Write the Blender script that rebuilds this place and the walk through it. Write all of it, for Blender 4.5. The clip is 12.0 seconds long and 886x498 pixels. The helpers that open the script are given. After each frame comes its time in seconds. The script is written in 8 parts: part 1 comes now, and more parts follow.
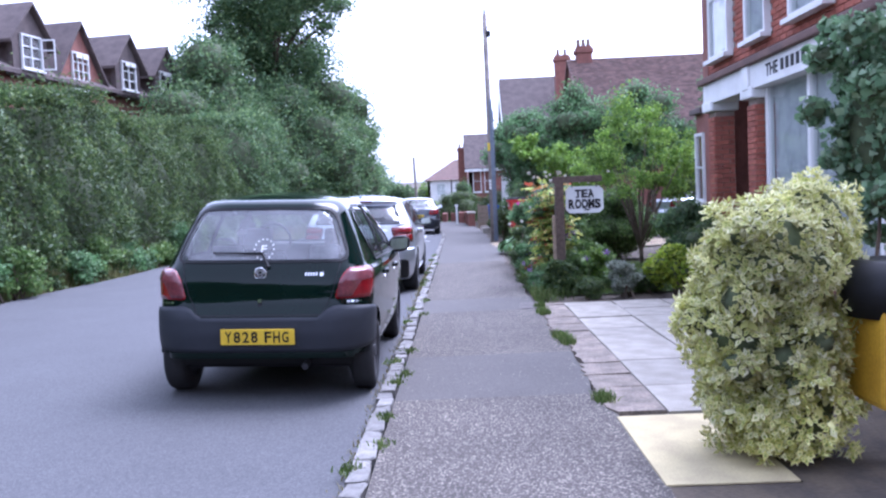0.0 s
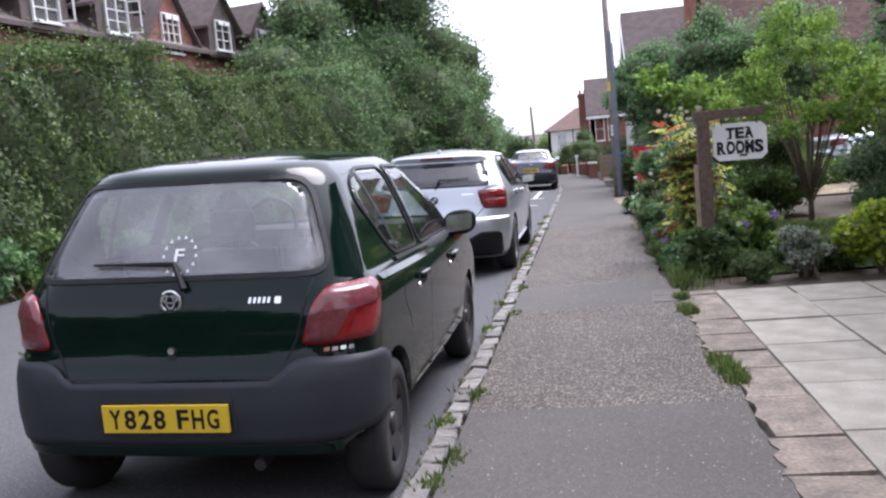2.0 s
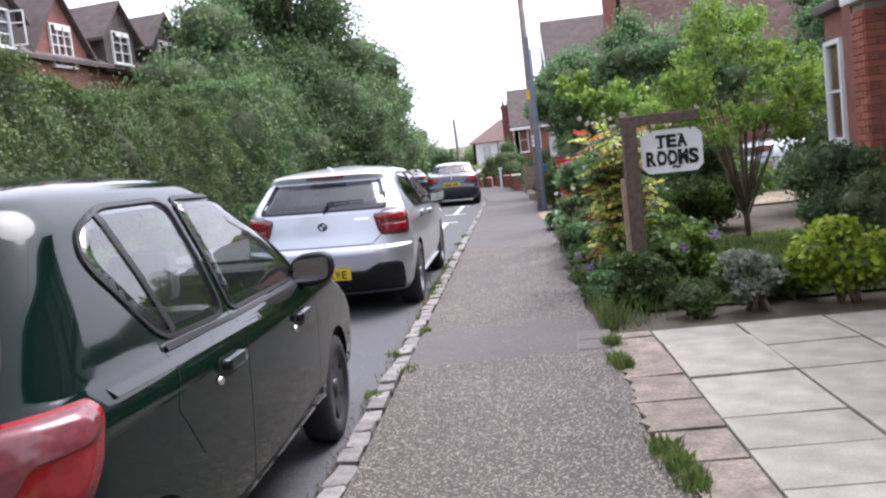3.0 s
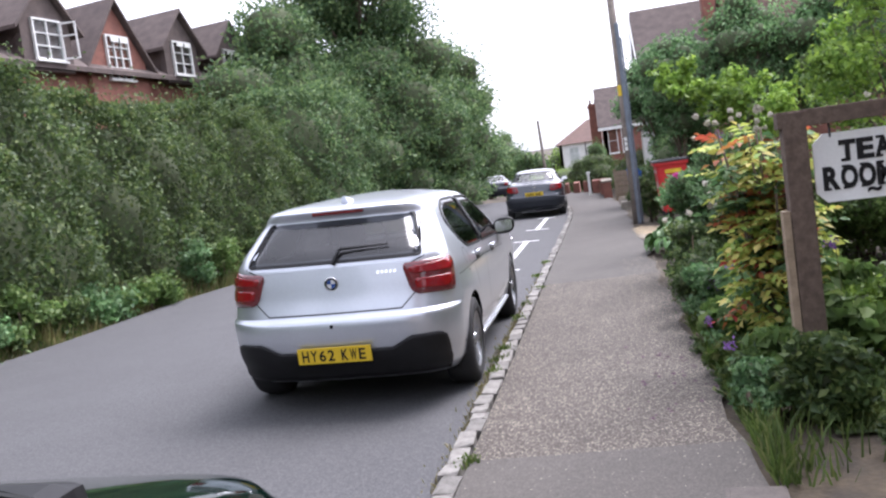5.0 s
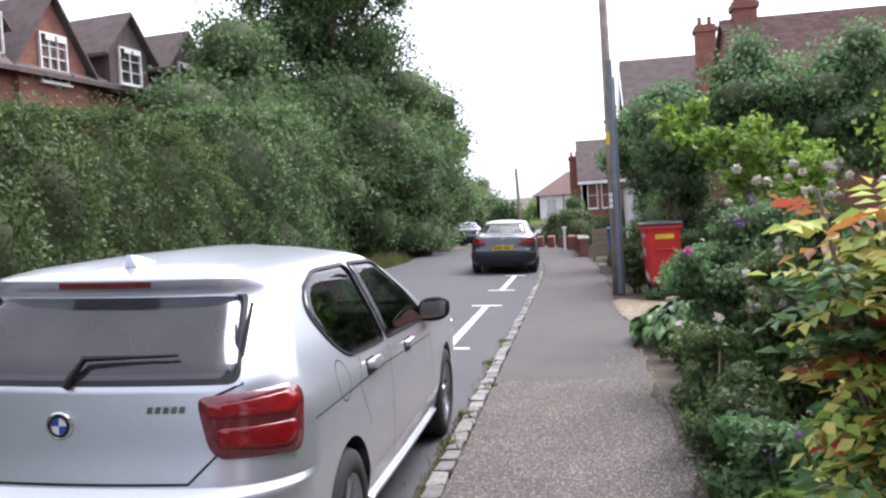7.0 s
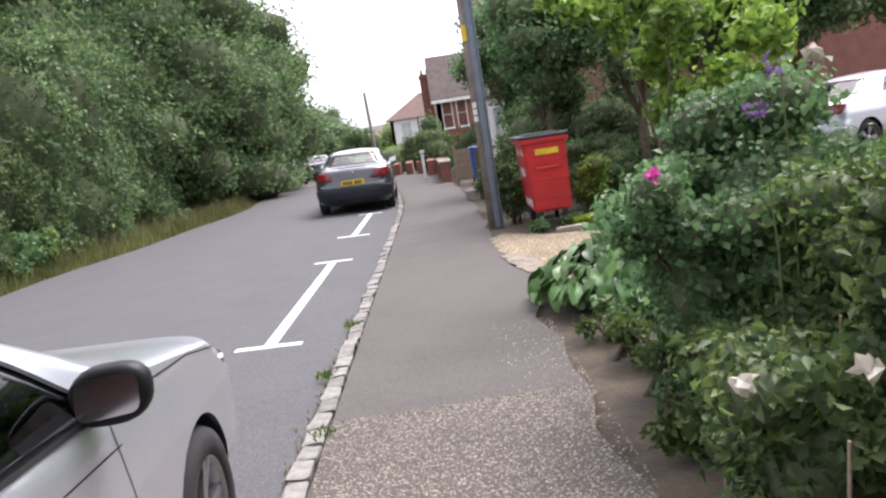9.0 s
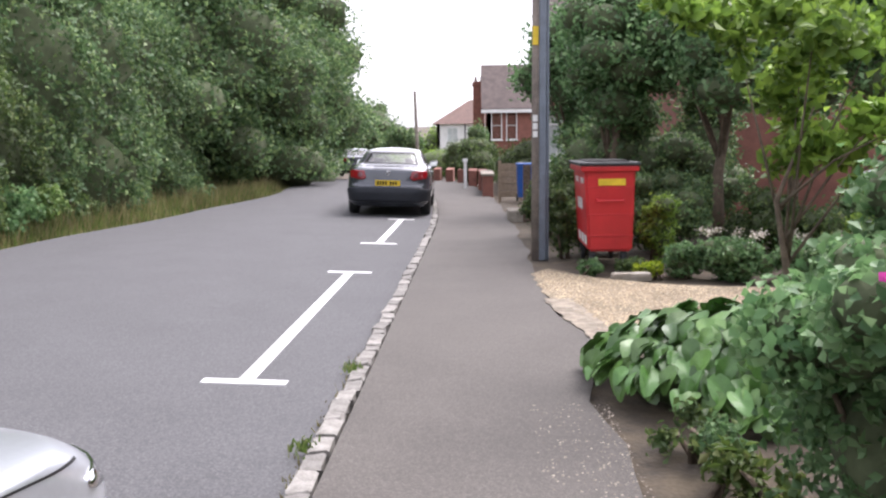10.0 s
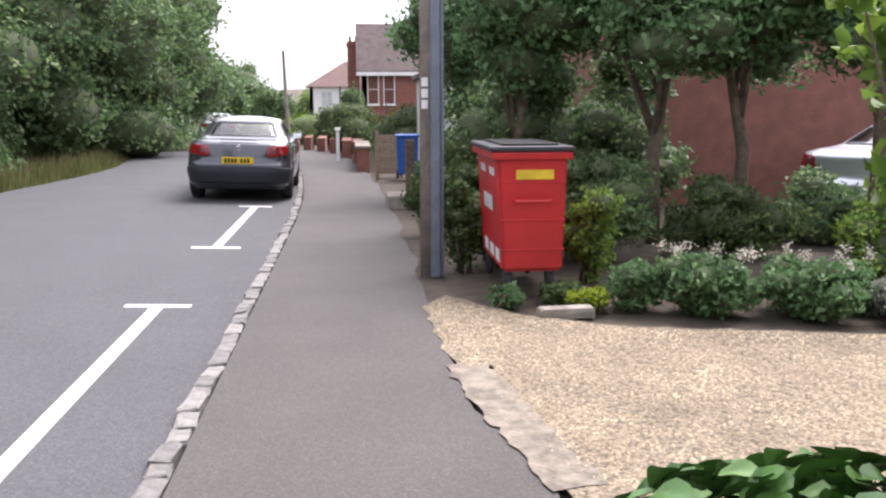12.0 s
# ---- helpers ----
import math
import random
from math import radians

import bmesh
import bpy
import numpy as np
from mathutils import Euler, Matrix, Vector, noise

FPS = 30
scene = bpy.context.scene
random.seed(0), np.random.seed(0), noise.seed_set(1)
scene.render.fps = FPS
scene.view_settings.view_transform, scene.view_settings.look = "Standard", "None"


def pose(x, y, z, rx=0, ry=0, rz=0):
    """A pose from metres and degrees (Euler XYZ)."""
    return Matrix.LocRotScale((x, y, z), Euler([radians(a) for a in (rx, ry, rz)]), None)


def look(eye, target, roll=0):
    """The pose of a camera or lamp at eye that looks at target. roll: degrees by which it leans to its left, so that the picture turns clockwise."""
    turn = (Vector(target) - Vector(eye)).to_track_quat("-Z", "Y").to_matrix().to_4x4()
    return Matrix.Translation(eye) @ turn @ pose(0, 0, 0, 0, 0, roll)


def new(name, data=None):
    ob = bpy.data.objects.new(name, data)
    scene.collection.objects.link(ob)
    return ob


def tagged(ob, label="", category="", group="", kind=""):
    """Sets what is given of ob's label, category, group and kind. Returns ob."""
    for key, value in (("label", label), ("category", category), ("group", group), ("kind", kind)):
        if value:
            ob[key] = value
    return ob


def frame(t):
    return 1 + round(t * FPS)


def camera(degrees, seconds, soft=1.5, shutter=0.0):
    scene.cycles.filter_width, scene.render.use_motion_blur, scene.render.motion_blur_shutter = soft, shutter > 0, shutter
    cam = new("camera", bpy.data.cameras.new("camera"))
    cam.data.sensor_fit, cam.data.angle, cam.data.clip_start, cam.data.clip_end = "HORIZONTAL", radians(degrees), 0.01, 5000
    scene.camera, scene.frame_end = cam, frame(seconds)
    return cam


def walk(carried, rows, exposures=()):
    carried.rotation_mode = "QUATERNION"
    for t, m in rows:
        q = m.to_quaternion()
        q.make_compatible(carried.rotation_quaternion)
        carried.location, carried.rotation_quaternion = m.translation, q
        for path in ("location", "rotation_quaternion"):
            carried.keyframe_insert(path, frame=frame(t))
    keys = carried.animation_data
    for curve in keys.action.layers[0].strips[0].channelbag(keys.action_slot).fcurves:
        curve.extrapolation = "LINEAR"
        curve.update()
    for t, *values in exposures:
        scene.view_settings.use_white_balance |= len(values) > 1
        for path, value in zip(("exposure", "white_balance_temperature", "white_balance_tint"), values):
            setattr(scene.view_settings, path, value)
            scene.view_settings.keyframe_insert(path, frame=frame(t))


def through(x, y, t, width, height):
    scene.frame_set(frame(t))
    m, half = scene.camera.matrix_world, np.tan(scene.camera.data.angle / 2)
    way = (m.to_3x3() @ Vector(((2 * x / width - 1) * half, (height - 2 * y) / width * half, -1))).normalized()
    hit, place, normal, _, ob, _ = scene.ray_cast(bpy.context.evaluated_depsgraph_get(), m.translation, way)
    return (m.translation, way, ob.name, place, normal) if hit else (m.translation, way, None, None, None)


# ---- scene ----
cam = camera(55.0, 12.0, 2.3)
PATH = [
    (0, (0.628, -1.132, 1.434), (0.586, 0.864, 1.311), -2.6),
    (0.5, (0.595, -0.449, 1.399), (0.535, 1.55, 1.369), -0.0),
    (1, (0.642, 0.338, 1.425), (0.478, 2.331, 1.446), -5.0),
    (1.5, (0.67, 1.092, 1.349), (0.334, 3.058, 1.215), -1.1),
    (2, (0.829, 1.808, 1.402), (0.488, 3.767, 1.192), -5.3),
    (2.5, (0.871, 2.476, 1.41), (0.565, 4.442, 1.202), -1.3),
    (3, (0.986, 3.262, 1.405), (0.808, 5.245, 1.209), -6.5),
    (3.5, (0.954, 3.873, 1.517), (0.681, 5.853, 1.428), -5.7),
    (5.5, (0.992, 6.673, 1.537), (0.59, 8.624, 1.36), -8.0),
    (6, (0.97, 7.402, 1.524), (0.575, 9.359, 1.397), -4.5),
    (6.5, (1.041, 7.979, 1.543), (0.758, 9.956, 1.431), -7.9),
    (7, (0.944, 8.702, 1.588), (0.633, 10.676, 1.516), -3.4),
    (7.5, (0.925, 9.481, 1.555), (0.75, 11.471, 1.446), -4.8),
    (9.5, (0.901, 12.725, 1.534), (0.901, 14.704, 1.245), -8.6),
    (10, (0.837, 13.453, 1.544), (0.759, 15.436, 1.295), -0.7),
    (10.5, (0.898, 14.162, 1.55), (0.831, 16.151, 1.355), -5.5),
    (11, (0.9, 14.889, 1.568), (0.872, 16.872, 1.312), -1.2),
    (11.5, (0.955, 15.71, 1.606), (0.958, 17.694, 1.356), -4.3),
    (12, (0.935, 16.479, 1.626), (1.14, 18.44, 1.292), -0.2),
]
walk(cam, [(t, look(eye, target, roll)) for t, eye, target, roll in PATH],
     [(0, 1.44, 5000, 29), (0.7, 1.2, 5250, 28), (1.4, 1.06, 5550, 24), (2, 1.1, 5900, 21), (3, 1.27, 6000, 21), (6, 1.23, 6050, 20), (7.5, 1.1, 6100, 20), (9, 1.27, 6350, 20), (12, 1.38, 6300, 22)])

# ---- world, sun, exposure ----
world = bpy.data.worlds.new("world")
scene.world = world
world.use_nodes = True
wn, wl = world.node_tree.nodes, world.node_tree.links
sky = wn.new("ShaderNodeTexSky")
sky.sky_type, sky.sun_disc = "NISHITA", False
sky.sun_elevation, sky.sun_rotation = radians(58), radians(40)
sky.air_density, sky.dust_density, sky.ozone_density = 1.0, 4.0, 1.0
haze = wn.new("ShaderNodeHueSaturation")
haze.inputs["Saturation"].default_value = 0.22
wl.new(sky.outputs[0], haze.inputs["Color"])
# thin bright overcast laid over the clear sky
cloud = wn.new("ShaderNodeMix")
cloud.data_type, cloud.blend_type = "RGBA", "ADD"
cloud.inputs["Factor"].default_value = 1.0
for socket in cloud.inputs:
    if socket.type == "RGBA" and socket.name == "A":
        wl.new(haze.outputs[0], socket)
    if socket.type == "RGBA" and socket.name == "B":
        socket.default_value = (1.75, 1.85, 1.95, 1)
mixed = [s for s in cloud.outputs if s.type == "RGBA"][0]
wl.new(mixed, wn["Background"].inputs[0])
wn["Background"].inputs[1].default_value = 0.15
sun = new("sun", bpy.data.lights.new("sun", "SUN"))
sun.data.energy, sun.data.angle, sun.data.color = 1.5, radians(35), (1.0, 0.96, 0.9)
sun.matrix_world = look((20, 24, 50), (0, 0, 0))


# ---- materials ----
def material(name, colour, rough=0.8, second=None, scale=8.0, bump=0.0, bump_scale=60.0, metal=0.0, fine=0.15, coat=0.0,
             object_random=0.0, island=0.0, spec=0.5):
    """A principled surface: two colours mixed by broad stains, fine grain, bump, and a shift of brightness per piece."""
    m = bpy.data.materials.new(name)
    m.use_nodes = True
    nt = m.node_tree
    b = nt.nodes["Principled BSDF"]
    b.inputs["Roughness"].default_value = rough
    b.inputs["Metallic"].default_value = metal
    b.inputs["Coat Weight"].default_value = coat
    b.inputs["Specular IOR Level"].default_value = spec
    second = second or tuple(c * 0.75 for c in colour)
    co = nt.nodes.new("ShaderNodeTexCoord")
    broad = nt.nodes.new("ShaderNodeTexNoise")
    broad.inputs["Scale"].default_value = scale
    broad.inputs["Detail"].default_value = 5
    nt.links.new(co.outputs["Object"], broad.inputs["Vector"])
    ramp = nt.nodes.new("ShaderNodeValToRGB")
    ramp.color_ramp.elements[0].position, ramp.color_ramp.elements[1].position = 0.35, 0.65
    ramp.color_ramp.elements[0].color = (*second, 1)
    ramp.color_ramp.elements[1].color = (*colour, 1)
    nt.links.new(broad.outputs[0], ramp.inputs[0])
    out = ramp.outputs[0]
    grain = nt.nodes.new("ShaderNodeTexNoise")
    grain.inputs["Scale"].default_value = bump_scale
    grain.inputs["Detail"].default_value = 3
    nt.links.new(co.outputs["Object"], grain.inputs["Vector"])

    def value(sock, low, high, src):
        r = nt.nodes.new("ShaderNodeMapRange")
        r.inputs["From Min"].default_value, r.inputs["From Max"].default_value = (0.25, 0.75) if sock == "noise" else (0, 1)
        r.inputs["To Min"].default_value, r.inputs["To Max"].default_value = low, high
        nt.links.new(src, r.inputs["Value"])
        h = nt.nodes.new("ShaderNodeHueSaturation")
        nt.links.new(r.outputs[0], h.inputs["Value"])
        return h

    if fine:
        h = value("noise", 1 - fine, 1 + fine, grain.outputs[0])
        nt.links.new(out, h.inputs["Color"])
        out = h.outputs[0]
    if object_random:
        info = nt.nodes.new("ShaderNodeObjectInfo")
        h = value("", 1 - object_random, 1 + object_random, info.outputs["Random"])
        nt.links.new(out, h.inputs["Color"])
        out = h.outputs[0]
    if island:
        geo = nt.nodes.new("ShaderNodeNewGeometry")
        h = value("", 1 - island, 1 + island, geo.outputs["Random Per Island"])
        nt.links.new(out, h.inputs["Color"])
        out = h.outputs[0]
    nt.links.new(out, b.inputs["Base Color"])
    if bump:
        bn = nt.nodes.new("ShaderNodeBump")
        bn.inputs["Strength"].default_value = bump
        bn.inputs["Distance"].default_value = 0.01
        nt.links.new(grain.outputs[0], bn.inputs["Height"])
        nt.links.new(bn.outputs[0], b.inputs["Normal"])
    return m


def leaf_material(name, stops, rough=0.5, through=0.42):
    """Leaves whose colour is drawn per leaf from a ramp of stops (position, colour); some light passes through."""
    m = bpy.data.materials.new(name)
    m.use_nodes = True
    nt = m.node_tree
    b = nt.nodes["Principled BSDF"]
    b.inputs["Roughness"].default_value = rough
    b.inputs["Specular IOR Level"].default_value = 0.35
    geo = nt.nodes.new("ShaderNodeNewGeometry")
    ramp = nt.nodes.new("ShaderNodeValToRGB")
    els = ramp.color_ramp.elements
    while len(els) < len(stops):
        els.new(0.5)
    for e, (p, c) in zip(els, stops):
        e.position, e.color = p, (*c, 1)
    nt.links.new(geo.outputs["Random Per Island"], ramp.inputs[0])
    co = nt.nodes.new("ShaderNodeTexCoord")
    clump = nt.nodes.new("ShaderNodeTexNoise")
    clump.inputs["Scale"].default_value = 1.3
    nt.links.new(co.outputs["Object"], clump.inputs["Vector"])
    r = nt.nodes.new("ShaderNodeMapRange")
    r.inputs["From Min"].default_value, r.inputs["From Max"].default_value = 0.3, 0.7
    r.inputs["To Min"].default_value, r.inputs["To Max"].default_value = 0.6, 1.35
    nt.links.new(clump.outputs[0], r.inputs["Value"])
    h = nt.nodes.new("ShaderNodeHueSaturation")
    nt.links.new(r.outputs[0], h.inputs["Value"])
    nt.links.new(ramp.outputs[0], h.inputs["Color"])
    nt.links.new(h.outputs[0], b.inputs["Base Color"])
    tr = nt.nodes.new("ShaderNodeBsdfTranslucent")
    nt.links.new(h.outputs[0], tr.inputs["Color"])
    mix = nt.nodes.new("ShaderNodeMixShader")
    mix.inputs[0].default_value = through
    nt.links.new(b.outputs[0], mix.inputs[1])
    nt.links.new(tr.outputs[0], mix.inputs[2])
    nt.links.new(mix.outputs[0], nt.nodes["Material Output"].inputs["Surface"])
    return m


def glass_material(name, tint, gloss=0.05, sky_pale=0.0):
    """Thin pane: tinted see-through, with mirror reflections by Fresnel; an optional grey diffuse share paints in sky
    glare.
    """
    m = bpy.data.materials.new(name)
    m.use_nodes = True
    nt = m.node_tree
    nt.nodes.remove(nt.nodes["Principled BSDF"])
    t = nt.nodes.new("ShaderNodeBsdfTransparent")
    t.inputs["Color"].default_value = (*tint, 1)
    g = nt.nodes.new("ShaderNodeBsdfGlossy")
    g.inputs["Roughness"].default_value = 0.02
    f = nt.nodes.new("ShaderNodeLayerWeight")
    f.inputs["Blend"].default_value = 0.5
    p = nt.nodes.new("ShaderNodeMath")
    p.operation = "POWER"
    p.inputs[1].default_value = 5.0
    nt.links.new(f.outputs["Facing"], p.inputs[0])
    r = nt.nodes.new("ShaderNodeMapRange")
    r.inputs["To Min"].default_value = 0.045 + gloss * 0.15
    r.inputs["To Max"].default_value = 0.95
    nt.links.new(p.outputs[0], r.inputs["Value"])
    mix = nt.nodes.new("ShaderNodeMixShader")
    nt.links.new(r.outputs[0], mix.inputs[0])
    nt.links.new(t.outputs[0], mix.inputs[1])
    nt.links.new(g.outputs[0], mix.inputs[2])
    # uneven grey diffuse share imitates pale sky reflection on car glass
    if sky_pale:
        pale_grey = nt.nodes.new("ShaderNodeBsdfDiffuse")
        pale_grey.inputs["Color"].default_value = (0.62, 0.62, 0.64, 1)
        co = nt.nodes.new("ShaderNodeTexCoord")
        pale_noise = nt.nodes.new("ShaderNodeTexNoise")
        pale_noise.inputs["Scale"].default_value = 3.5
        nt.links.new(co.outputs["Object"], pale_noise.inputs["Vector"])
        amount = nt.nodes.new("ShaderNodeMapRange")
        amount.inputs["From Min"].default_value, amount.inputs["From Max"].default_value = 0.3, 0.7
        amount.inputs["To Min"].default_value, amount.inputs["To Max"].default_value = sky_pale * 0.5, sky_pale * 1.5
        nt.links.new(pale_noise.outputs[0], amount.inputs["Value"])
        paled = nt.nodes.new("ShaderNodeMixShader")
        nt.links.new(amount.outputs[0], paled.inputs[0])
        nt.links.new(mix.outputs[0], paled.inputs[1])
        nt.links.new(pale_grey.outputs[0], paled.inputs[2])
        mix = paled
    nt.links.new(mix.outputs[0], nt.nodes["Material Output"].inputs["Surface"])
    return m


def chip_material(name, dark, light, cell=90.0, share=0.5, bump=0.5, wear=(0.75, 1.2)):
    """Tarmac with stone chips showing: each cell of a Voronoi pattern is a chip of its own grey."""
    m = bpy.data.materials.new(name)
    m.use_nodes = True
    nt = m.node_tree
    b = nt.nodes["Principled BSDF"]
    b.inputs["Roughness"].default_value = 0.85
    co = nt.nodes.new("ShaderNodeTexCoord")
    vo = nt.nodes.new("ShaderNodeTexVoronoi")
    vo.inputs["Scale"].default_value = cell
    nt.links.new(co.outputs["Object"], vo.inputs["Vector"])
    sep = nt.nodes.new("ShaderNodeSeparateColor")
    nt.links.new(vo.outputs["Color"], sep.inputs[0])
    ramp = nt.nodes.new("ShaderNodeValToRGB")
    e = ramp.color_ramp.elements
    e[0].position, e[0].color = share, (*dark, 1)
    e[1].position, e[1].color = 1.0, (*light, 1)
    nt.links.new(sep.outputs[0], ramp.inputs[0])
    worn = nt.nodes.new("ShaderNodeTexNoise")
    worn.inputs["Scale"].default_value = 1.4
    worn.inputs["Detail"].default_value = 6
    nt.links.new(co.outputs["Object"], worn.inputs["Vector"])
    r = nt.nodes.new("ShaderNodeMapRange")
    r.inputs["From Min"].default_value, r.inputs["From Max"].default_value = 0.3, 0.7
    r.inputs["To Min"].default_value, r.inputs["To Max"].default_value = wear
    nt.links.new(worn.outputs[0], r.inputs["Value"])
    h = nt.nodes.new("ShaderNodeHueSaturation")
    nt.links.new(ramp.outputs[0], h.inputs["Color"])
    nt.links.new(r.outputs[0], h.inputs["Value"])
    nt.links.new(h.outputs[0], b.inputs["Base Color"])
    bn = nt.nodes.new("ShaderNodeBump")
    bn.inputs["Strength"].default_value = bump
    bn.inputs["Distance"].default_value = 0.008
    nt.links.new(sep.outputs[1], bn.inputs["Height"])
    nt.links.new(bn.outputs[0], b.inputs["Normal"])
    return m


ASPHALT = chip_material("road_asphalt", (0.057, 0.057, 0.060), (0.101, 0.101, 0.104), 120, 0.35, 0.35, (0.92, 1.06))
CHIPS = chip_material("chipped_tarmac", (0.056, 0.047, 0.039), (0.32, 0.28, 0.225), 125, 0.70, 0.9, (0.8, 1.15))
SMOOTH = chip_material("smooth_tarmac", (0.060, 0.054, 0.048), (0.104, 0.093, 0.082), 140, 0.4, 0.25, (0.88, 1.1))
GRAVEL = chip_material("gravel", (0.10, 0.076, 0.046), (0.30, 0.245, 0.165), 55, 0.12, 1.0)
SOIL = material("soil", (0.09, 0.07, 0.045), 0.95, (0.05, 0.04, 0.03), 5, 0.6, 40)
TURF = material("turf", (0.075, 0.12, 0.03), 0.95, (0.05, 0.075, 0.022), 3, 0.6, 60, fine=0.3)
SETT = material("sett_stone", (0.224, 0.213, 0.195), 0.85, (0.142, 0.134, 0.120), 14, 0.5, 70, object_random=0.25)
SLAB = material("slab_concrete", (0.315, 0.290, 0.242), 0.85, (0.225, 0.205, 0.165), 5, 0.3, 90, object_random=0.16)
EDGING = material("worn_edging", (0.235, 0.195, 0.152), 0.9, (0.135, 0.112, 0.090), 7, 0.6, 50, fine=0.35, object_random=0.15)
YELLOW_SLAB = material("yellow_slab", (0.48, 0.41, 0.22), 0.85, (0.38, 0.32, 0.18), 5, 0.2, 90)
BROKEN_CONCRETE = material("broken_concrete", (0.25, 0.215, 0.165), 0.92, (0.13, 0.11, 0.085), 11, 0.7, 45)
CONCRETE = material("rough_concrete", (0.33, 0.30, 0.25), 0.9, (0.20, 0.175, 0.14), 7, 0.5, 60)
LINE = material("line_paint", (0.75, 0.75, 0.74), 0.7, (0.6, 0.6, 0.59), 20, 0.2, 120)
BRICK = material("red_brick", (0.36, 0.115, 0.07), 0.9, (0.27, 0.085, 0.055), 9, 0.3, 60, object_random=0.2, island=0.2)
BRICK_FLAT = material("brickwork", (0.25, 0.105, 0.078), 0.9, (0.19, 0.082, 0.062), 4, 0.3, 30)
MORTAR = material("mortar", (0.33, 0.27, 0.22), 0.95, None, 12, 0.3, 80)
TILE = material("clay_tile", (0.165, 0.10, 0.082), 0.9, (0.12, 0.078, 0.066), 3, 0.4, 25, island=0.25)
TILE_DARK = material("dark_tile", (0.13, 0.10, 0.09), 0.9, (0.09, 0.07, 0.065), 3, 0.4, 25, island=0.25)
WHITE = material("white_paint", (0.78, 0.78, 0.76), 0.5, (0.70, 0.70, 0.67), 4, 0.1, 60, fine=0.04)
RENDER_WHITE = material("white_render", (0.74, 0.74, 0.71), 0.9, (0.64, 0.64, 0.60), 2, 0.2, 40)
CURTAIN = material("net_curtain", (0.62, 0.63, 0.63), 0.9, (0.45, 0.46, 0.47), 5)
DARK = material("dark_inside", (0.02, 0.02, 0.022), 0.9)
BARK = material("bark", (0.16, 0.12, 0.085), 0.95, (0.09, 0.07, 0.05), 10, 0.8, 45)
STEM = material("green_stem", (0.13, 0.16, 0.06), 0.8)
POST_WOOD = material("weathered_wood", (0.14, 0.10, 0.075), 0.9, (0.085, 0.06, 0.045), 18, 0.5, 50)
PALE_WOOD = material("pale_wood", (0.33, 0.25, 0.17), 0.85, (0.24, 0.18, 0.12), 12, 0.4, 50)
POLE_WOOD = material("pole_wood", (0.280, 0.238, 0.203), 0.9, (0.182, 0.154, 0.133), 6, 0.5, 40)
CONDUIT = material("grey_conduit", (0.150, 0.180, 0.217), 0.45, (0.120, 0.143, 0.173), 6)
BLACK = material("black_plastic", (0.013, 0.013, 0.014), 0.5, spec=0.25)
RUBBER = material("tyre_rubber", (0.022, 0.022, 0.023), 0.85, bump=0.2)
GREY_PLASTIC = material("grey_plastic", (0.027, 0.030, 0.037), 0.55, (0.022, 0.025, 0.031), 5, 0.1, 200, fine=0.06, spec=0.3)
GREEN_PAINT = material("green_car_paint", (0.003, 0.0115, 0.0085), 0.08, (0.0025, 0.009, 0.0065), 3, 0, coat=0.28, fine=0.04, spec=0.12)
SILVER_PAINT = material("silver_car_paint", (0.62, 0.65, 0.70), 0.34, (0.59, 0.62, 0.67), 3, 0, metal=0.75, coat=0.8, fine=0.03)
GREY_PAINT = material("grey_car_paint", (0.06, 0.065, 0.078), 0.25, None, 3, 0, metal=0.4, coat=1.0, fine=0.03)
CHROME = material("chrome", (0.75, 0.75, 0.76), 0.12, (0.7, 0.7, 0.7), 3, 0, metal=1.0, fine=0)
ALLOY = material("alloy", (0.42, 0.43, 0.45), 0.3, None, 6, 0, metal=0.9)
STEEL = material("dark_steel", (0.07, 0.07, 0.075), 0.5, None, 6, 0, metal=0.6)
RED_LENS = material("red_lens", (0.255, 0.005, 0.009), 0.15, (0.203, 0.004, 0.007), 30, 0, coat=0.4, fine=0.05)
DARK_RED_LENS = material("dark_red_lens", (0.16, 0.02, 0.025), 0.15, None, 30, 0, coat=1.0)
PINK_LENS = material("ribbed_pink_lens", (0.168, 0.038, 0.045), 0.25, (0.126, 0.028, 0.035), 40, 0, coat=0.4)
PLATE_YELLOW = material("plate_yellow", (0.72, 0.50, 0.02), 0.4, (0.68, 0.46, 0.02), 8, 0, fine=0.03)
RED_BIN = material("red_bin_plastic", (0.52, 0.022, 0.025), 0.45, (0.42, 0.018, 0.02), 4, 0.05, 80, fine=0.08)
YELLOW_TAG = material("yellow_sticker", (0.75, 0.53, 0.03), 0.5, fine=0.03)
BLUE_BIN = material("blue_bin_plastic", (0.02, 0.11, 0.42), 0.45)
SEAT = material("seat_fabric", (0.17, 0.175, 0.185), 0.95, None, 20)
IRON = material("rusty_iron", (0.10, 0.082, 0.072), 0.75, (0.065, 0.055, 0.05), 9, 0.4, 70)
CLEAR = glass_material("clear_glass", (0.80, 0.84, 0.83), 0.4, 0.012)
# sky paleness on the rear window is put into this glass's colour
PALED_GLASS = glass_material("pale_rear_glass", (0.86, 0.90, 0.89), 0.4, 0.22)
TINTED = glass_material("tinted_glass", (0.13, 0.14, 0.15), 0.15)
TINTED_BACK = glass_material("tinted_rear_glass", (0.16, 0.17, 0.18), 0.25, 0.03)
HOUSE_GLASS = glass_material("window_glass", (0.9, 0.92, 0.92), -0.2)

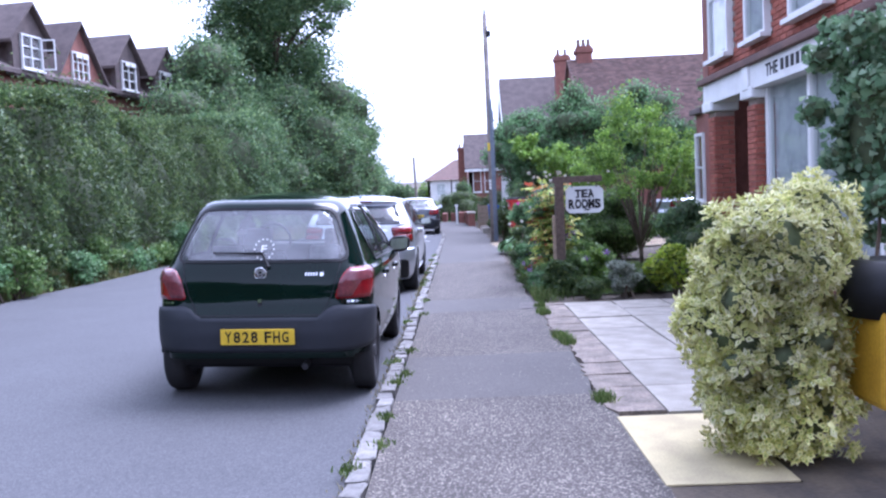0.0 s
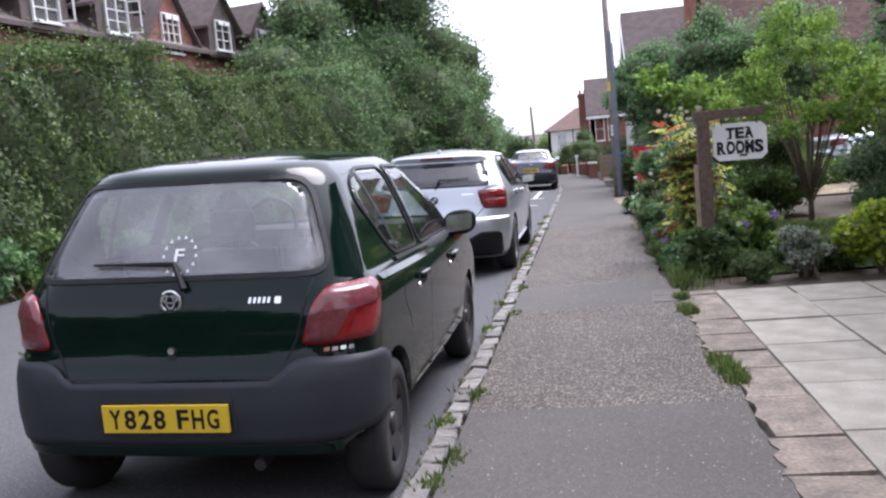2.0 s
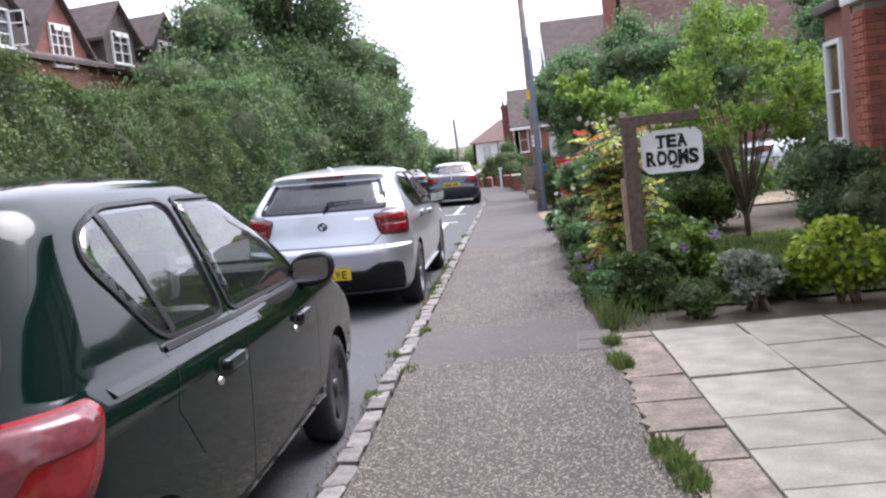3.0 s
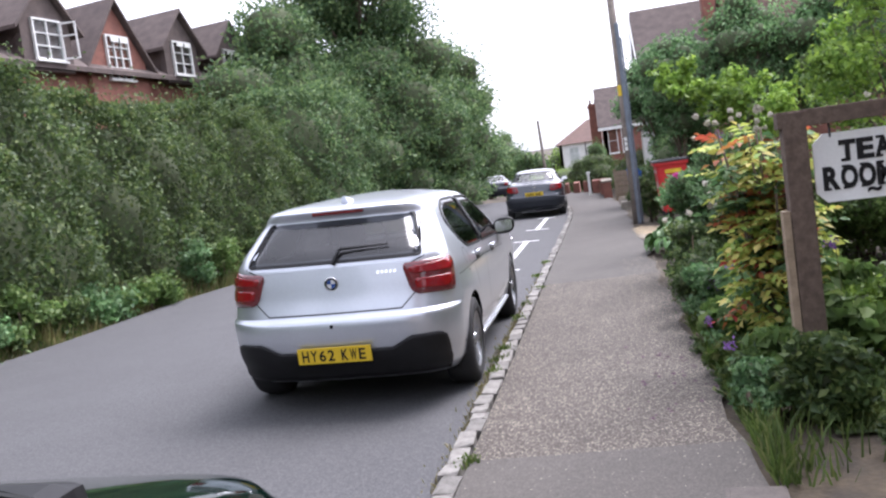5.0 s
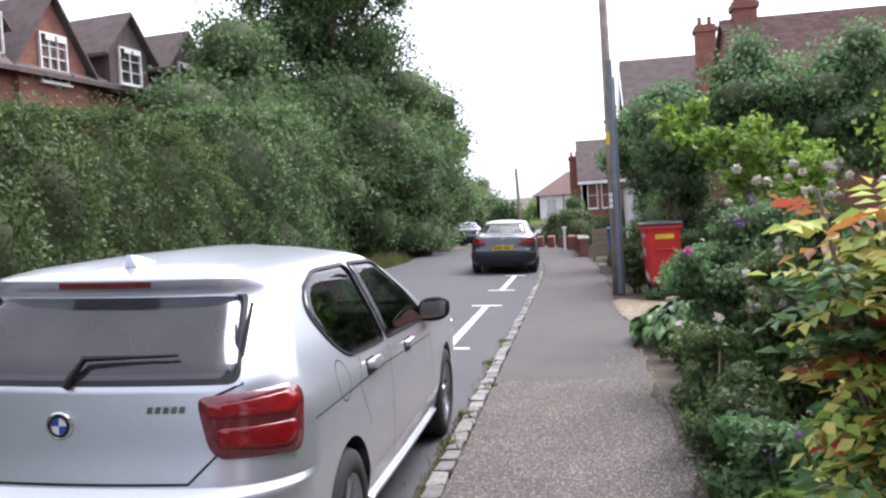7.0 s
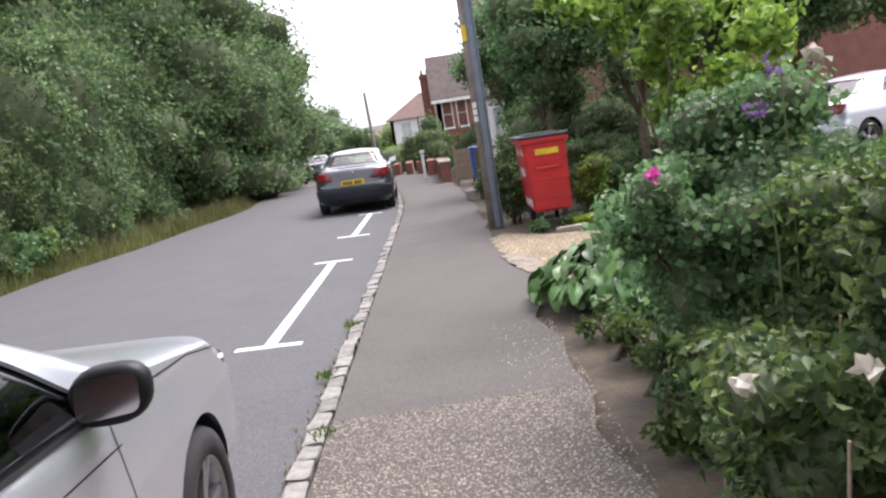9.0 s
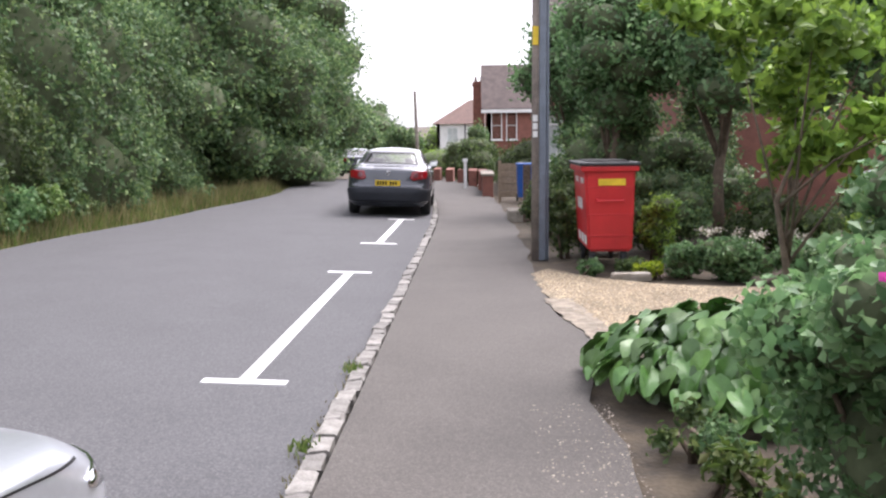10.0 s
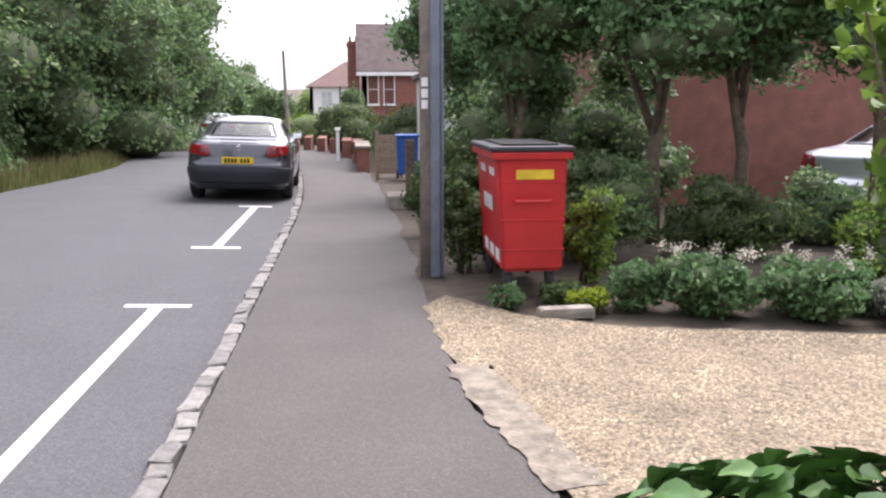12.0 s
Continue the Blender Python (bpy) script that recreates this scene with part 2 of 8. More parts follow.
HEDGE_LEAF = leaf_material("hedge_leaf", [(0, (0.048, 0.082, 0.030)), (0.5, (0.080, 0.132, 0.042)), (0.85, (0.125, 0.182, 0.055)), (1, (0.19, 0.24, 0.075))])
TREE_LEAF = leaf_material("tree_leaf", [(0, (0.062, 0.122, 0.050)), (0.6, (0.118, 0.198, 0.080)), (1, (0.220, 0.310, 0.115))])
LIGHT_LEAF = leaf_material("light_leaf", [(0, (0.107, 0.197, 0.035)), (0.6, (0.197, 0.321, 0.054)), (1, (0.304, 0.447, 0.072))])
ROSE_LEAF = leaf_material("rose_leaf", [(0, (0.070, 0.150, 0.061)), (0.6, (0.140, 0.260, 0.100)), (1, (0.220, 0.339, 0.160))])
IVY_LEAF = leaf_material("ivy_leaf", [(0, (0.11, 0.20, 0.10)), (0.6, (0.22, 0.36, 0.19)), (1, (0.42, 0.54, 0.34))])
GOLD_LEAF = leaf_material("gold_leaf", [(0, (0.54, 0.56, 0.15)), (0.35, (0.70, 0.69, 0.26)), (0.7, (0.84, 0.82, 0.40)), (1, (0.90, 0.88, 0.60))])
LIME_LEAF = leaf_material("lime_leaf", [(0, (0.16, 0.26, 0.02)), (0.6, (0.32, 0.42, 0.03)), (1, (0.44, 0.50, 0.06))])
AUTUMN_LEAF = leaf_material("autumn_leaf", [(0, (0.07, 0.13, 0.03)), (0.35, (0.16, 0.22, 0.04)), (0.6, (0.40, 0.36, 0.06)), (0.85, (0.42, 0.28, 0.06)), (0.95, (0.42, 0.15, 0.06)), (1, (0.40, 0.07, 0.05))])
BIG_LEAF = leaf_material("broad_leaf", [(0, (0.04, 0.10, 0.03)), (0.6, (0.075, 0.16, 0.045)), (1, (0.13, 0.23, 0.07))], 0.3, 0.25)
SILVER_LEAF = leaf_material("silver_leaf", [(0, (0.16, 0.20, 0.14)), (1, (0.42, 0.45, 0.36))], 0.6)
GRASS_LEAF = leaf_material("grass_blade", [(0, (0.054, 0.090, 0.023)), (0.6, (0.108, 0.171, 0.036)), (1, (0.198, 0.216, 0.081))])
DRY_LEAF = leaf_material("dry_stem", [(0, (0.16, 0.13, 0.06)), (0.6, (0.20, 0.19, 0.08)), (1, (0.30, 0.26, 0.14))])
PINK_PETAL = leaf_material("pink_petal", [(0, (0.55, 0.04, 0.30)), (1, (0.70, 0.10, 0.42))])
PURPLE_PETAL = leaf_material("purple_petal", [(0, (0.16, 0.06, 0.25)), (1, (0.32, 0.18, 0.45))])
CREAM_PETAL = leaf_material("cream_petal", [(0, (0.45, 0.42, 0.33)), (1, (0.65, 0.62, 0.55))])
BRAMBLE_LEAF = leaf_material("bramble_leaf", [(0, (0.075, 0.135, 0.035)), (0.6, (0.13, 0.22, 0.06)), (1, (0.21, 0.29, 0.09))])
MIDDLE_LEAF = leaf_material("variegated_middle", [(0, (0.20, 0.30, 0.06)), (1, (0.36, 0.44, 0.12))])
# filler inside foliage; shade among the twigs is put into its colour
CORE = material("twig_shade_colour", (0.085, 0.108, 0.05), 0.95, (0.06, 0.074, 0.036), 6, 0.5, 30)


# ---- building helpers ----
def part(name, bm, mat, parent=None, label="", smooth=False):
    """Links a bmesh as one mesh object under a thing."""
    me = bpy.data.meshes.new(name)
    bm.to_mesh(me)
    bm.free()
    me.materials.append(mat)
    if smooth:
        me.shade_smooth()
    ob = new(name, me)
    ob.parent = parent
    if label:
        tagged(ob, label)
    return ob


def array_mesh(name, verts, faces, mat, parent=None, smooth=False):
    """A mesh object from numpy arrays: verts (n, 3), faces (m, k)."""
    verts, faces = np.asarray(verts, float), np.asarray(faces, int)
    me = bpy.data.meshes.new(name)
    me.vertices.add(len(verts))
    me.vertices.foreach_set("co", verts.ravel())
    k = faces.shape[1]
    me.loops.add(faces.size)
    me.loops.foreach_set("vertex_index", faces.ravel())
    me.polygons.add(len(faces))
    me.polygons.foreach_set("loop_start", np.arange(0, faces.size, k))
    me.update(calc_edges=True)
    me.validate()
    me.materials.append(mat)
    if smooth:
        me.shade_smooth()
    ob = new(name, me)
    ob.parent = parent
    return ob


def empty(name, m, label, category, group="", kind=""):
    ob = new(name)
    ob.matrix_basis = m
    return tagged(ob, label, category, group, kind)


def add_box(bm, x0, y0, z0, x1, y1, z1, bevel=0.0):
    """A box with bevelled edges in bm."""
    vs = [bm.verts.new(p) for p in ((x0, y0, z0), (x1, y0, z0), (x1, y1, z0), (x0, y1, z0), (x0, y0, z1), (x1, y0, z1), (x1, y1, z1), (x0, y1, z1))]
    fs = [bm.faces.new([vs[i] for i in f]) for f in ((3, 2, 1, 0), (4, 5, 6, 7), (0, 1, 5, 4), (1, 2, 6, 5), (2, 3, 7, 6), (3, 0, 4, 7))]
    if bevel:
        es = list({e for f in fs for e in f.edges})
        bmesh.ops.bevel(bm, geom=es, offset=bevel, segments=2, affect="EDGES", profile=0.6)
    return bm


def box(x0, y0, z0, x1, y1, z1, bevel=0.0):
    return add_box(bmesh.new(), x0, y0, z0, x1, y1, z1, bevel)


def add_tube(bm, pts, radii, n=8):
    """A tapered tube through pts with closed ends."""
    rings = []
    pts = [Vector(p) for p in pts]
    for i, p in enumerate(pts):
        d = (pts[min(i + 1, len(pts) - 1)] - pts[max(i - 1, 0)]).normalized()
        a = d.orthogonal().normalized() if i == 0 else (a - d * a.dot(d)).normalized()
        b = d.cross(a)
        rings.append([bm.verts.new(p + (a * math.cos(t) + b * math.sin(t)) * radii[i]) for t in (k * 2 * math.pi / n for k in range(n))])
    for r, s in zip(rings, rings[1:]):
        for k in range(n):
            bm.faces.new((r[k], r[(k + 1) % n], s[(k + 1) % n], s[k]))
    bm.faces.new(list(reversed(rings[0])))
    bm.faces.new(rings[-1])
    return bm


def tube(pts, radii, n=8):
    return add_tube(bmesh.new(), pts, radii, n)


def unit(v):
    return v / np.maximum(np.linalg.norm(v, axis=1, keepdims=True), 1e-9)


def leaf_arrays(rng, P, N, size, ratio=0.55, fold=0.18, jitter=0.7, droop=0.0):
    """Folded four-point leaves at P that face about N."""
    n = len(P)
    N = unit(N + rng.normal(0, jitter, (n, 3)))
    T = rng.normal(0, 1, (n, 3))
    T[:, 2] -= droop
    T = unit(T - N * (T * N).sum(1, keepdims=True))
    B = np.cross(N, T)
    L = size * rng.uniform(0.65, 1.3, (n, 1))
    base, tip = P - T * L * 0.5, P + T * L * 0.5 - N * L * 0.12
    mid = P - T * L * 0.05
    left, right = mid + B * L * ratio * 0.5 + N * L * fold, mid - B * L * ratio * 0.5 + N * L * fold
    V = np.stack([base, right, tip, left], 1).reshape(-1, 3)
    i = np.arange(n)[:, None] * 4
    F = np.concatenate([i + np.array([[0, 1, 2]]), i + np.array([[0, 2, 3]])], 0)
    return V, F


def clump_points(rng, clumps, n, shell=0.3):
    """n points near the surfaces of ellipsoids (cx, cy, cz, rx, ry, rz), with outward normals, roughened."""
    c = np.array(clumps, float)
    area = (c[:, 3] * c[:, 4] + c[:, 4] * c[:, 5] + c[:, 3] * c[:, 5])
    pick = rng.choice(len(c), n, p=area / area.sum())
    d = unit(rng.normal(0, 1, (n, 3)))
    r = 1 + shell * (rng.uniform(0, 1, (n, 1)) ** 1.5 * -1 + 0.35 * rng.normal(0, 1, (n, 1)) * 0.5)
    k = c[pick]
    wob = 1 + 0.16 * np.sin(d[:, :1] * 7 + k[:, :1] * 3) * np.cos(d[:, 1:2] * 6 + k[:, 1:2]) + 0.1 * np.sin(d[:, 2:3] * 11 + k[:, 2:3])
    P = k[:, :3] + d * k[:, 3:] * r * wob
    return P, unit(d / k[:, 3:])


def scatter_clumps(rng, centre, radii, n, small=(0.25, 0.4)):
    """Ellipsoids spread through a larger one, to give a crown an uneven outline."""
    out = []
    R = np.array(radii, float)
    for _ in range(n):
        d = rng.normal(0, 1, 3)
        d /= np.linalg.norm(d)
        p = np.array(centre) + d * R * rng.uniform(0.45, 0.85)
        s = rng.uniform(*small) * R.mean()
        out.append((*p, s * rng.uniform(0.9, 1.4), s * rng.uniform(0.9, 1.4), s * rng.uniform(0.7, 1.0)))
    return out


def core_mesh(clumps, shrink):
    """Twiggy inside of a crown, for a shade-toned colour: roughened ellipsoids."""
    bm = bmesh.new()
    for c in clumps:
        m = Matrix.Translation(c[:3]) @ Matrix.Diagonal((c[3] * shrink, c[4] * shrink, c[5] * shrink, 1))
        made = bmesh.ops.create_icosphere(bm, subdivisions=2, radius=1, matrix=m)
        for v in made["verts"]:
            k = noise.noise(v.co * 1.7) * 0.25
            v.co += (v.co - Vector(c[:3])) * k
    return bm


def kerb_x(y):
    return 0.0 if y < 27.4 else -0.0047 * (y - 27.4) ** 2


FAR_EDGE = [(-12, -6.3), (14, -6.35), (19, -6.2), (27, -5.75), (34, -5.1), (39, -5.0), (46, -5.9), (58, -9.0), (110, -34.0)]


def far_edge_x(y):
    """The far side of the road, where the verge begins."""
    return float(np.interp(y, *zip(*FAR_EDGE)))


def road_z(x):
    return 0.033 * min(max(-x, 0.0), 3.2)


# ---- ground, road, pavement ----
def ground_z(x, y):
    z = -0.03
    if x < -6.45:
        z += 0.10 + min(-6.45 - x, 6.0) * 0.16 + min(max(-12.4 - x, 0), 30) * 0.03
    if x > 1.46:
        z = 0.02
    if y > 45:
        z -= min(y - 45, 55) * 0.03
    if y > 200:
        z += min(y - 200, 500) * 0.022 * (1 + 0.4 * math.sin(x * 0.008 + 1))
    return z


def build_ground():
    xs = [-900, -500, -250, -120, -70, -45, -30, -20, -14, -12.4, -10, -8, -7, -6.7, -6.5, -6.3, -3, -0.2, 0.3, 1.2, 1.45, 1.5, 3, 6, 10, 16, 25, 40, 70, 120, 250, 500, 900]
    ys = [-120, -60, -30, -15, -8, -4, 0, 4, 8, 12, 16, 20, 24, 28, 32, 36, 40, 45, 50, 56, 64, 75, 90, 110, 140, 200, 280, 400, 550, 700, 1000, 1800]
    V = [(x, y, ground_z(x, y)) for y in ys for x in xs]
    n = len(xs)
    F = [(j * n + i, j * n + i + 1, (j + 1) * n + i + 1, (j + 1) * n + i) for j in range(len(ys) - 1) for i in range(n - 1)]
    tagged(array_mesh("ground", V, F, SOIL, smooth=True), "dark earth ground under hedges and gardens", "ground", kind="structure")


def strip(name, mat, x_left, x_right, y0, y1, z, label, category, step=1.0, cols=1):
    """A ground strip between two edges given as functions of y, with z(x, y)."""
    ys = np.arange(y0, y1 + step * 0.5, step)
    V, F = [], []
    for y in ys:
        a, b = x_left(y), x_right(y)
        for i in range(cols + 1):
            x = a + (b - a) * i / cols
            V.append((x, y, z(x, y)))
    n = cols + 1
    for j in range(len(ys) - 1):
        for i in range(cols):
            F.append((j * n + i, j * n + i + 1, (j + 1) * n + i + 1, (j + 1) * n + i))
    return tagged(array_mesh(name, V, F, mat, smooth=True), label, category, kind="structure")


def dip(y):
    return -max(y - 45, 0) * 0.03


build_ground()
strip("road", ASPHALT, lambda y: far_edge_x(y) + 0.08 * math.sin(y * 0.9), lambda y: kerb_x(y) + 0.0, -12, 110,
      lambda x, y: road_z(x - kerb_x(y)) + dip(y), "grey asphalt village road with a cambered surface", "road", 1.0, 8)
PATCHES = [(-12, 4.62, CHIPS, "chipped"), (4.62, 6.18, SMOOTH, "smooth"), (6.18, 8.98, CHIPS, "chipped"), (8.98, 10.2, SMOOTH, "smooth"), (10.2, 16.5, CHIPS, "chipped"), (16.5, 55, SMOOTH, "smooth")]
for a, b, mat, word in PATCHES:
    strip("pavement", mat, lambda y: kerb_x(y) + 0.13, lambda y: kerb_x(y) * 0.7 + 1.53 + 0.03 * math.sin(y * 2.3) + 0.02 * math.sin(y * 5.1) + 0.012 * math.sin(y * 13) + 0.2 * math.exp(-((y - 19.7) / 0.85) ** 2), a, b,
          lambda x, y: 0.05 + dip(y), f"{word} grey tarmac footpath patch beside the road", "pavement", (b - a) / max(2, round((b - a) / 0.35)), 3)


def access_cover():
    """Small iron utility cover in the tarmac, two leaves in one frame."""
    c = empty("access_cover", pose(1.30, 8.99, 0.046, 0, 0, -4), "rusty dark iron utility cover set in the footpath", "utility cover")
    part("frame", box(0, 0, -0.03, 0.25, 0.62, 0.006, 0.003), IRON, c)
    for y in (0.02, 0.32):
        part("leaf", box(0.018, y, -0.01, 0.232, y + 0.28, 0.011, 0.003), IRON, c)


access_cover()


# ---- cars ----
def interp(table, z):
    zs, vs = zip(*table)
    return float(np.interp(z, zs, vs))


def round_poly(pts, r, n=5):
    """A closed outline with its corners rounded, points every few centimetres."""
    out = []
    m = len(pts)
    for i, p in enumerate(pts):
        p, a, b = np.array(p, float), np.array(pts[i - 1], float), np.array(pts[(i + 1) % m], float)
        ra = min(r, np.linalg.norm(a - p) * 0.45)
        rb = min(r, np.linalg.norm(b - p) * 0.45)
        s, e = p + (a - p) / np.linalg.norm(a - p) * ra, p + (b - p) / np.linalg.norm(b - p) * rb
        for k in range(n + 1):
            t = k / n
            out.append((1 - t) ** 2 * s + 2 * t * (1 - t) * p + t * t * e)
    dense = []
    for i, p in enumerate(out):
        q = out[(i + 1) % len(out)]
        k = max(1, int(np.linalg.norm(q - p) / 0.06))
        dense += [tuple(p + (q - p) * j / k) for j in range(k)]
    return dense


def inside(poly, a, b):
    hit = False
    for i, (x0, y0) in enumerate(poly):
        x1, y1 = poly[i - 1]
        if (y0 > b) != (y1 > b) and a < (x1 - x0) * (b - y0) / (y1 - y0) + x0:
            hit = not hit
    return hit


def inset(poly, d):
    """The outline moved inwards by d."""
    n = len(poly)
    area = sum(poly[i - 1][0] * poly[i][1] - poly[i][0] * poly[i - 1][1] for i in range(n))
    sign = 1 if area > 0 else -1
    out = []
    for i in range(n):
        a, b = np.array(poly[i - 1]), np.array(poly[(i + 1) % n])
        t = (b - a) / max(np.linalg.norm(b - a), 1e-9)
        out.append((poly[i][0] - sign * t[1] * d, poly[i][1] + sign * t[0] * d))
    return out


class Shell:
    """A car's outer skin as a stack of rounded plan outlines; y runs from the rear bumper forwards."""

    def __init__(self, length, rear, front, half, corner, bow=0.05, pinch=0.05):
        self.length, self.rear, self.front, self.half, self.corner, self.bow, self.pinch = length, rear, front, half, corner, bow, pinch

    def warp(self, x, y, z):
        w, r = max(interp(self.half, z), 0.05), interp(self.rear, z)
        x2 = x * (1 - self.pinch * ((y - self.length / 2) / (self.length / 2)) ** 2)
        y2 = y + self.bow * (x / w) ** 2 * max(0.0, 1 - (y - r) / 1.2)
        return Vector((x2, y2, z))

    def sizes(self, z):
        w, r, f = interp(self.half, z), interp(self.rear, z), interp(self.front, z)
        c = min(interp(self.corner, z), w * 0.9, (f - r) * 0.45)
        return w, r, f, c

    def tail(self, s, z):
        """The point s metres from the middle along the rear outline at height z."""
        w, r, f, c = self.sizes(z)
        q, side = abs(s), math.copysign(1, s)
        arc = math.pi * c / 2
        if q <= w - c:
            x, y = q, r
        elif q <= w - c + arc:
            t = (q - (w - c)) / c
            x, y = w - c + c * math.sin(t), r + c - c * math.cos(t)
        else:
            x, y = w, r + c + q - (w - c + arc)
        return self.warp(side * x, y, z)

    def flank(self, y, z, side=1):
        w, r, f, c = self.sizes(z)
        x = w
        if y < r + c:
            k = min((r + c - y) / c, 1)
            x = w - c + c * math.sqrt(max(0, 1 - k * k))
        elif y > f - c:
            k = min((y - f + c) / c, 1)
            x = w - c + c * math.sqrt(max(0, 1 - k * k))
        return self.warp(side * x, y, z)

    def nose(self, s, z):
        w, r, f, c = self.sizes(z)
        q, side = abs(s), math.copysign(1, s)
        if q <= w - c:
            x, y = q, f
        else:
            t = min((q - (w - c)) / c, math.pi / 2)
            x, y = w - c + c * math.sin(t), f - c + c * math.cos(t)
        return self.warp(side * x, y, z)

    def skin(self, levels, holes, arches, cut):
        """The body mesh with window holes (kind, outline) and round wheel arches (y, z, radius)."""
        nr, nc, ns = 12, 9, int(self.length / 0.055)
        rows, tags = [], []
        for z in levels:
            w, r, f, c = self.sizes(z)
            half = []
            for i in range(nr):
                half.append((i / nr * (w - c), r, "tail", i / nr * (w - c)))
            for i in range(nc):
                t = i / nc * math.pi / 2
                half.append((w - c + c * math.sin(t), r + c - c * math.cos(t), "corner", w - c + c * t))
            for i in range(ns):
                y = r + c + (f - r - 2 * c) * i / ns
                half.append((w, y, "flank", y))
            for i in range(nc):
                t = math.pi / 2 * (1 - i / nc)
                half.append((w - c + c * math.sin(t), f - c + c * math.cos(t), "front", w - c + c * t))
            for i in range(nr + 1):
                half.append(((1 - i / nr) * (w - c), f, "nose", (1 - i / nr) * (w - c)))
            full = half + [(-x, y, k, -a if k != "flank" else a) for x, y, k, a in half[-2:0:-1]]
            rows.append([self.warp(x, y, z) for x, y, k, a in full])
            tags.append([(k, a, x, y, z) for x, y, k, a in full])
        bm = bmesh.new()
        vs = [[bm.verts.new(p) for p in row] for row in rows]
        n = len(rows[0])

        def within(tag, kind, poly):
            k, a, x, y, z = tag
            if kind == "tail" and k in ("tail", "corner"):
                return inside(poly, a, z)
            if kind == "nose" and k in ("nose", "front"):
                return inside(poly, a, z)
            if kind == "flank" and (k in ("flank", "corner", "front")) and abs(x) > 0.3:
                return inside(poly, y, z)
            return False

        for j in range(len(rows) - 1):
            for i in range(n):
                q = ((j, i), (j, (i + 1) % n), (j + 1, (i + 1) % n), (j + 1, i))
                ts = [tags[a][b] for a, b in q]
                my, mz = sum(t[3] for t in ts) / 4, sum(t[4] for t in ts) / 4
                if all(abs(t[2]) > cut for t in ts) and any((my - ay) ** 2 + (mz - az) ** 2 < ar * ar for ay, az, ar in arches):
                    continue
                if any(all(within(t, kind, poly) for t in ts) for kind, poly in holes):
                    continue
                bm.faces.new([vs[a][b] for a, b in q])
        bm.faces.new(vs[-1])
        for row, tg in zip(vs, tags):
            for v, t in zip(row, tg):
                if abs(t[2]) > cut and v.is_boundary and v.link_faces:
                    for ay, az, ar in arches:
                        d = math.hypot(t[3] - ay, t[4] - az)
                        if 0.75 * ar < d < ar * 1.3 and t[4] > 0.2:
                            v.co.y += (t[3] - ay) * (ar / d - 1)
                            v.co.z += (t[4] - az) * (ar / d - 1)
        loose = [v for v in bm.verts if not v.link_faces]
        bmesh.ops.delete(bm, geom=loose, context="VERTS")
        bmesh.ops.recalc_face_normals(bm, faces=bm.faces)
        return bm


def lift(fn, a, b, h):
    """The surface point fn(a, b) raised by h along its normal."""
    e = 0.004
    p = fn(a, b)
    u, v = fn(a + e, b) - fn(a - e, b), fn(a, b + e) - fn(a, b - e)
    n = u.cross(v)
    n = n.normalized() if n.length > 1e-9 else Vector((0, -1, 0))
    if n.dot(p - Vector((0, 1.9, 0.7))) < 0:
        n = -n
    return p + n * h


def patch(fn, outline, h, rings=5, sunk=-0.004):
    """A thin raised panel that hugs a surface: its rim, then rings towards its middle."""
    bm = bmesh.new()
    c = np.mean(np.array(outline), 0)
    loops = [[bm.verts.new(lift(fn, a, b, sunk)) for a, b in outline]]
    for k in range(rings):
        t = k / rings
        loops.append([bm.verts.new(lift(fn, a + (c[0] - a) * t, b + (c[1] - b) * t, h)) for a, b in outline])
    mid = bm.verts.new(lift(fn, c[0], c[1], h))
    n = len(outline)
    for r, s in zip(loops, loops[1:]):
        for i in range(n):
            bm.faces.new((r[i], r[(i + 1) % n], s[(i + 1) % n], s[i]))
    for i in range(n):
        bm.faces.new((loops[-1][i], loops[-1][(i + 1) % n], mid))
    bmesh.ops.recalc_face_normals(bm, faces=bm.faces)
    return bm


def band(fn, s0, s1, low, high, h, nx=56, nz=9):
    """A raised panel wrapped round the tail between two edge heights given as tables over s."""
    bm = bmesh.new()
    grid = []
    for i in range(nx + 1):
        a = s0 + (s1 - s0) * i / nx
        z0, z1 = interp(low, a), interp(high, a)
        col = [bm.verts.new(lift(fn, a, z0, -0.004))]
        end = i in (0, nx)
        col += [bm.verts.new(lift(fn, a, z0 + (z1 - z0) * j / nz, -0.003 if end else h)) for j in range(nz + 1)]
        col.append(bm.verts.new(lift(fn, a, z1, -0.004)))
        grid.append(col)
    for p, q in zip(grid, grid[1:]):
        for j in range(len(p) - 1):
            bm.faces.new((p[j], q[j], q[j + 1], p[j + 1]))
    bmesh.ops.recalc_face_normals(bm, faces=bm.faces)
    return bm


def ring(fn, outline, width, h, sunk=-0.004):
    """A raised band along an outline."""
    bm = bmesh.new()
    inner = inset(outline, width)
    loops = [[bm.verts.new(lift(fn, a, b, z)) for a, b in line] for line, z in ((outline, sunk), (outline, h), (inner, h), (inner, sunk))]
    n = len(outline)
    for r, s in zip(loops, loops[1:]):
        for i in range(n):
            bm.faces.new((r[i], r[(i + 1) % n], s[(i + 1) % n], s[i]))
    bmesh.ops.recalc_face_normals(bm, faces=bm.faces)
    return bm


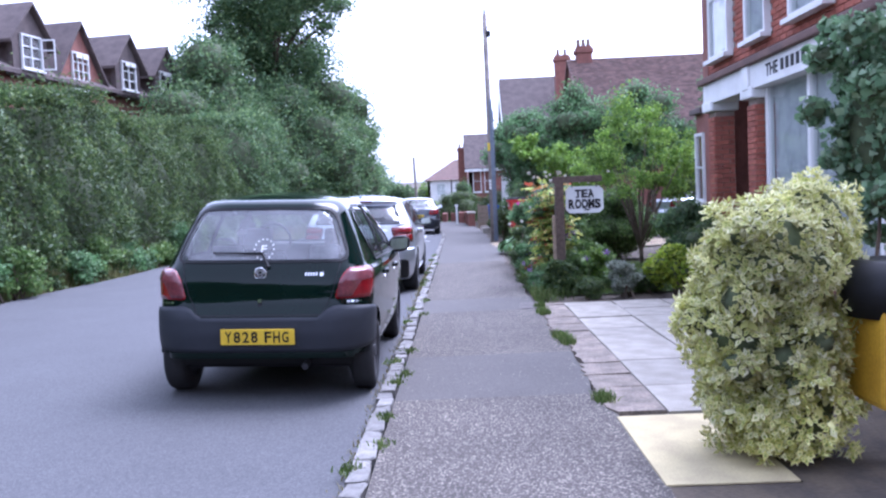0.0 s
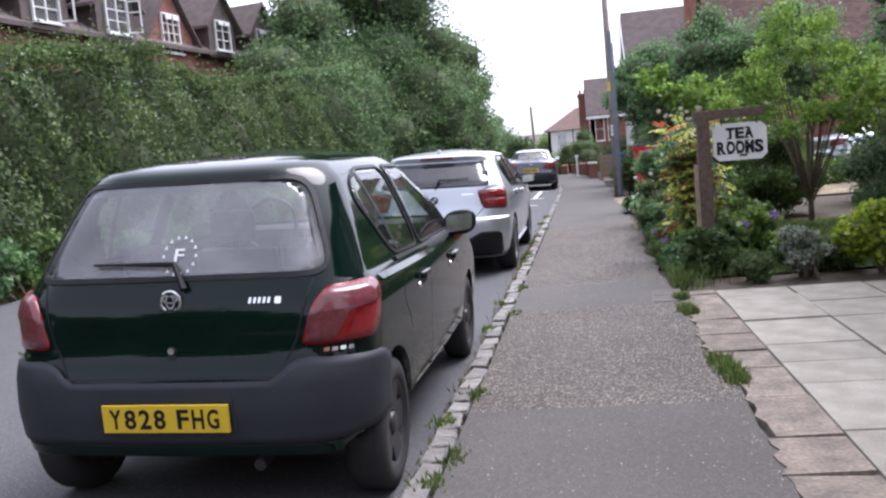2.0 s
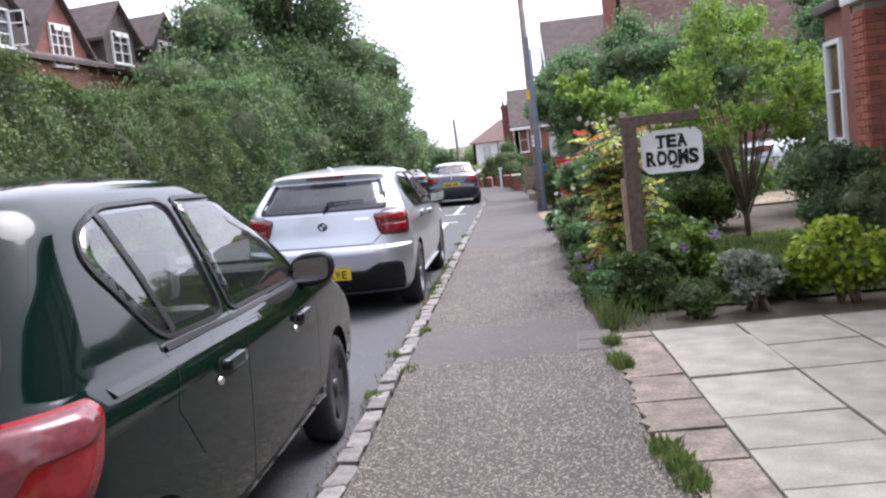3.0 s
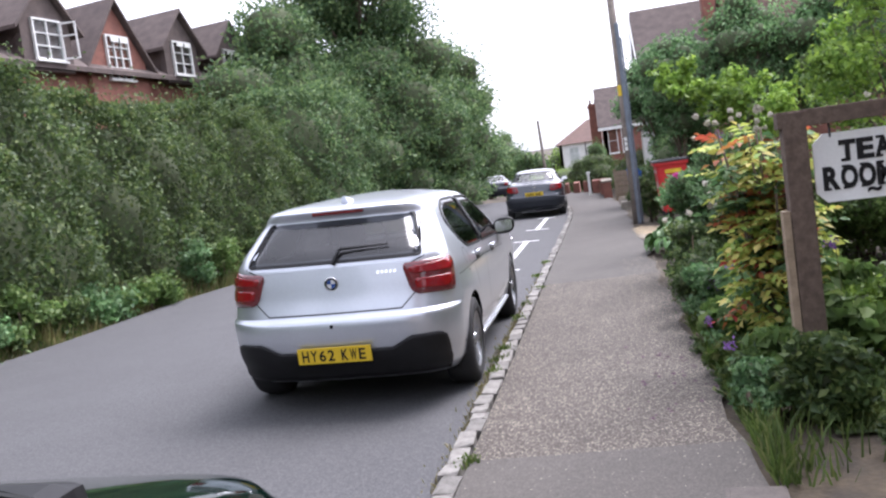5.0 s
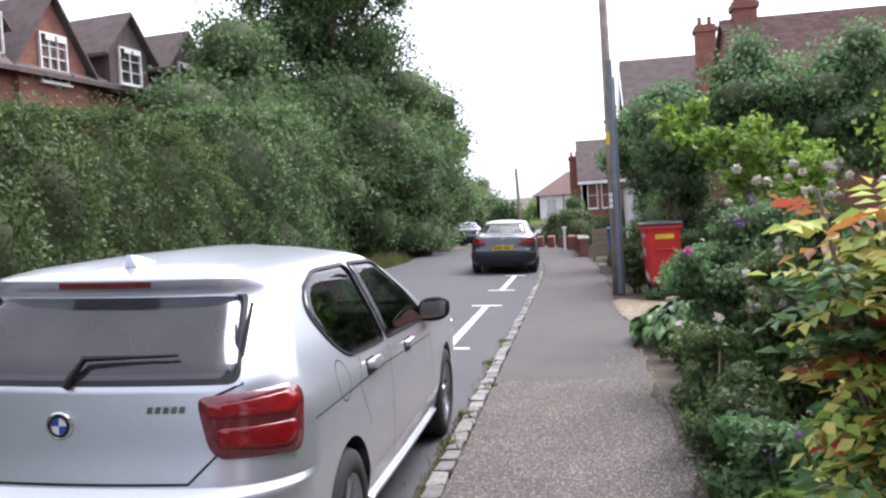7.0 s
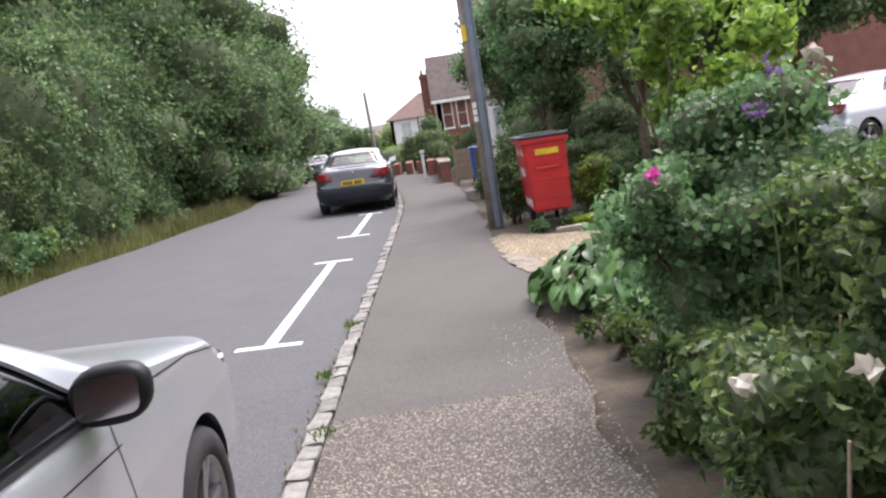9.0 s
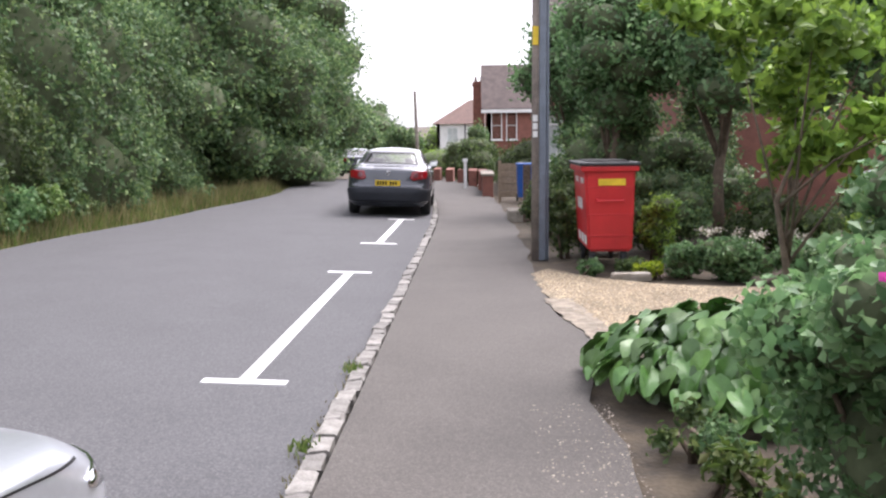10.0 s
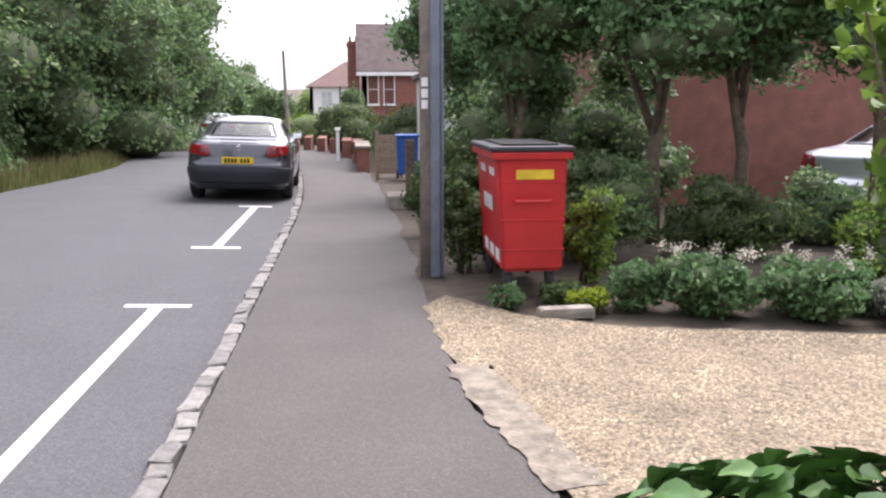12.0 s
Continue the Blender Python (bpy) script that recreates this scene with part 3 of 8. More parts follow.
def seam(fn, line, width=0.005, h=0.0015):
    """A narrow dark shut line along a path on a surface."""
    pts = [np.array(p, float) for p in line]
    dense = []
    for p, q in zip(pts, pts[1:]):
        k = max(1, int(np.linalg.norm(q - p) / 0.04))
        dense += [p + (q - p) * j / k for j in range(k)]
    dense.append(pts[-1])
    bm = bmesh.new()
    last = None
    for i, p in enumerate(dense):
        t = dense[min(i + 1, len(dense) - 1)] - dense[max(i - 1, 0)]
        t = np.array((-t[1], t[0])) / max(np.linalg.norm(t), 1e-9) * width / 2
        cur = [bm.verts.new(lift(fn, *(p + t), h)), bm.verts.new(lift(fn, *(p - t), h))]
        if last:
            bm.faces.new((last[0], last[1], cur[1], cur[0]))
        last = cur
    return bm


def lathe(profile, n=36):
    """A solid of revolution round the x axis from (radius, x) pairs."""
    bm = bmesh.new()
    loops = [[bm.verts.new((x, r * math.cos(t), r * math.sin(t))) for t in (k * 2 * math.pi / n for k in range(n))] for r, x in profile]
    for r, s in zip(loops, loops[1:]):
        for k in range(n):
            bm.faces.new((r[k], r[(k + 1) % n], s[(k + 1) % n], s[k]))
    bmesh.ops.recalc_face_normals(bm, faces=bm.faces)
    return bm


def text_mesh(word, size, depth=0.0015, bold=0.0, spacing=1.0):
    """Lettering in the built-in font as a mesh, centred, in the x-z plane facing -y."""
    cu = bpy.data.curves.new("text", "FONT")
    cu.body, cu.size, cu.extrude, cu.offset = word, size, depth, bold
    cu.align_x, cu.align_y, cu.space_character = "CENTER", "CENTER", spacing
    cu.resolution_u = 3
    ob = bpy.data.objects.new("text", cu)
    scene.collection.objects.link(ob)
    me = bpy.data.meshes.new_from_object(ob.evaluated_get(bpy.context.evaluated_depsgraph_get()))
    bpy.data.objects.remove(ob)
    bpy.data.curves.remove(cu)
    bm = bmesh.new()
    bm.from_mesh(me)
    bpy.data.meshes.remove(me)
    bmesh.ops.transform(bm, matrix=pose(0, 0, 0, 90), verts=bm.verts)
    return bm


def fit_width(bm, width, height=None):
    xs, zs = [v.co.x for v in bm.verts], [v.co.z for v in bm.verts]
    k = width / (max(xs) - min(xs))
    kz = height / (max(zs) - min(zs)) if height else k
    cx, cz = (max(xs) + min(xs)) / 2, (max(zs) + min(zs)) / 2
    for v in bm.verts:
        v.co.x, v.co.z = (v.co.x - cx) * k, (v.co.z - cz) * kz
    return bm


def number_plate(car, at, tilt, word, bars=False):
    """A yellow rear plate, 520 x 111 mm, with black characters."""
    p = part("number_plate", box(-0.26, -0.006, -0.0555, 0.26, 0.006, 0.0555, 0.003), PLATE_YELLOW, car, "yellow rear number plate with black characters")
    p.matrix_basis = pose(*at, tilt)
    if bars:
        bm = bmesh.new()
        for x in (-0.2, -0.145, -0.09, -0.035, 0.06, 0.115, 0.17):
            add_box(bm, x - 0.018, -0.009, -0.034, x + 0.018, -0.006, 0.034)
    else:
        x = -0.061 * 3.27 - 0.005
        for ch in word:
            if ch != " ":
                bm = fit_width(text_mesh(ch, 0.1, 0.001, 0.002), 0.047, 0.078)
                bmesh.ops.translate(bm, vec=(x, -0.0075, 0), verts=bm.verts)
                part("character", bm, BLACK, p)
            x += 0.061 if ch != " " else 0.035
        return p
    part("printed_marks", bm, BLACK, p)["kind"] = "stuff"
    return p


def wheel(car, x, y, r, width, side, spokes, mat, cover):
    """A wheel with tyre, rim and spokes; side is +1 on the right."""
    holder = part("wheel", lathe([(0.001, 0.02), (0.09, 0.02), (r * 0.60, -0.03), (r * 0.64, -0.10), (r * 0.3, -0.14)]), STEEL, car, "road wheel", True)
    holder.matrix_basis = pose(x, y, r, 0, 0, 0 if side > 0 else 180)
    h = width / 2
    part("tyre", lathe([(r * 0.62, -h), (r * 0.80, -h * 1.05), (r * 0.96, -h * 0.9), (r, -h * 0.6), (r, h * 0.6), (r * 0.96, h * 0.92), (r * 0.82, h * 1.08), (r * 0.66, h * 1.02), (r * 0.62, h * 0.8)], 40), RUBBER, holder, "black rubber tyre", True)
    part("rim", lathe([(r * 0.64, h * 0.4), (r * 0.67, h * 0.95), (r * 0.64, h * 0.98), (r * 0.60, h * 0.7), (r * 0.57, h * 0.2)], 40), mat, holder, "", True)
    bm = bmesh.new()
    for k in range(spokes):
        t0 = 2 * math.pi * k / spokes
        for off in ((-0.13, 0.13) if not cover else (0,)):
            t = t0 + off
            wd = 0.016 if not cover else 0.055
            a, b = Vector((0, math.cos(t0 + off * 0.4), math.sin(t0 + off * 0.4))), Vector((0, math.cos(t), math.sin(t)))
            n = Vector((0, -math.sin(t), math.cos(t)))
            pts = [a * 0.05 + n * wd, b * r * 0.62 + n * wd * 1.2, b * r * 0.62 - n * wd * 1.2, a * 0.05 - n * wd]
            top = [bm.verts.new(p + Vector((h * (0.75 if i in (0, 3) else 0.85), 0, 0))) for i, p in enumerate(pts)]
            low = [bm.verts.new(p + Vector((h * 0.45, 0, 0))) for p in pts]
            bm.faces.new(top)
            for i in range(4):
                bm.faces.new((top[i], low[i], low[(i + 1) % 4], top[(i + 1) % 4]))
    bmesh.ops.recalc_face_normals(bm, faces=bm.faces)
    part("spokes", bm, mat, holder)
    part("hub_cap", lathe([(0.045, h * 0.5), (0.045, h * 0.85), (0.035, h * 0.92), (0.0005, h * 0.94)], 20), mat, holder, "", True)


def car_interior(car, w, y_front, y_rear, seat_top, floor):
    """Seats, headrests, dashboard and floor, seen dimly through the glass."""
    for x in (-0.36, 0.36):
        bm = box(x - 0.24, y_front, floor + 0.25, x + 0.24, y_front + 0.12, seat_top - 0.18, 0.05)
        part("front_seat", bm, SEAT, car, "dark fabric front seat back")
        part("headrest", box(x - 0.13, y_front - 0.02, seat_top - 0.15, x + 0.13, y_front + 0.08, seat_top + 0.04, 0.045), SEAT, car)
    part("rear_seat", box(-w + 0.16, y_rear, floor + 0.2, w - 0.16, y_rear + 0.14, seat_top - 0.22, 0.05), SEAT, car, "dark fabric rear bench")
    for x in (-0.38, 0.38):
        part("headrest", box(x - 0.12, y_rear - 0.01, seat_top - 0.2, x + 0.12, y_rear + 0.07, seat_top - 0.06, 0.035), SEAT, car)
    part("dashboard", box(-w + 0.14, y_front + 0.75, floor + 0.3, w - 0.14, y_front + 1.15, floor + 0.72, 0.06), BLACK, car)
    part("floor_pan", box(-w + 0.14, 0.25, floor - 0.06, w - 0.14, y_front + 1.2, floor), BLACK, car)
    bm = bmesh.new()
    ringp = [(-0.36 + 0.17 * math.cos(t), y_front + 0.62 + 0.05 * math.sin(t), floor + 0.75 + 0.16 * math.sin(t)) for t in (k * math.pi / 8 for k in range(17))]
    part("steering_wheel", add_tube(bm, ringp, [0.014] * len(ringp), 6), BLACK, car)


def mirror(car, x, y, z, side, mat):
    """A door mirror: rounded housing with its glass facing back."""
    bm = bmesh.new()
    bmesh.ops.create_uvsphere(bm, u_segments=20, v_segments=12, radius=1, matrix=Matrix.Translation((x, y, z)) @ Matrix.Diagonal((0.115, 0.075, 0.075, 1)))
    for v in bm.verts:
        v.co.y = max(v.co.y, y - 0.035)
        d = v.co - Vector((x, y, z))
        v.co.x = x + math.copysign((abs(d.x) / 0.115) ** 0.7 * 0.105, d.x)
        v.co.z = z + math.copysign((abs(d.z) / 0.075) ** 0.8 * 0.078, d.z) + d.x * side * 0.12
    hsg = part("door_mirror", bm, mat, car, "rounded door mirror housing", True)
    bm = bmesh.new()
    bm.faces.new([bm.verts.new((x + a, y - 0.040 + b * 0.07, z + b + a * side * 0.12)) for a, b in round_poly([(-0.082, -0.05), (0.082, -0.05), (0.085, 0.05), (-0.078, 0.055)], 0.028)])
    part("mirror_glass", bm, CHROME, hsg)
    part("mirror_arm", tube([(x - side * 0.06, y + 0.01, z - 0.05), (x - side * 0.16, y + 0.03, z - 0.06)], [0.03, 0.035], 8), BLACK, hsg)


def build_car(name, label, m, shell, paint, spec):
    """A car with body, glass, lights, wheels and trim from its spec."""
    car = empty(name, m, label, "car", "cars parked along the kerb")
    holes = [("tail", spec["rear_glass"]), ("nose", spec["screen"])]
    for outline in spec["side_glass"]:
        holes.append(("flank", outline))
    arches = [(y, spec["tyre"], spec["arch"]) for y in spec["axles"]]
    small = [(k, inset(o, 0.02)) for k, o in holes]
    levels = list(np.arange(spec["low"], spec["belt"], 0.045)) + list(np.arange(spec["belt"], spec["eave"], 0.035)) + list(spec["crown"])
    levels = sorted(levels + list(spec["lips"]))
    body = part("body", shell.skin(levels, small, arches, spec["cut"]), paint, car, spec["body_label"], True)
    glass = spec["glass"]
    g = part("rear_window", patch(shell.tail, spec["rear_glass"], 0.004, 6), spec.get("back_glass", glass), car, "curved rear window", True)
    part("window_surround", ring(shell.tail, spec["rear_glass"], spec["band"], 0.007), BLACK, g)
    g = part("windscreen", patch(shell.nose, spec["screen"], 0.004, 6), CLEAR, car, "", True)
    part("window_surround", ring(shell.nose, spec["screen"], 0.04, 0.007), BLACK, g)
    for side in (1, -1):
        fn = lambda a, b, s=side: shell.flank(a, b, s)
        for outline in spec["side_glass"]:
            g = part("side_window", patch(fn, outline, 0.004, 5), glass, car, "", True)
            part("window_surround", ring(fn, outline, 0.014, 0.007), spec.get("surround", BLACK), g)
        for line in spec["side_seams"]:
            part("door_gap", seam(fn, line), BLACK, car)
        for y, z in spec["handles"]:
            hd = part("door_handle", patch(fn, round_poly([(y - 0.09, z - 0.017), (y + 0.09, z - 0.017), (y + 0.09, z + 0.02), (y - 0.09, z + 0.02)], 0.018), 0.03, 3), paint, car, "", True)
            # flat black patch paints the shade of the hollow behind the handle
            part("handle_recess", patch(fn, round_poly([(y - 0.12, z - 0.045), (y + 0.06, z - 0.045), (y + 0.06, z + 0.03), (y - 0.12, z + 0.03)], 0.03), 0.002, 3), BLACK, hd)
        for y in spec["axles"]:
            w = interp(shell.half, 0.4)
            wh = side * (w - spec["track_in"])
            wheel(car, wh, y, spec["tyre"], spec["tyre_width"], side, spec["spokes"], spec["rim"], spec["cover"])
            bm = bmesh.new()
            n = 18
            prev = None
            for k in range(n + 1):
                t = math.pi * (0.05 + 0.9 * k / n)
                p = (y + spec["arch"] * math.cos(t), spec["tyre"] + spec["arch"] * math.sin(t))
                cur = [bm.verts.new((side * (w - 0.03), *p)), bm.verts.new((side * (w - 0.42), *p))]
                if prev:
                    bm.faces.new((prev[0], prev[1], cur[1], cur[0]))
                prev = cur
            part("wheel_well", bm, BLACK, car, "", True)
        mirror(car, side * (interp(shell.half, spec["mirror"][1]) + 0.10), spec["mirror"][0], spec["mirror"][1], side, spec.get("mirror_paint", paint))
    car_interior(car, interp(shell.half, 0.6), spec["front_seat"], spec["rear_seat"], spec["seat_top"], 0.3)
    part("underbody", box(-0.62, 0.3, 0.2, 0.62, shell.length - 0.4, 0.3, 0.03), BLACK, car)
    for side in (1, -1):
        for mat, outline, h, nm in spec["lights"]:
            part(nm, patch(shell.tail, [(side * a, b) for a, b in outline], h, 4), mat, car, "", True)
    for nm, mat, s0, s1, low, high, h in spec["rear_panels"]:
        part(nm, band(shell.tail, s0, s1, low, high, h), mat, car, "", True)
    for nm, line in spec["rear_seams"]:
        part(nm, seam(shell.tail, line, 0.009), BLACK, car)
    return car


def raised(shell, spec, z0, k):
    """Stretches the glasshouse above height z0 by the factor k."""
    up = lambda z: z if z < z0 else z0 + (z - z0) * k
    table = lambda rows: [(up(z), v) for z, v in rows]
    line = lambda rows: [(a, up(z)) for a, z in rows]
    shell.rear, shell.front, shell.half, shell.corner = table(shell.rear), table(shell.front), table(shell.half), table(shell.corner)
    spec["eave"], spec["seat_top"], spec["crown"] = up(spec["eave"]), up(spec["seat_top"]), tuple(up(z) for z in spec["crown"])
    spec["rear_glass"], spec["screen"] = line(spec["rear_glass"]), line(spec["screen"])
    spec["side_glass"] = [line(o) for o in spec["side_glass"]]
    spec["rear_panels"] = [(n, m, a, b, line(lo), line(hi), h) for n, m, a, b, lo, hi, h in spec["rear_panels"]]
    return up


def wiper(car, shell, a, b, z0, z1):
    """A rear wiper: pivot cap, arm and blade just off the glass."""
    p0, p1, p2 = lift(shell.tail, a, z0, 0.02), lift(shell.tail, a + (b - a) * 0.12, z1, 0.03), lift(shell.tail, b, z1 + 0.01, 0.022)
    w = part("wiper", tube([p0, p1, p1 + (p2 - p1) * 0.5], [0.016, 0.013, 0.008], 6), BLACK, car, "black rear wiper arm")
    part("wiper_blade", tube([p1 + (p2 - p1) * 0.1, p2], [0.009, 0.006], 6), BLACK, w)


def badge(car, shell, z, r, blue=None):
    """A round badge: chrome ring with plain fields."""
    p = lift(shell.tail, 0, z, 0.004)
    bm = lathe([(r, -0.004), (r, 0.006), (r * 0.8, 0.008), (r * 0.78, 0.003)], 24)
    bmesh.ops.rotate(bm, cent=(0, 0, 0), matrix=Matrix.Rotation(radians(-90), 3, "Z"), verts=bm.verts)
    bmesh.ops.translate(bm, vec=p, verts=bm.verts)
    b = part("badge", bm, CHROME, car, "round chrome badge", True)
    bm = bmesh.new()
    bmesh.ops.create_circle(bm, cap_ends=True, segments=24, radius=r * 0.8, matrix=Matrix.Translation(p + Vector((0, -0.004, 0))) @ pose(0, 0, 0, 90))
    part("badge_field", bm, WHITE if blue else GREEN_PAINT, b)
    if blue:
        for q in (0, 2):
            bm = bmesh.new()
            arc = [(0, 0)] + [(math.cos(t) * r * 0.6, math.sin(t) * r * 0.6) for t in (math.pi / 2 * (q + 1 + k / 6) for k in range(7))]
            bm.faces.new([bm.verts.new(p + Vector((a, -0.0065, c))) for a, c in arc])
            part("badge_quarter", bm, blue, b)
        bm = lathe([(r * 0.82, 0.0085), (r * 0.62, 0.0085)], 24)
        bmesh.ops.rotate(bm, cent=(0, 0, 0), matrix=Matrix.Rotation(radians(-90), 3, "Z"), verts=bm.verts)
        bmesh.ops.translate(bm, vec=p, verts=bm.verts)
        part("badge_band", bm, BLACK, b)
    else:
        for w, h in ((0.55, 0.8), (0.95, 0.5)):
            bm = bmesh.new()
            loop = [(math.cos(t) * r * w * 0.8, math.sin(t) * r * h * 0.8 + (r * 0.25 if w > 0.9 else 0)) for t in (k * math.pi / 10 for k in range(20))]
            inner = [(a * 0.72, c * 0.72 + (r * 0.07 if w > 0.9 else 0)) for a, c in loop]
            vo = [bm.verts.new(p + Vector((a, -0.008, c))) for a, c in loop]
            vi = [bm.verts.new(p + Vector((a, -0.008, c))) for a, c in inner]
            for k in range(20):
                bm.faces.new((vo[k], vo[(k + 1) % 20], vi[(k + 1) % 20], vi[k]))
            part("badge_oval", bm, CHROME, b)


def lights_of(pts, r=0.03):
    return round_poly(pts, r)


def green_hatchback():
    shell = Shell(3.61,
                  [(0.18, 0.12), (0.26, 0.04), (0.36, 0.01), (0.5, 0.0), (0.62, 0.015), (0.68, 0.05), (0.72, 0.065), (0.86, 0.075), (0.98, 0.12), (1.34, 0.33), (1.39, 0.36), (1.42, 0.50), (1.45, 0.82), (1.475, 1.35)],
                  [(0.18, 3.45), (0.3, 3.58), (0.5, 3.61), (0.65, 3.57), (0.75, 3.42), (0.85, 3.15), (0.93, 2.85), (0.98, 2.66), (1.34, 1.98), (1.40, 1.85), (1.44, 1.7), (1.475, 1.5)],
                  [(0.18, 0.72), (0.28, 0.78), (0.45, 0.80), (0.7, 0.81), (0.88, 0.812), (0.925, 0.80), (0.95, 0.765), (0.98, 0.748), (1.16, 0.675), (1.34, 0.585), (1.40, 0.52), (1.43, 0.45), (1.455, 0.30), (1.475, 0.08)],
                  [(0.18, 0.2), (0.3, 0.26), (0.6, 0.26), (0.9, 0.24), (1.36, 0.25), (1.45, 0.2)], 0.025, 0.05)
    rear_glass = round_poly([(-0.685, 0.99), (0.685, 0.99), (0.535, 1.36), (-0.535, 1.36)], 0.11)
    spec = dict(
        low=0.335, lips=(0.672, 0.69, 0.705), belt=0.98, eave=1.395, crown=(1.395, 1.41, 1.425, 1.44, 1.455, 1.465, 1.472), cut=0.55, body_label="dark green painted hatchback body",
        rear_glass=rear_glass, band=0.02, glass=CLEAR, back_glass=PALED_GLASS, screen=round_poly([(-0.68, 0.99), (0.68, 0.99), (0.55, 1.35), (-0.55, 1.35)], 0.06),
        side_glass=[round_poly([(0.82, 0.98), (1.335, 0.97), (1.335, 1.37), (0.86, 1.37), (0.66, 1.32), (0.60, 1.23)], 0.08), round_poly([(1.385, 0.97), (2.38, 0.965), (2.03, 1.28), (1.88, 1.36), (1.385, 1.37)], 0.06)],
        side_seams=[[(1.365, 0.35), (1.365, 1.0)], [(2.42, 0.38), (2.45, 0.6), (2.42, 0.98)], [(0.80, 1.0), (0.74, 0.80), (0.90, 0.62)], [(0.92, 0.36), (2.42, 0.36)], [(0.30, 0.955), (2.6, 0.90)]],
        handles=[(1.18, 0.84), (2.12, 0.82)], axles=(0.52, 2.89), tyre=0.285, arch=0.33, tyre_width=0.165, track_in=0.10, spokes=5, rim=STEEL, cover=True,
        mirror=(2.28, 1.0), mirror_paint=BLACK, front_seat=1.55, rear_seat=0.62, seat_top=1.14,
        lights=[(RED_LENS, lights_of([(0.555, 0.735), (0.60, 0.885), (0.65, 0.945), (0.88, 0.95), (0.94, 0.92), (0.93, 0.82), (0.88, 0.735)]), 0.010, "tail_light"),
                (PINK_LENS, lights_of([(0.585, 0.85), (0.65, 0.935), (0.87, 0.94), (0.925, 0.912), (0.915, 0.87), (0.75, 0.855), (0.68, 0.75), (0.572, 0.745)], 0.02), 0.014, "light_band")],
        rear_panels=[("bumper", GREY_PLASTIC, -1.10, 1.10, [(-1.1, 0.40), (-0.6, 0.37), (0.6, 0.37), (1.1, 0.40)], [(-1.1, 0.60), (-0.95, 0.665), (-0.58, 0.69), (-0.53, 0.68), (-0.45, 0.61), (0.45, 0.61), (0.53, 0.68), (0.58, 0.69), (0.95, 0.665), (1.1, 0.60)], 0.02),
                     ("valance", GREEN_PAINT, -0.72, 0.72, [(-0.72, 0.325), (0.72, 0.325)], [(-0.72, 0.368), (0.72, 0.368)], 0.016)],
        rear_seams=[("hatch_gap", [(-0.60, 1.0), (-0.535, 0.76), (-0.46, 0.625), (0.46, 0.625), (0.535, 0.76), (0.60, 1.0)])])
    raised(shell, spec, 0.99, 1.065)
    m = pose(-0.84, 4.80, 0.027, 0, 1.9, 0)
    car = build_car("parked_car", "dark green hatchback with grey plastic bumper parked by the kerb", m, shell, GREEN_PAINT, spec)
    part("plate_recess", patch(shell.tail, round_poly([(-0.30, 0.41), (0.30, 0.41), (0.28, 0.56), (-0.28, 0.56)], 0.02), 0.025, 3), GREY_PLASTIC, car)
    number_plate(car, (0, -0.037, 0.483), 3, "Y828 FHG")
    badge(car, shell, 0.915, 0.046)
    for s in (1, -1):
        fn = lambda a, b, q=s: shell.flank(a, b, q)
        part("quarter_light_bar", seam(fn, [(0.90, 1.0), (0.815, 1.38)], 0.035, 0.009), BLACK, car)
        for y, z in spec["handles"]:
            part("door_lock", patch(fn, [(y - 0.115 + 0.016 * math.cos(t), z - 0.04 + 0.014 * math.sin(t)) for t in (k * math.pi / 6 for k in range(12))], 0.009, 2), CHROME, car, "", True)
        part("shoulder_crease", seam(fn, [(0.42, 0.935), (1.4, 0.925), (2.5, 0.895)], 0.02, 0.005), GREEN_PAINT, car)
    part("window_trim", seam(lambda a, b: shell.flank(a, b, 1), [(0.80, 0.965), (1.36, 0.955), (2.38, 0.95)], 0.018, 0.011), BLACK, car)
    part("lock", tube([lift(shell.tail, 0, 0.725, 0.0), lift(shell.tail, 0, 0.725, 0.014)], [0.016, 0.014], 12), CHROME, car, "chrome hatch lock")
    part("lock_recess", patch(shell.tail, round_poly([(-0.017, 0.685), (0.017, 0.685), (0.017, 0.712), (-0.017, 0.712)], 0.01), 0.002, 2), BLACK, car)
    wiper(car, shell, 0.06, -0.36, 0.955, 1.045)
    bm = bmesh.new()
    for k in range(5):
        a = 0.34 + k * 0.02
        q = [lift(shell.tail, a + s, z, 0.004) for s, z in ((-0.0055, 0.899), (0.0055, 0.899), (0.0085, 0.921), (-0.0025, 0.921))]
        bm.faces.new([bm.verts.new(p) for p in q])
    part("model_badge", bm, CHROME, car, "small chrome model lettering")
    part("badge_plate", patch(shell.tail, round_poly([(0.445, 0.896), (0.472, 0.896), (0.472, 0.922), (0.445, 0.922)], 0.006), 0.003, 2), CHROME, car)
    for s in (-1, 1):
        bm = bmesh.new()
        for k in range(4):
            q = [lift(shell.tail, s * (0.65 + k * 0.03) + d, z, 0.027) for d, z in ((-0.010, 0.703), (0.010, 0.703), (0.010, 0.718), (-0.010, 0.718))]
            bm.faces.new([bm.verts.new(p) for p in q])
        part("small_lettering", bm, CHROME, car)
    st = bmesh.new()
    for k in range(14):
        t = k * 2 * math.pi / 14
        q = [lift(shell.tail, 0.015 + 0.072 * math.cos(t) + dx, 1.085 + 0.072 * math.sin(t) + dz, 0.006) for dx, dz in ((-0.008, -0.006), (0.008, -0.006), (0, 0.009))]
        st.faces.new([st.verts.new(p) for p in q])
    sticker = part("window_sticker", st, WHITE, car, "white ring sticker with a letter on the rear window")
    bm = fit_width(text_mesh("F", 0.08, 0.0005, 0.001), 0.04, 0.06)
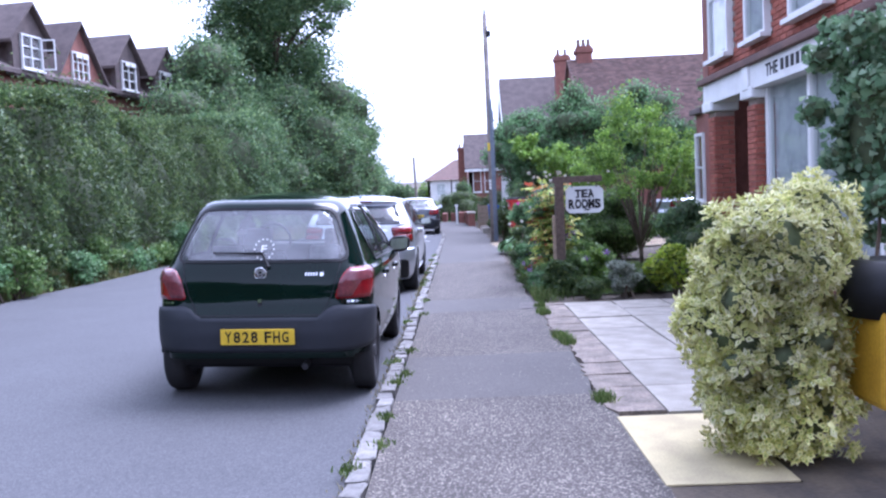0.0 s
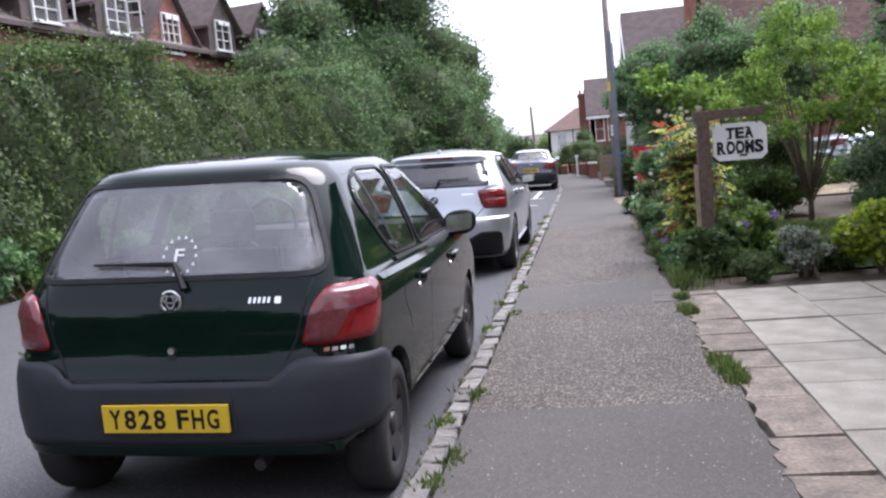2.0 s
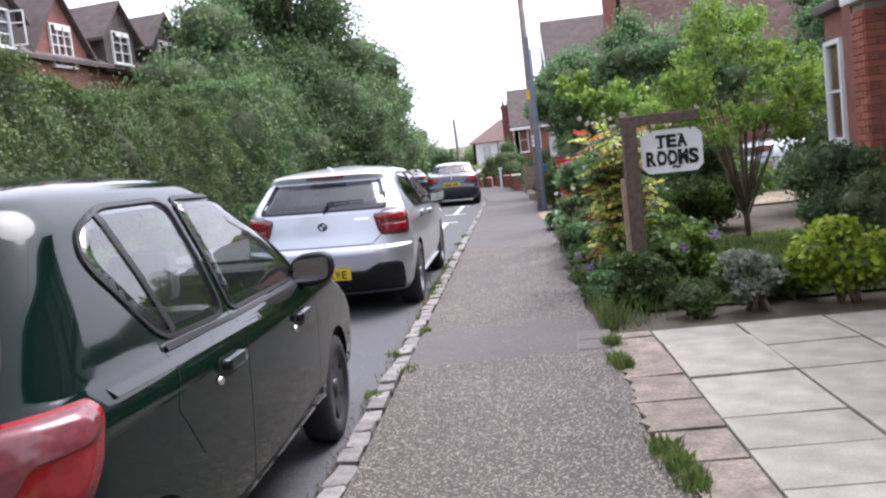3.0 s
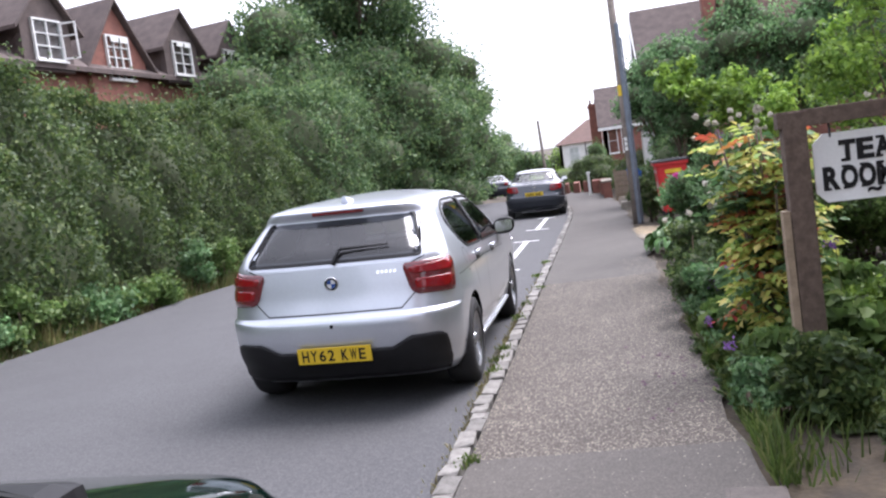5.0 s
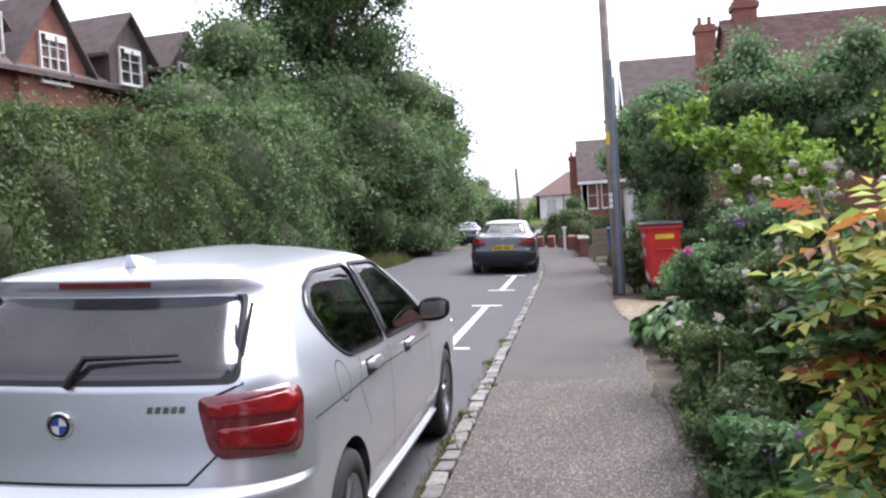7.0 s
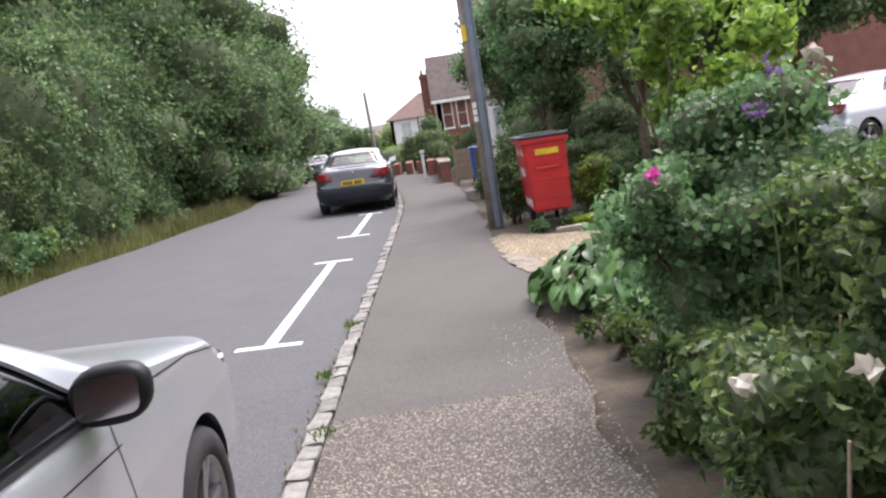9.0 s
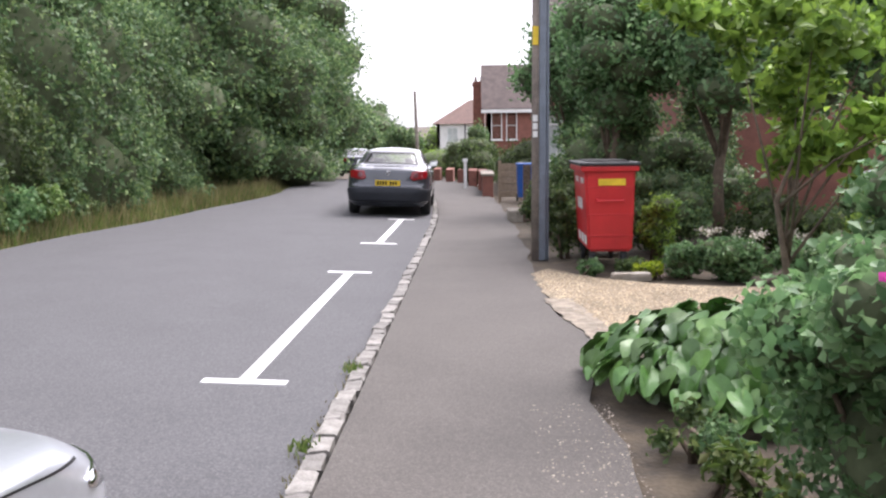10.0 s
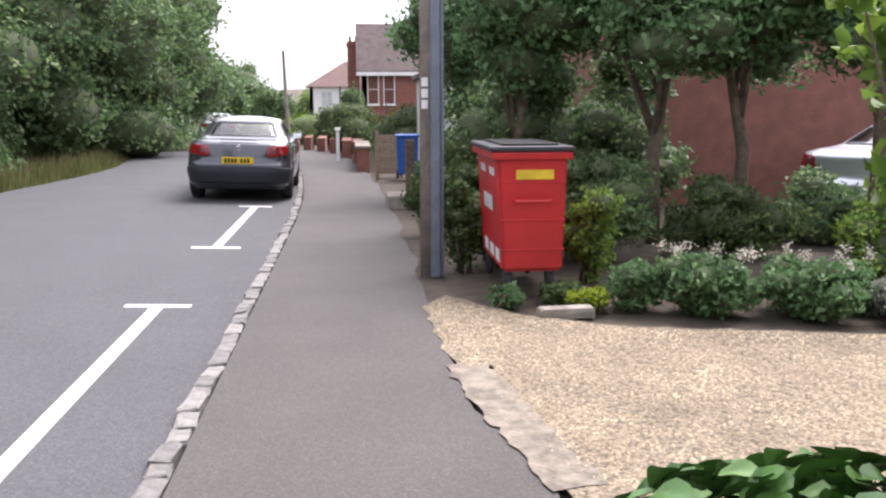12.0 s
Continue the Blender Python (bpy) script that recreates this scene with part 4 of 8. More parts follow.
    bmesh.ops.rotate(bm, cent=(0, 0, 0), matrix=Matrix.Rotation(radians(-32), 3, "X"), verts=bm.verts)
    bmesh.ops.translate(bm, vec=lift(shell.tail, 0.015, 1.085, 0.009), verts=bm.verts)
    part("sticker_letter", bm, WHITE, sticker)
    part("exhaust", tube([(0.30, 0.6, 0.26), (0.30, 0.12, 0.24)], [0.025, 0.025], 10), STEEL, car, "dull steel exhaust pipe")
    part("rear_beam", tube([(-0.6, 0.6, 0.27), (0.6, 0.6, 0.27)], [0.035, 0.035], 8), BLACK, car)
    return car


def silver_hatchback():
    shell = Shell(4.32,
                  [(0.18, 0.28), (0.26, 0.10), (0.40, 0.02), (0.55, -0.02), (0.655, -0.02), (0.676, -0.005), (0.688, 0.05), (0.80, 0.075), (1.04, 0.11), (1.10, 0.17), (1.30, 0.47), (1.315, 0.40), (1.345, 0.40), (1.365, 0.50), (1.39, 0.78), (1.41, 1.2), (1.42, 1.6)],
                  [(0.18, 4.1), (0.35, 4.3), (0.55, 4.32), (0.70, 4.27), (0.80, 4.18), (0.88, 4.0), (0.95, 3.5), (0.99, 3.12), (1.30, 2.35), (1.36, 2.15), (1.40, 1.95), (1.42, 1.75)],
                  [(0.18, 0.76), (0.28, 0.84), (0.45, 0.875), (0.7, 0.88), (0.92, 0.86), (1.02, 0.82), (1.10, 0.78), (1.30, 0.655), (1.345, 0.61), (1.37, 0.54), (1.40, 0.33), (1.42, 0.06)],
                  [(0.18, 0.2), (0.35, 0.32), (0.6, 0.33), (0.9, 0.28), (1.10, 0.20), (1.30, 0.16), (1.35, 0.2)], 0.09, 0.05)
    spec = dict(
        low=0.2, lips=(0.664, 0.676, 0.688, 0.700, 0.712), belt=1.04, eave=1.345, crown=(1.345, 1.357, 1.37, 1.385, 1.40, 1.41, 1.418), cut=0.6, body_label="silver metallic hatchback body",
        rear_glass=round_poly([(-0.675, 1.04), (0.675, 1.04), (0.565, 1.295), (-0.565, 1.295)], 0.05), band=0.016, glass=TINTED, back_glass=TINTED_BACK,
        screen=round_poly([(-0.70, 0.99), (0.70, 0.99), (0.56, 1.33), (-0.56, 1.33)], 0.06),
        side_glass=[round_poly([(0.96, 0.995), (1.62, 0.975), (1.62, 1.333), (1.05, 1.333), (0.78, 1.285), (0.67, 1.20), (0.77, 1.09)], 0.07), round_poly([(1.655, 0.975), (2.80, 0.945), (2.48, 1.16), (2.12, 1.322), (1.655, 1.333)], 0.05)],
        side_seams=[[(1.64, 0.35), (1.61, 0.7), (1.64, 1.0)], [(2.78, 0.35), (2.82, 0.6), (2.75, 0.97)], [(0.35, 0.86), (1.5, 0.88), (2.8, 0.84)], [(1.10, 0.985), (1.02, 0.86), (1.14, 0.66)]],
        handles=[(1.28, 0.92), (2.10, 0.895)], axles=(0.79, 3.48), tyre=0.32, arch=0.36, tyre_width=0.225, track_in=0.115, spokes=5, rim=ALLOY, cover=False,
        mirror=(2.66, 1.02), mirror_paint=BLACK, front_seat=1.85, rear_seat=1.0, seat_top=1.15, surround=BLACK,
        lights=[(DARK_RED_LENS, lights_of([(0.57, 0.825), (0.61, 0.785), (0.90, 0.775), (0.915, 0.81), (0.92, 0.98), (0.87, 1.02), (0.53, 1.0), (0.525, 0.965)]), 0.010, "tail_light"),
                (RED_LENS, lights_of([(0.61, 0.825), (0.86, 0.805), (0.885, 0.845), (0.88, 0.89), (0.60, 0.89)], 0.02), 0.015, "light_band"),
                (RED_LENS, lights_of([(0.575, 0.925), (0.885, 0.92), (0.895, 0.965), (0.85, 0.993), (0.555, 0.97)], 0.02), 0.015, "light_band")],
        rear_panels=[("diffuser", BLACK, -0.84, 0.84, [(-0.84, 0.32), (-0.78, 0.25), (0.78, 0.25), (0.84, 0.32)], [(-0.84, 0.42), (-0.81, 0.50), (-0.77, 0.525), (-0.56, 0.525), (-0.42, 0.455), (0.42, 0.455), (0.56, 0.525), (0.77, 0.525), (0.81, 0.50), (0.84, 0.42)], 0.014),
                     ("brake_light", DARK_RED_LENS, -0.2, 0.2, [(-0.2, 1.318), (0.2, 1.318)], [(-0.2, 1.338), (0.2, 1.338)], 0.005)],
        rear_seams=[("hatch_gap", [(-0.68, 1.04), (-0.545, 0.985), (-0.60, 0.80), (-0.50, 0.705), (0.50, 0.705), (0.60, 0.80), (0.545, 0.985), (0.68, 1.04)])])
    up = raised(shell, spec, 1.04, 1.17)
    m = pose(-0.93, 11.36, 0.029, 0, 1.9, 0)
    car = build_car("parked_car", "silver five-door hatchback with dark glass parked by the kerb", m, shell, SILVER_PAINT, spec)
    number_plate(car, (0, -0.022, 0.435), 5, "HY62 KWE")
    badge(car, shell, 0.905, 0.05, material("blue_field", (0.02, 0.09, 0.35), 0.3))
    wiper(car, shell, 0.02, 0.42, 1.035, up(1.10))
    bm = bmesh.new()
    for k in range(5):
        q = [lift(shell.tail, 0.345 + k * 0.03 + s, z, 0.004) for s, z in ((-0.010, 0.945), (0.010, 0.945), (0.013, 0.968), (-0.007, 0.968))]
        bm.faces.new([bm.verts.new(p) for p in q])
    part("model_badge", bm, CHROME, car, "small chrome model lettering")
    bm = bmesh.new()
    vs = [bm.verts.new(p) for p in (Vector(q) + Vector((0, 0, 0.056)) for q in ((-0.03, 0.62, 1.372), (0.03, 0.62, 1.372), (0.025, 0.80, 1.39), (-0.025, 0.80, 1.39), (-0.008, 0.60, 1.43), (0.008, 0.60, 1.43), (0.008, 0.66, 1.425), (-0.008, 0.66, 1.425)))]
    for f in ((0, 1, 5, 4), (1, 2, 6, 5), (2, 3, 7, 6), (3, 0, 4, 7), (4, 5, 6, 7)):
        bm.faces.new([vs[i] for i in f])
    part("roof_aerial", bm, SILVER_PAINT, car, "silver fin aerial")
    for x in (-0.5, 0.42):
        part("exhaust", tube([(x, 0.5, 0.31), (x, 0.13, 0.30)], [0.04, 0.04], 14), STEEL, car, "round exhaust tip")
    part("tow_cover", patch(shell.tail, round_poly([(-0.012, 0.615), (0.012, 0.615), (0.012, 0.64), (-0.012, 0.64)], 0.008), 0.004, 2), BLACK, car)
    for s in (1, -1):
        fn = lambda a, b, q=s: shell.flank(a, b, q)
        part("side_skirt", patch(fn, round_poly([(1.2, 0.22), (3.05, 0.22), (3.05, 0.30), (1.2, 0.30)], 0.03), 0.02, 3), SILVER_PAINT, car)
    fn = lambda a, b: shell.flank(a, b, 1)
    circle = [(0.78 + 0.085 * math.cos(t), 0.93 - 0.005 + 0.085 * math.sin(t)) for t in (k * math.pi / 12 for k in range(25))]
    part("fuel_flap", seam(fn, circle, 0.005), BLACK, car)
    part("bonnet_gap", seam(fn, [(3.0, 0.935), (3.5, 0.905), (3.95, 0.83)], 0.006), BLACK, car)
    for q in (1, -1):
        lamp = part("headlight", patch(shell.nose, [(q * a, b) for a, b in round_poly([(0.50, 0.66), (0.80, 0.69), (1.02, 0.755), (0.98, 0.79), (0.72, 0.77), (0.50, 0.735)], 0.03)], 0.008, 3), CHROME, car, "clear glass headlight", True)
        part("lamp_eye", patch(shell.nose, [(q * (0.64 + 0.035 * math.cos(t)), 0.71 + 0.03 * math.sin(t)) for t in (k * math.pi / 8 for k in range(16))], 0.012, 2), BLACK, lamp, "", True)
    part("black_nozzle", tube([(0.615, 0.24, 1.09), (0.60, 0.42, 1.30)], [0.012, 0.008], 6), BLACK, car)
    return car


def grey_saloon(label, m, paint, plate=True):
    shell = Shell(4.36,
                  [(0.18, 0.2), (0.3, 0.05), (0.5, 0.0), (0.62, 0.02), (0.66, 0.07), (0.95, 0.10), (0.99, 0.16), (1.01, 0.40), (1.03, 0.78), (1.32, 1.30), (1.36, 1.5), (1.39, 1.75), (1.40, 2.0)],
                  [(0.18, 4.15), (0.35, 4.34), (0.55, 4.36), (0.68, 4.28), (0.80, 4.0), (0.92, 3.4), (0.98, 3.05), (1.32, 2.4), (1.37, 2.25), (1.40, 2.1)],
                  [(0.18, 0.76), (0.28, 0.85), (0.5, 0.885), (0.8, 0.88), (0.96, 0.83), (1.0, 0.80), (1.03, 0.76), (1.32, 0.60), (1.36, 0.53), (1.39, 0.3), (1.40, 0.06)],
                  [(0.18, 0.2), (0.35, 0.3), (0.9, 0.27), (1.05, 0.2), (1.3, 0.2)], 0.08, 0.05)
    spec = dict(
        low=0.2, lips=(0.61, 0.64), belt=1.02, eave=1.34, crown=(1.34, 1.355, 1.37, 1.385, 1.395, 1.399), cut=0.6, body_label="painted saloon body",
        rear_glass=round_poly([(-0.62, 1.05), (0.62, 1.05), (0.50, 1.30), (-0.50, 1.30)], 0.06), band=0.03, glass=CLEAR,
        screen=round_poly([(-0.68, 1.0), (0.68, 1.0), (0.55, 1.31), (-0.55, 1.31)], 0.06),
        side_glass=[round_poly([(1.30, 1.03), (1.72, 1.02), (1.72, 1.30), (1.55, 1.29)], 0.05), round_poly([(1.78, 1.01), (2.85, 0.99), (2.45, 1.22), (2.25, 1.30), (1.78, 1.31)], 0.05)],
        side_seams=[[(1.75, 0.35), (1.75, 1.0)], [(2.85, 0.35), (2.85, 0.98)]],
        handles=[(1.55, 0.88)], axles=(0.80, 3.32), tyre=0.31, arch=0.35, tyre_width=0.2, track_in=0.11, spokes=5, rim=ALLOY, cover=False,
        mirror=(2.7, 1.03), front_seat=2.0, rear_seat=1.35, seat_top=1.12,
        lights=[(RED_LENS, lights_of([(0.47, 0.78), (0.54, 0.745), (0.86, 0.79), (0.95, 0.93), (0.74, 0.945), (0.51, 0.925)]), 0.012, "tail_light"),
                (PINK_LENS, [(0.60 + 0.055 * math.cos(t), 0.85 + 0.055 * math.sin(t)) for t in (k * math.pi / 10 for k in range(20))], 0.02, "round_lamp")],
        rear_panels=[("bumper", GREY_PLASTIC if paint is GREY_PAINT else paint, -1.1, 1.1, [(-1.1, 0.32), (1.1, 0.32)], [(-1.1, 0.55), (-0.5, 0.61), (0.5, 0.61), (1.1, 0.55)], 0.018)],
        rear_seams=[("boot_gap", [(-0.60, 1.0), (-0.55, 0.72), (-0.48, 0.655), (0.48, 0.655), (0.55, 0.72), (0.60, 1.0)])])
    car = build_car("parked_car", label, m, shell, paint, spec)
    if plate:
        number_plate(car, (0, 0.035, 0.69), 6, "", True)
        badge(car, shell, 0.90, 0.04)
        part("boot_spoiler", box(-0.3, 0.20, 1.015, 0.3, 0.26, 1.035, 0.008), BLACK, car)
    return car


green_hatchback()
silver_hatchback()
grey_saloon("dark grey saloon with round red tail lights parked by the kerb", pose(-0.99, 30.85, 0.037, 0, 1.9, 1.2), GREY_PAINT)


# ---- road markings ----
def marking(name, corners, label):
    """A painted bar on the road, a few millimetres thick."""
    bm = bmesh.new()
    top = [bm.verts.new((x, y, road_z(x) + 0.005)) for x, y in corners]
    low = [bm.verts.new((x, y, road_z(x) - 0.004)) for x, y in corners]
    bm.faces.new(top)
    for i in range(4):
        bm.faces.new((low[i], low[(i + 1) % 4], top[(i + 1) % 4], top[i]))
    bmesh.ops.recalc_face_normals(bm, faces=bm.faces)
    return part(name, bm, LINE, None, "")


def bay_line(y0, y1, x=-0.64):
    line = empty("bay_line", pose(0, 0, 0), "white painted parking bay line with cross bars on asphalt", "road marking", "parking bay lines")
    for k, c in enumerate(([(x - 0.05, y0), (x + 0.05, y0), (x + 0.05, y1), (x - 0.05, y1)], [(x - 0.275, y0 - 0.1), (x + 0.275, y0 - 0.1), (x + 0.275, y0), (x - 0.275, y0)], [(x - 0.26, y1), (x + 0.26, y1), (x + 0.26, y1 + 0.09), (x - 0.26, y1 + 0.09)])):
        ob = marking("stripe" if k == 0 else "cross_bar", c, "")
        ob.parent = line


bay_line(18.8, 23.37, -0.665)
bay_line(26.35, 30.3, -0.65)


# ---- hedge and trees across the road ----
def hedge_along(name, label, x, y0, y1, z0, height, depth, n, leaf, mat, seed, bulge=0.25, category="hedge"):
    """A clipped but shaggy hedge: shade-coloured core, and leaves over its face, top and ends."""
    rng = np.random.default_rng(seed)
    h = empty(name, pose(x, y0, z0), label, category)
    L = y1 - y0

    def surface(y, t):
        # t runs up the face (0..1) and back over the top (1..1.5)
        k = np.sin(y * 5.3 + t * 7) * np.sin(t * 13 + y * 1.7) * 0.9 + np.sin(y * 1.3 + seed) * 0.5 + np.sin(y * 3.1 + t * 5) * 0.3 + np.sin(y * 0.45) * 0.6 + np.sin(t * 9 + y * 2.2) * 0.35 + 0.55 * np.sin(y * 2.3 + t * 4.1 + seed) * np.sin(t * 6.3 - y * 0.8)
        top = height * (1 + 0.035 * np.sin(y * 0.9 + seed) + 0.03 * np.sin(y * 2.7))
        z = np.where(t < 1, t * top, top + 0.1 * np.sin((t - 1) * 6))
        xx = bulge * k * 0.5 - np.where(t < 1, (t ** 3) * 0.45, 0.45 + (t - 1) * depth * 1.6)
        return xx, z

    y, t = rng.uniform(-0.2, L + 0.2, n), rng.uniform(0.0, 1.5, n) ** 0.95
    xx, z = surface(y, t)
    P = np.stack([xx, y, z], 1) + rng.normal(0, 0.07, (n, 3))
    P[:, 0] -= rng.exponential(0.15, n)
    N = np.stack([np.where(t < 0.95, 1.0, 0.2), np.zeros(n), np.where(t < 0.95, 0.35, 1.0)], 1)
    V, F = leaf_arrays(rng, P, N, leaf, 0.6, 0.15, 0.75, 0.3)
    lv = array_mesh("leaves", V, F, mat, h)
    lv["kind"] = "stuff"
    # sprays standing out of the top
    m = n // 10
    y = rng.uniform(0, L, m)
    xx, z = surface(y, np.full(m, 1.0))
    up = rng.exponential(0.13, m)
    P = np.stack([xx - rng.uniform(0, 0.8, m), y, z + up], 1)
    V, F = leaf_arrays(rng, P, np.tile((0.4, 0, 0.6), (m, 1)), leaf * 0.9, 0.5, 0.15, 0.9)
    array_mesh("top_sprays", V, F, mat, h)
    # core sheet, coloured as the shade behind the leaves
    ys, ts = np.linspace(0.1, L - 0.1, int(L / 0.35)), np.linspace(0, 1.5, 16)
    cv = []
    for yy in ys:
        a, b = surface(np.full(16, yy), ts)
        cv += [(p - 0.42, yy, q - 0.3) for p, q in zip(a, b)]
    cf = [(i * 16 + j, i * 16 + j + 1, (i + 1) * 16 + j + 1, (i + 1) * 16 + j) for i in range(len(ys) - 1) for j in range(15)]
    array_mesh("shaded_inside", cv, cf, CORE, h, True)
    return h


def tree(name, label, x, y, z, height, clumps, n, leaf, mat, seed, trunk=0.2, limbs=7, shrink=0.62, category="tree", group="", jitter=0.8, fork=0.35, core=True, shell=0.45, ratio=0.6):
    """A tapered trunk with limbs that reach the clumps of its crown."""
    rng = np.random.default_rng(seed)
    t = empty(name, pose(x, y, z), label, category, group)
    bm = bmesh.new()
    pts = [(0, 0, -0.1), (rng.normal(0, 0.05), rng.normal(0, 0.05), height * 0.25), (rng.normal(0, 0.1), rng.normal(0, 0.1), height * 0.55), (rng.normal(0, 0.15), rng.normal(0, 0.15), height * 0.85)]
    add_tube(bm, pts, [trunk * 1.25, trunk, trunk * 0.65, trunk * 0.2], 10)
    for c in clumps[:limbs]:
        s = Vector(pts[1]).lerp(Vector(pts[2]), rng.uniform(0, 1)) * (fork / 0.35 if fork < 0.35 else 1)
        e = Vector(c[:3])
        mid = s.lerp(e, 0.5) + Vector((0, 0, 0.08 * height * rng.uniform(0, 1)))
        add_tube(bm, [s, mid, e], [trunk * 0.45, trunk * 0.3, trunk * 0.1], 6)
    part("trunk", bm, BARK, t, "rough brown trunk and limbs", True)
    P, N = clump_points(rng, clumps, n, shell)
    P = P[P[:, 2] > 0.05] if z > -50 else P
    N = N[:len(P)]
    V, F = leaf_arrays(rng, P, N, leaf, ratio, 0.15, jitter, 0.25)
    cr = array_mesh("crown", V, F, mat, t)
    cr["kind"] = "stuff"
    # filler ellipsoids painted in the tone of the crown's inner shade
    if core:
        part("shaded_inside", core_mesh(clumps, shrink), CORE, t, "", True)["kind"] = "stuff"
    return t


hedge_along("hedge", "tall dense green hedge behind the far verge", -6.95, -2.0, 28.3, 0.1, 3.6, 1.3, 110000, 0.09, HEDGE_LEAF, 3, 0.62)
hedge_along("hedge", "dark tall hedgerow under trees at the road bend", -6.8, 28.3, 56, 0.1, 4.4, 2.0, 72000, 0.12, TREE_LEAF, 5, 1.0)

rng0 = np.random.default_rng(77)
BIG = [(-9.9, 36.2, 4.3, 3.1, 4.0, 4.7), (-8.1, 38.9, 3.7, 3.0, 4.2, 4.1), (-7.1, 43.3, 3.6, 2.8, 4.6, 4.7), (-6.5, 49.5, 3.3, 2.7, 5.0, 4.9)]
for i, (cx, cy, cz, rx, ry, rz) in enumerate(BIG):
    cl = [(0, 0, cz, rx * 0.75, ry * 0.75, rz * 0.8)] + scatter_clumps(rng0, (0, 0, cz), (rx, ry, rz), 22, (0.26, 0.42))
    tree("tree", "large dark green bushy tree overhanging the road", cx, cy, 0.3, cz + rz * 0.6, cl, 42000, 0.17, TREE_LEAF, 20 + i, 0.22, 8, 0.7, group="trees at the bend")
# tall loose-branched tree behind
cl = [(0, 0, 10.2, 2.0, 2.0, 3.0)] + scatter_clumps(rng0, (0, 0, 10.6), (4.8, 4.6, 5.6), 58, (0.14, 0.25))
tree("tree", "tall dark tree with an open ragged crown", -8.7, 42.4, 0.5, 16.0, cl, 84000, 0.17, TREE_LEAF, 31, 0.3, 20, 0.5, group="trees at the bend", core=False, shell=0.9)
cl = scatter_clumps(rng0, (0, 0, 12.4), (2.1, 2.1, 3.0), 12, (0.22, 0.36))
tree("tree", "tree with a few sprays of small leaves behind the hedge", -21.0, 35.6, 1.0, 14, cl, 3600, 0.17, TREE_LEAF, 33, 0.14, 9, 0.5, core=False, shell=0.9)
for i, (x, y, h) in enumerate([(-9.3, 59, 7), (-11.3, 67, 8), (-3, 105, 5.7), (2, 108, 5.2), (-9.3, 98, 7.2), (-14, 85, 9), (-5.4, 82, 4.3), (-7.7, 73, 4.6)]):
    cl = [(0, 0, h * 0.5, h * 0.35, h * 0.35, h * 0.42)] + scatter_clumps(rng0, (0, 0, h * 0.52), (h * 0.42, h * 0.42, h * 0.5), 12, (0.3, 0.45))
    tree("tree", "distant green tree beyond the bend", x, y, ground_z(x, y), h, cl, 7000, 0.26, LIGHT_LEAF if i % 3 == 2 else TREE_LEAF, 50 + i, 0.15, 4, 0.75, group="distant trees")


def verge():
    """Long grass and dry stems along the foot of the hedge."""
    rng = np.random.default_rng(9)
    for name, mat, n, hmax, label in (("verge_grass", GRASS_LEAF, 26000, 0.42, "tufted green grass verge below the hedge"), ("verge_stems", DRY_LEAF, 13000, 0.62, "dry brown grass stems below the hedge")):
        y = rng.uniform(2, 56, n)
        edge = np.interp(y, *zip(*FAR_EDGE)) + 0.08 * np.sin(y * 0.9)
        back = rng.exponential(0.28, n) + rng.uniform(0, 1, n) ** 2 * np.clip(edge + 6.9, 0.2, 1.8)
        x = edge - 0.02 - back
        z = 0.085 + np.clip(-6.4 - x, 0, 3) * 0.16
        h = rng.uniform(0.3, 1, n) * hmax * np.clip(back * 2.2, 0.22, 1)
        lean = rng.normal(0, 0.22, (n, 2)) * h[:, None]
        a = rng.uniform(0, 6.28, n)
        w = 0.008 + 0.008 * rng.uniform(0, 1, n)
        B = np.stack([x, y, z - 0.05], 1)
        D = np.stack([np.cos(a) * w, np.sin(a) * w, 0 * a], 1)
        T = B + np.stack([lean[:, 0] + 0.1 * h, lean[:, 1], h], 1)
        V = np.stack([B - D, B + D, T], 1).reshape(-1, 3)
        tagged(array_mesh(name, V, np.arange(n * 3).reshape(-1, 3), mat), label, "grass", kind="stuff")


verge()


# ---- buildings ----
def gable_roof(name, mat, x0, x1, y0, y1, eave, ridge, along, over=0.3, thick=0.12, house=None):
    """Two roof slopes, of real thickness, with a ridge along x or y."""
    bm = bmesh.new()
    for s in (-1, 1):
        if along == "x":
            ym, ye = (y0 + y1) / 2, (y0 - over if s < 0 else y1 + over)
            k = (ridge - eave) / ((y1 - y0) / 2)
            ze = eave - k * over
            q = [(x0 - over, ye, ze), (x1 + over, ye, ze), (x1 + over, ym, ridge), (x0 - over, ym, ridge)]
        else:
            xm, xe = (x0 + x1) / 2, (x0 - over if s < 0 else x1 + over)
            k = (ridge - eave) / ((x1 - x0) / 2)
            ze = eave - k * over
            q = [(xe, y0 - over, ze), (xe, y1 + over, ze), (xm, y1 + over, ridge), (xm, y0 - over, ridge)]
        a = [bm.verts.new(p) for p in q]
        b = [bm.verts.new((p[0], p[1], p[2] + thick)) for p in q]
        bm.faces.new(a)
        bm.faces.new(b)
        for i in range(4):
            bm.faces.new((a[i], a[(i + 1) % 4], b[(i + 1) % 4], b[i]))
    bmesh.ops.recalc_face_normals(bm, faces=bm.faces)
    return part(name, bm, mat, house)


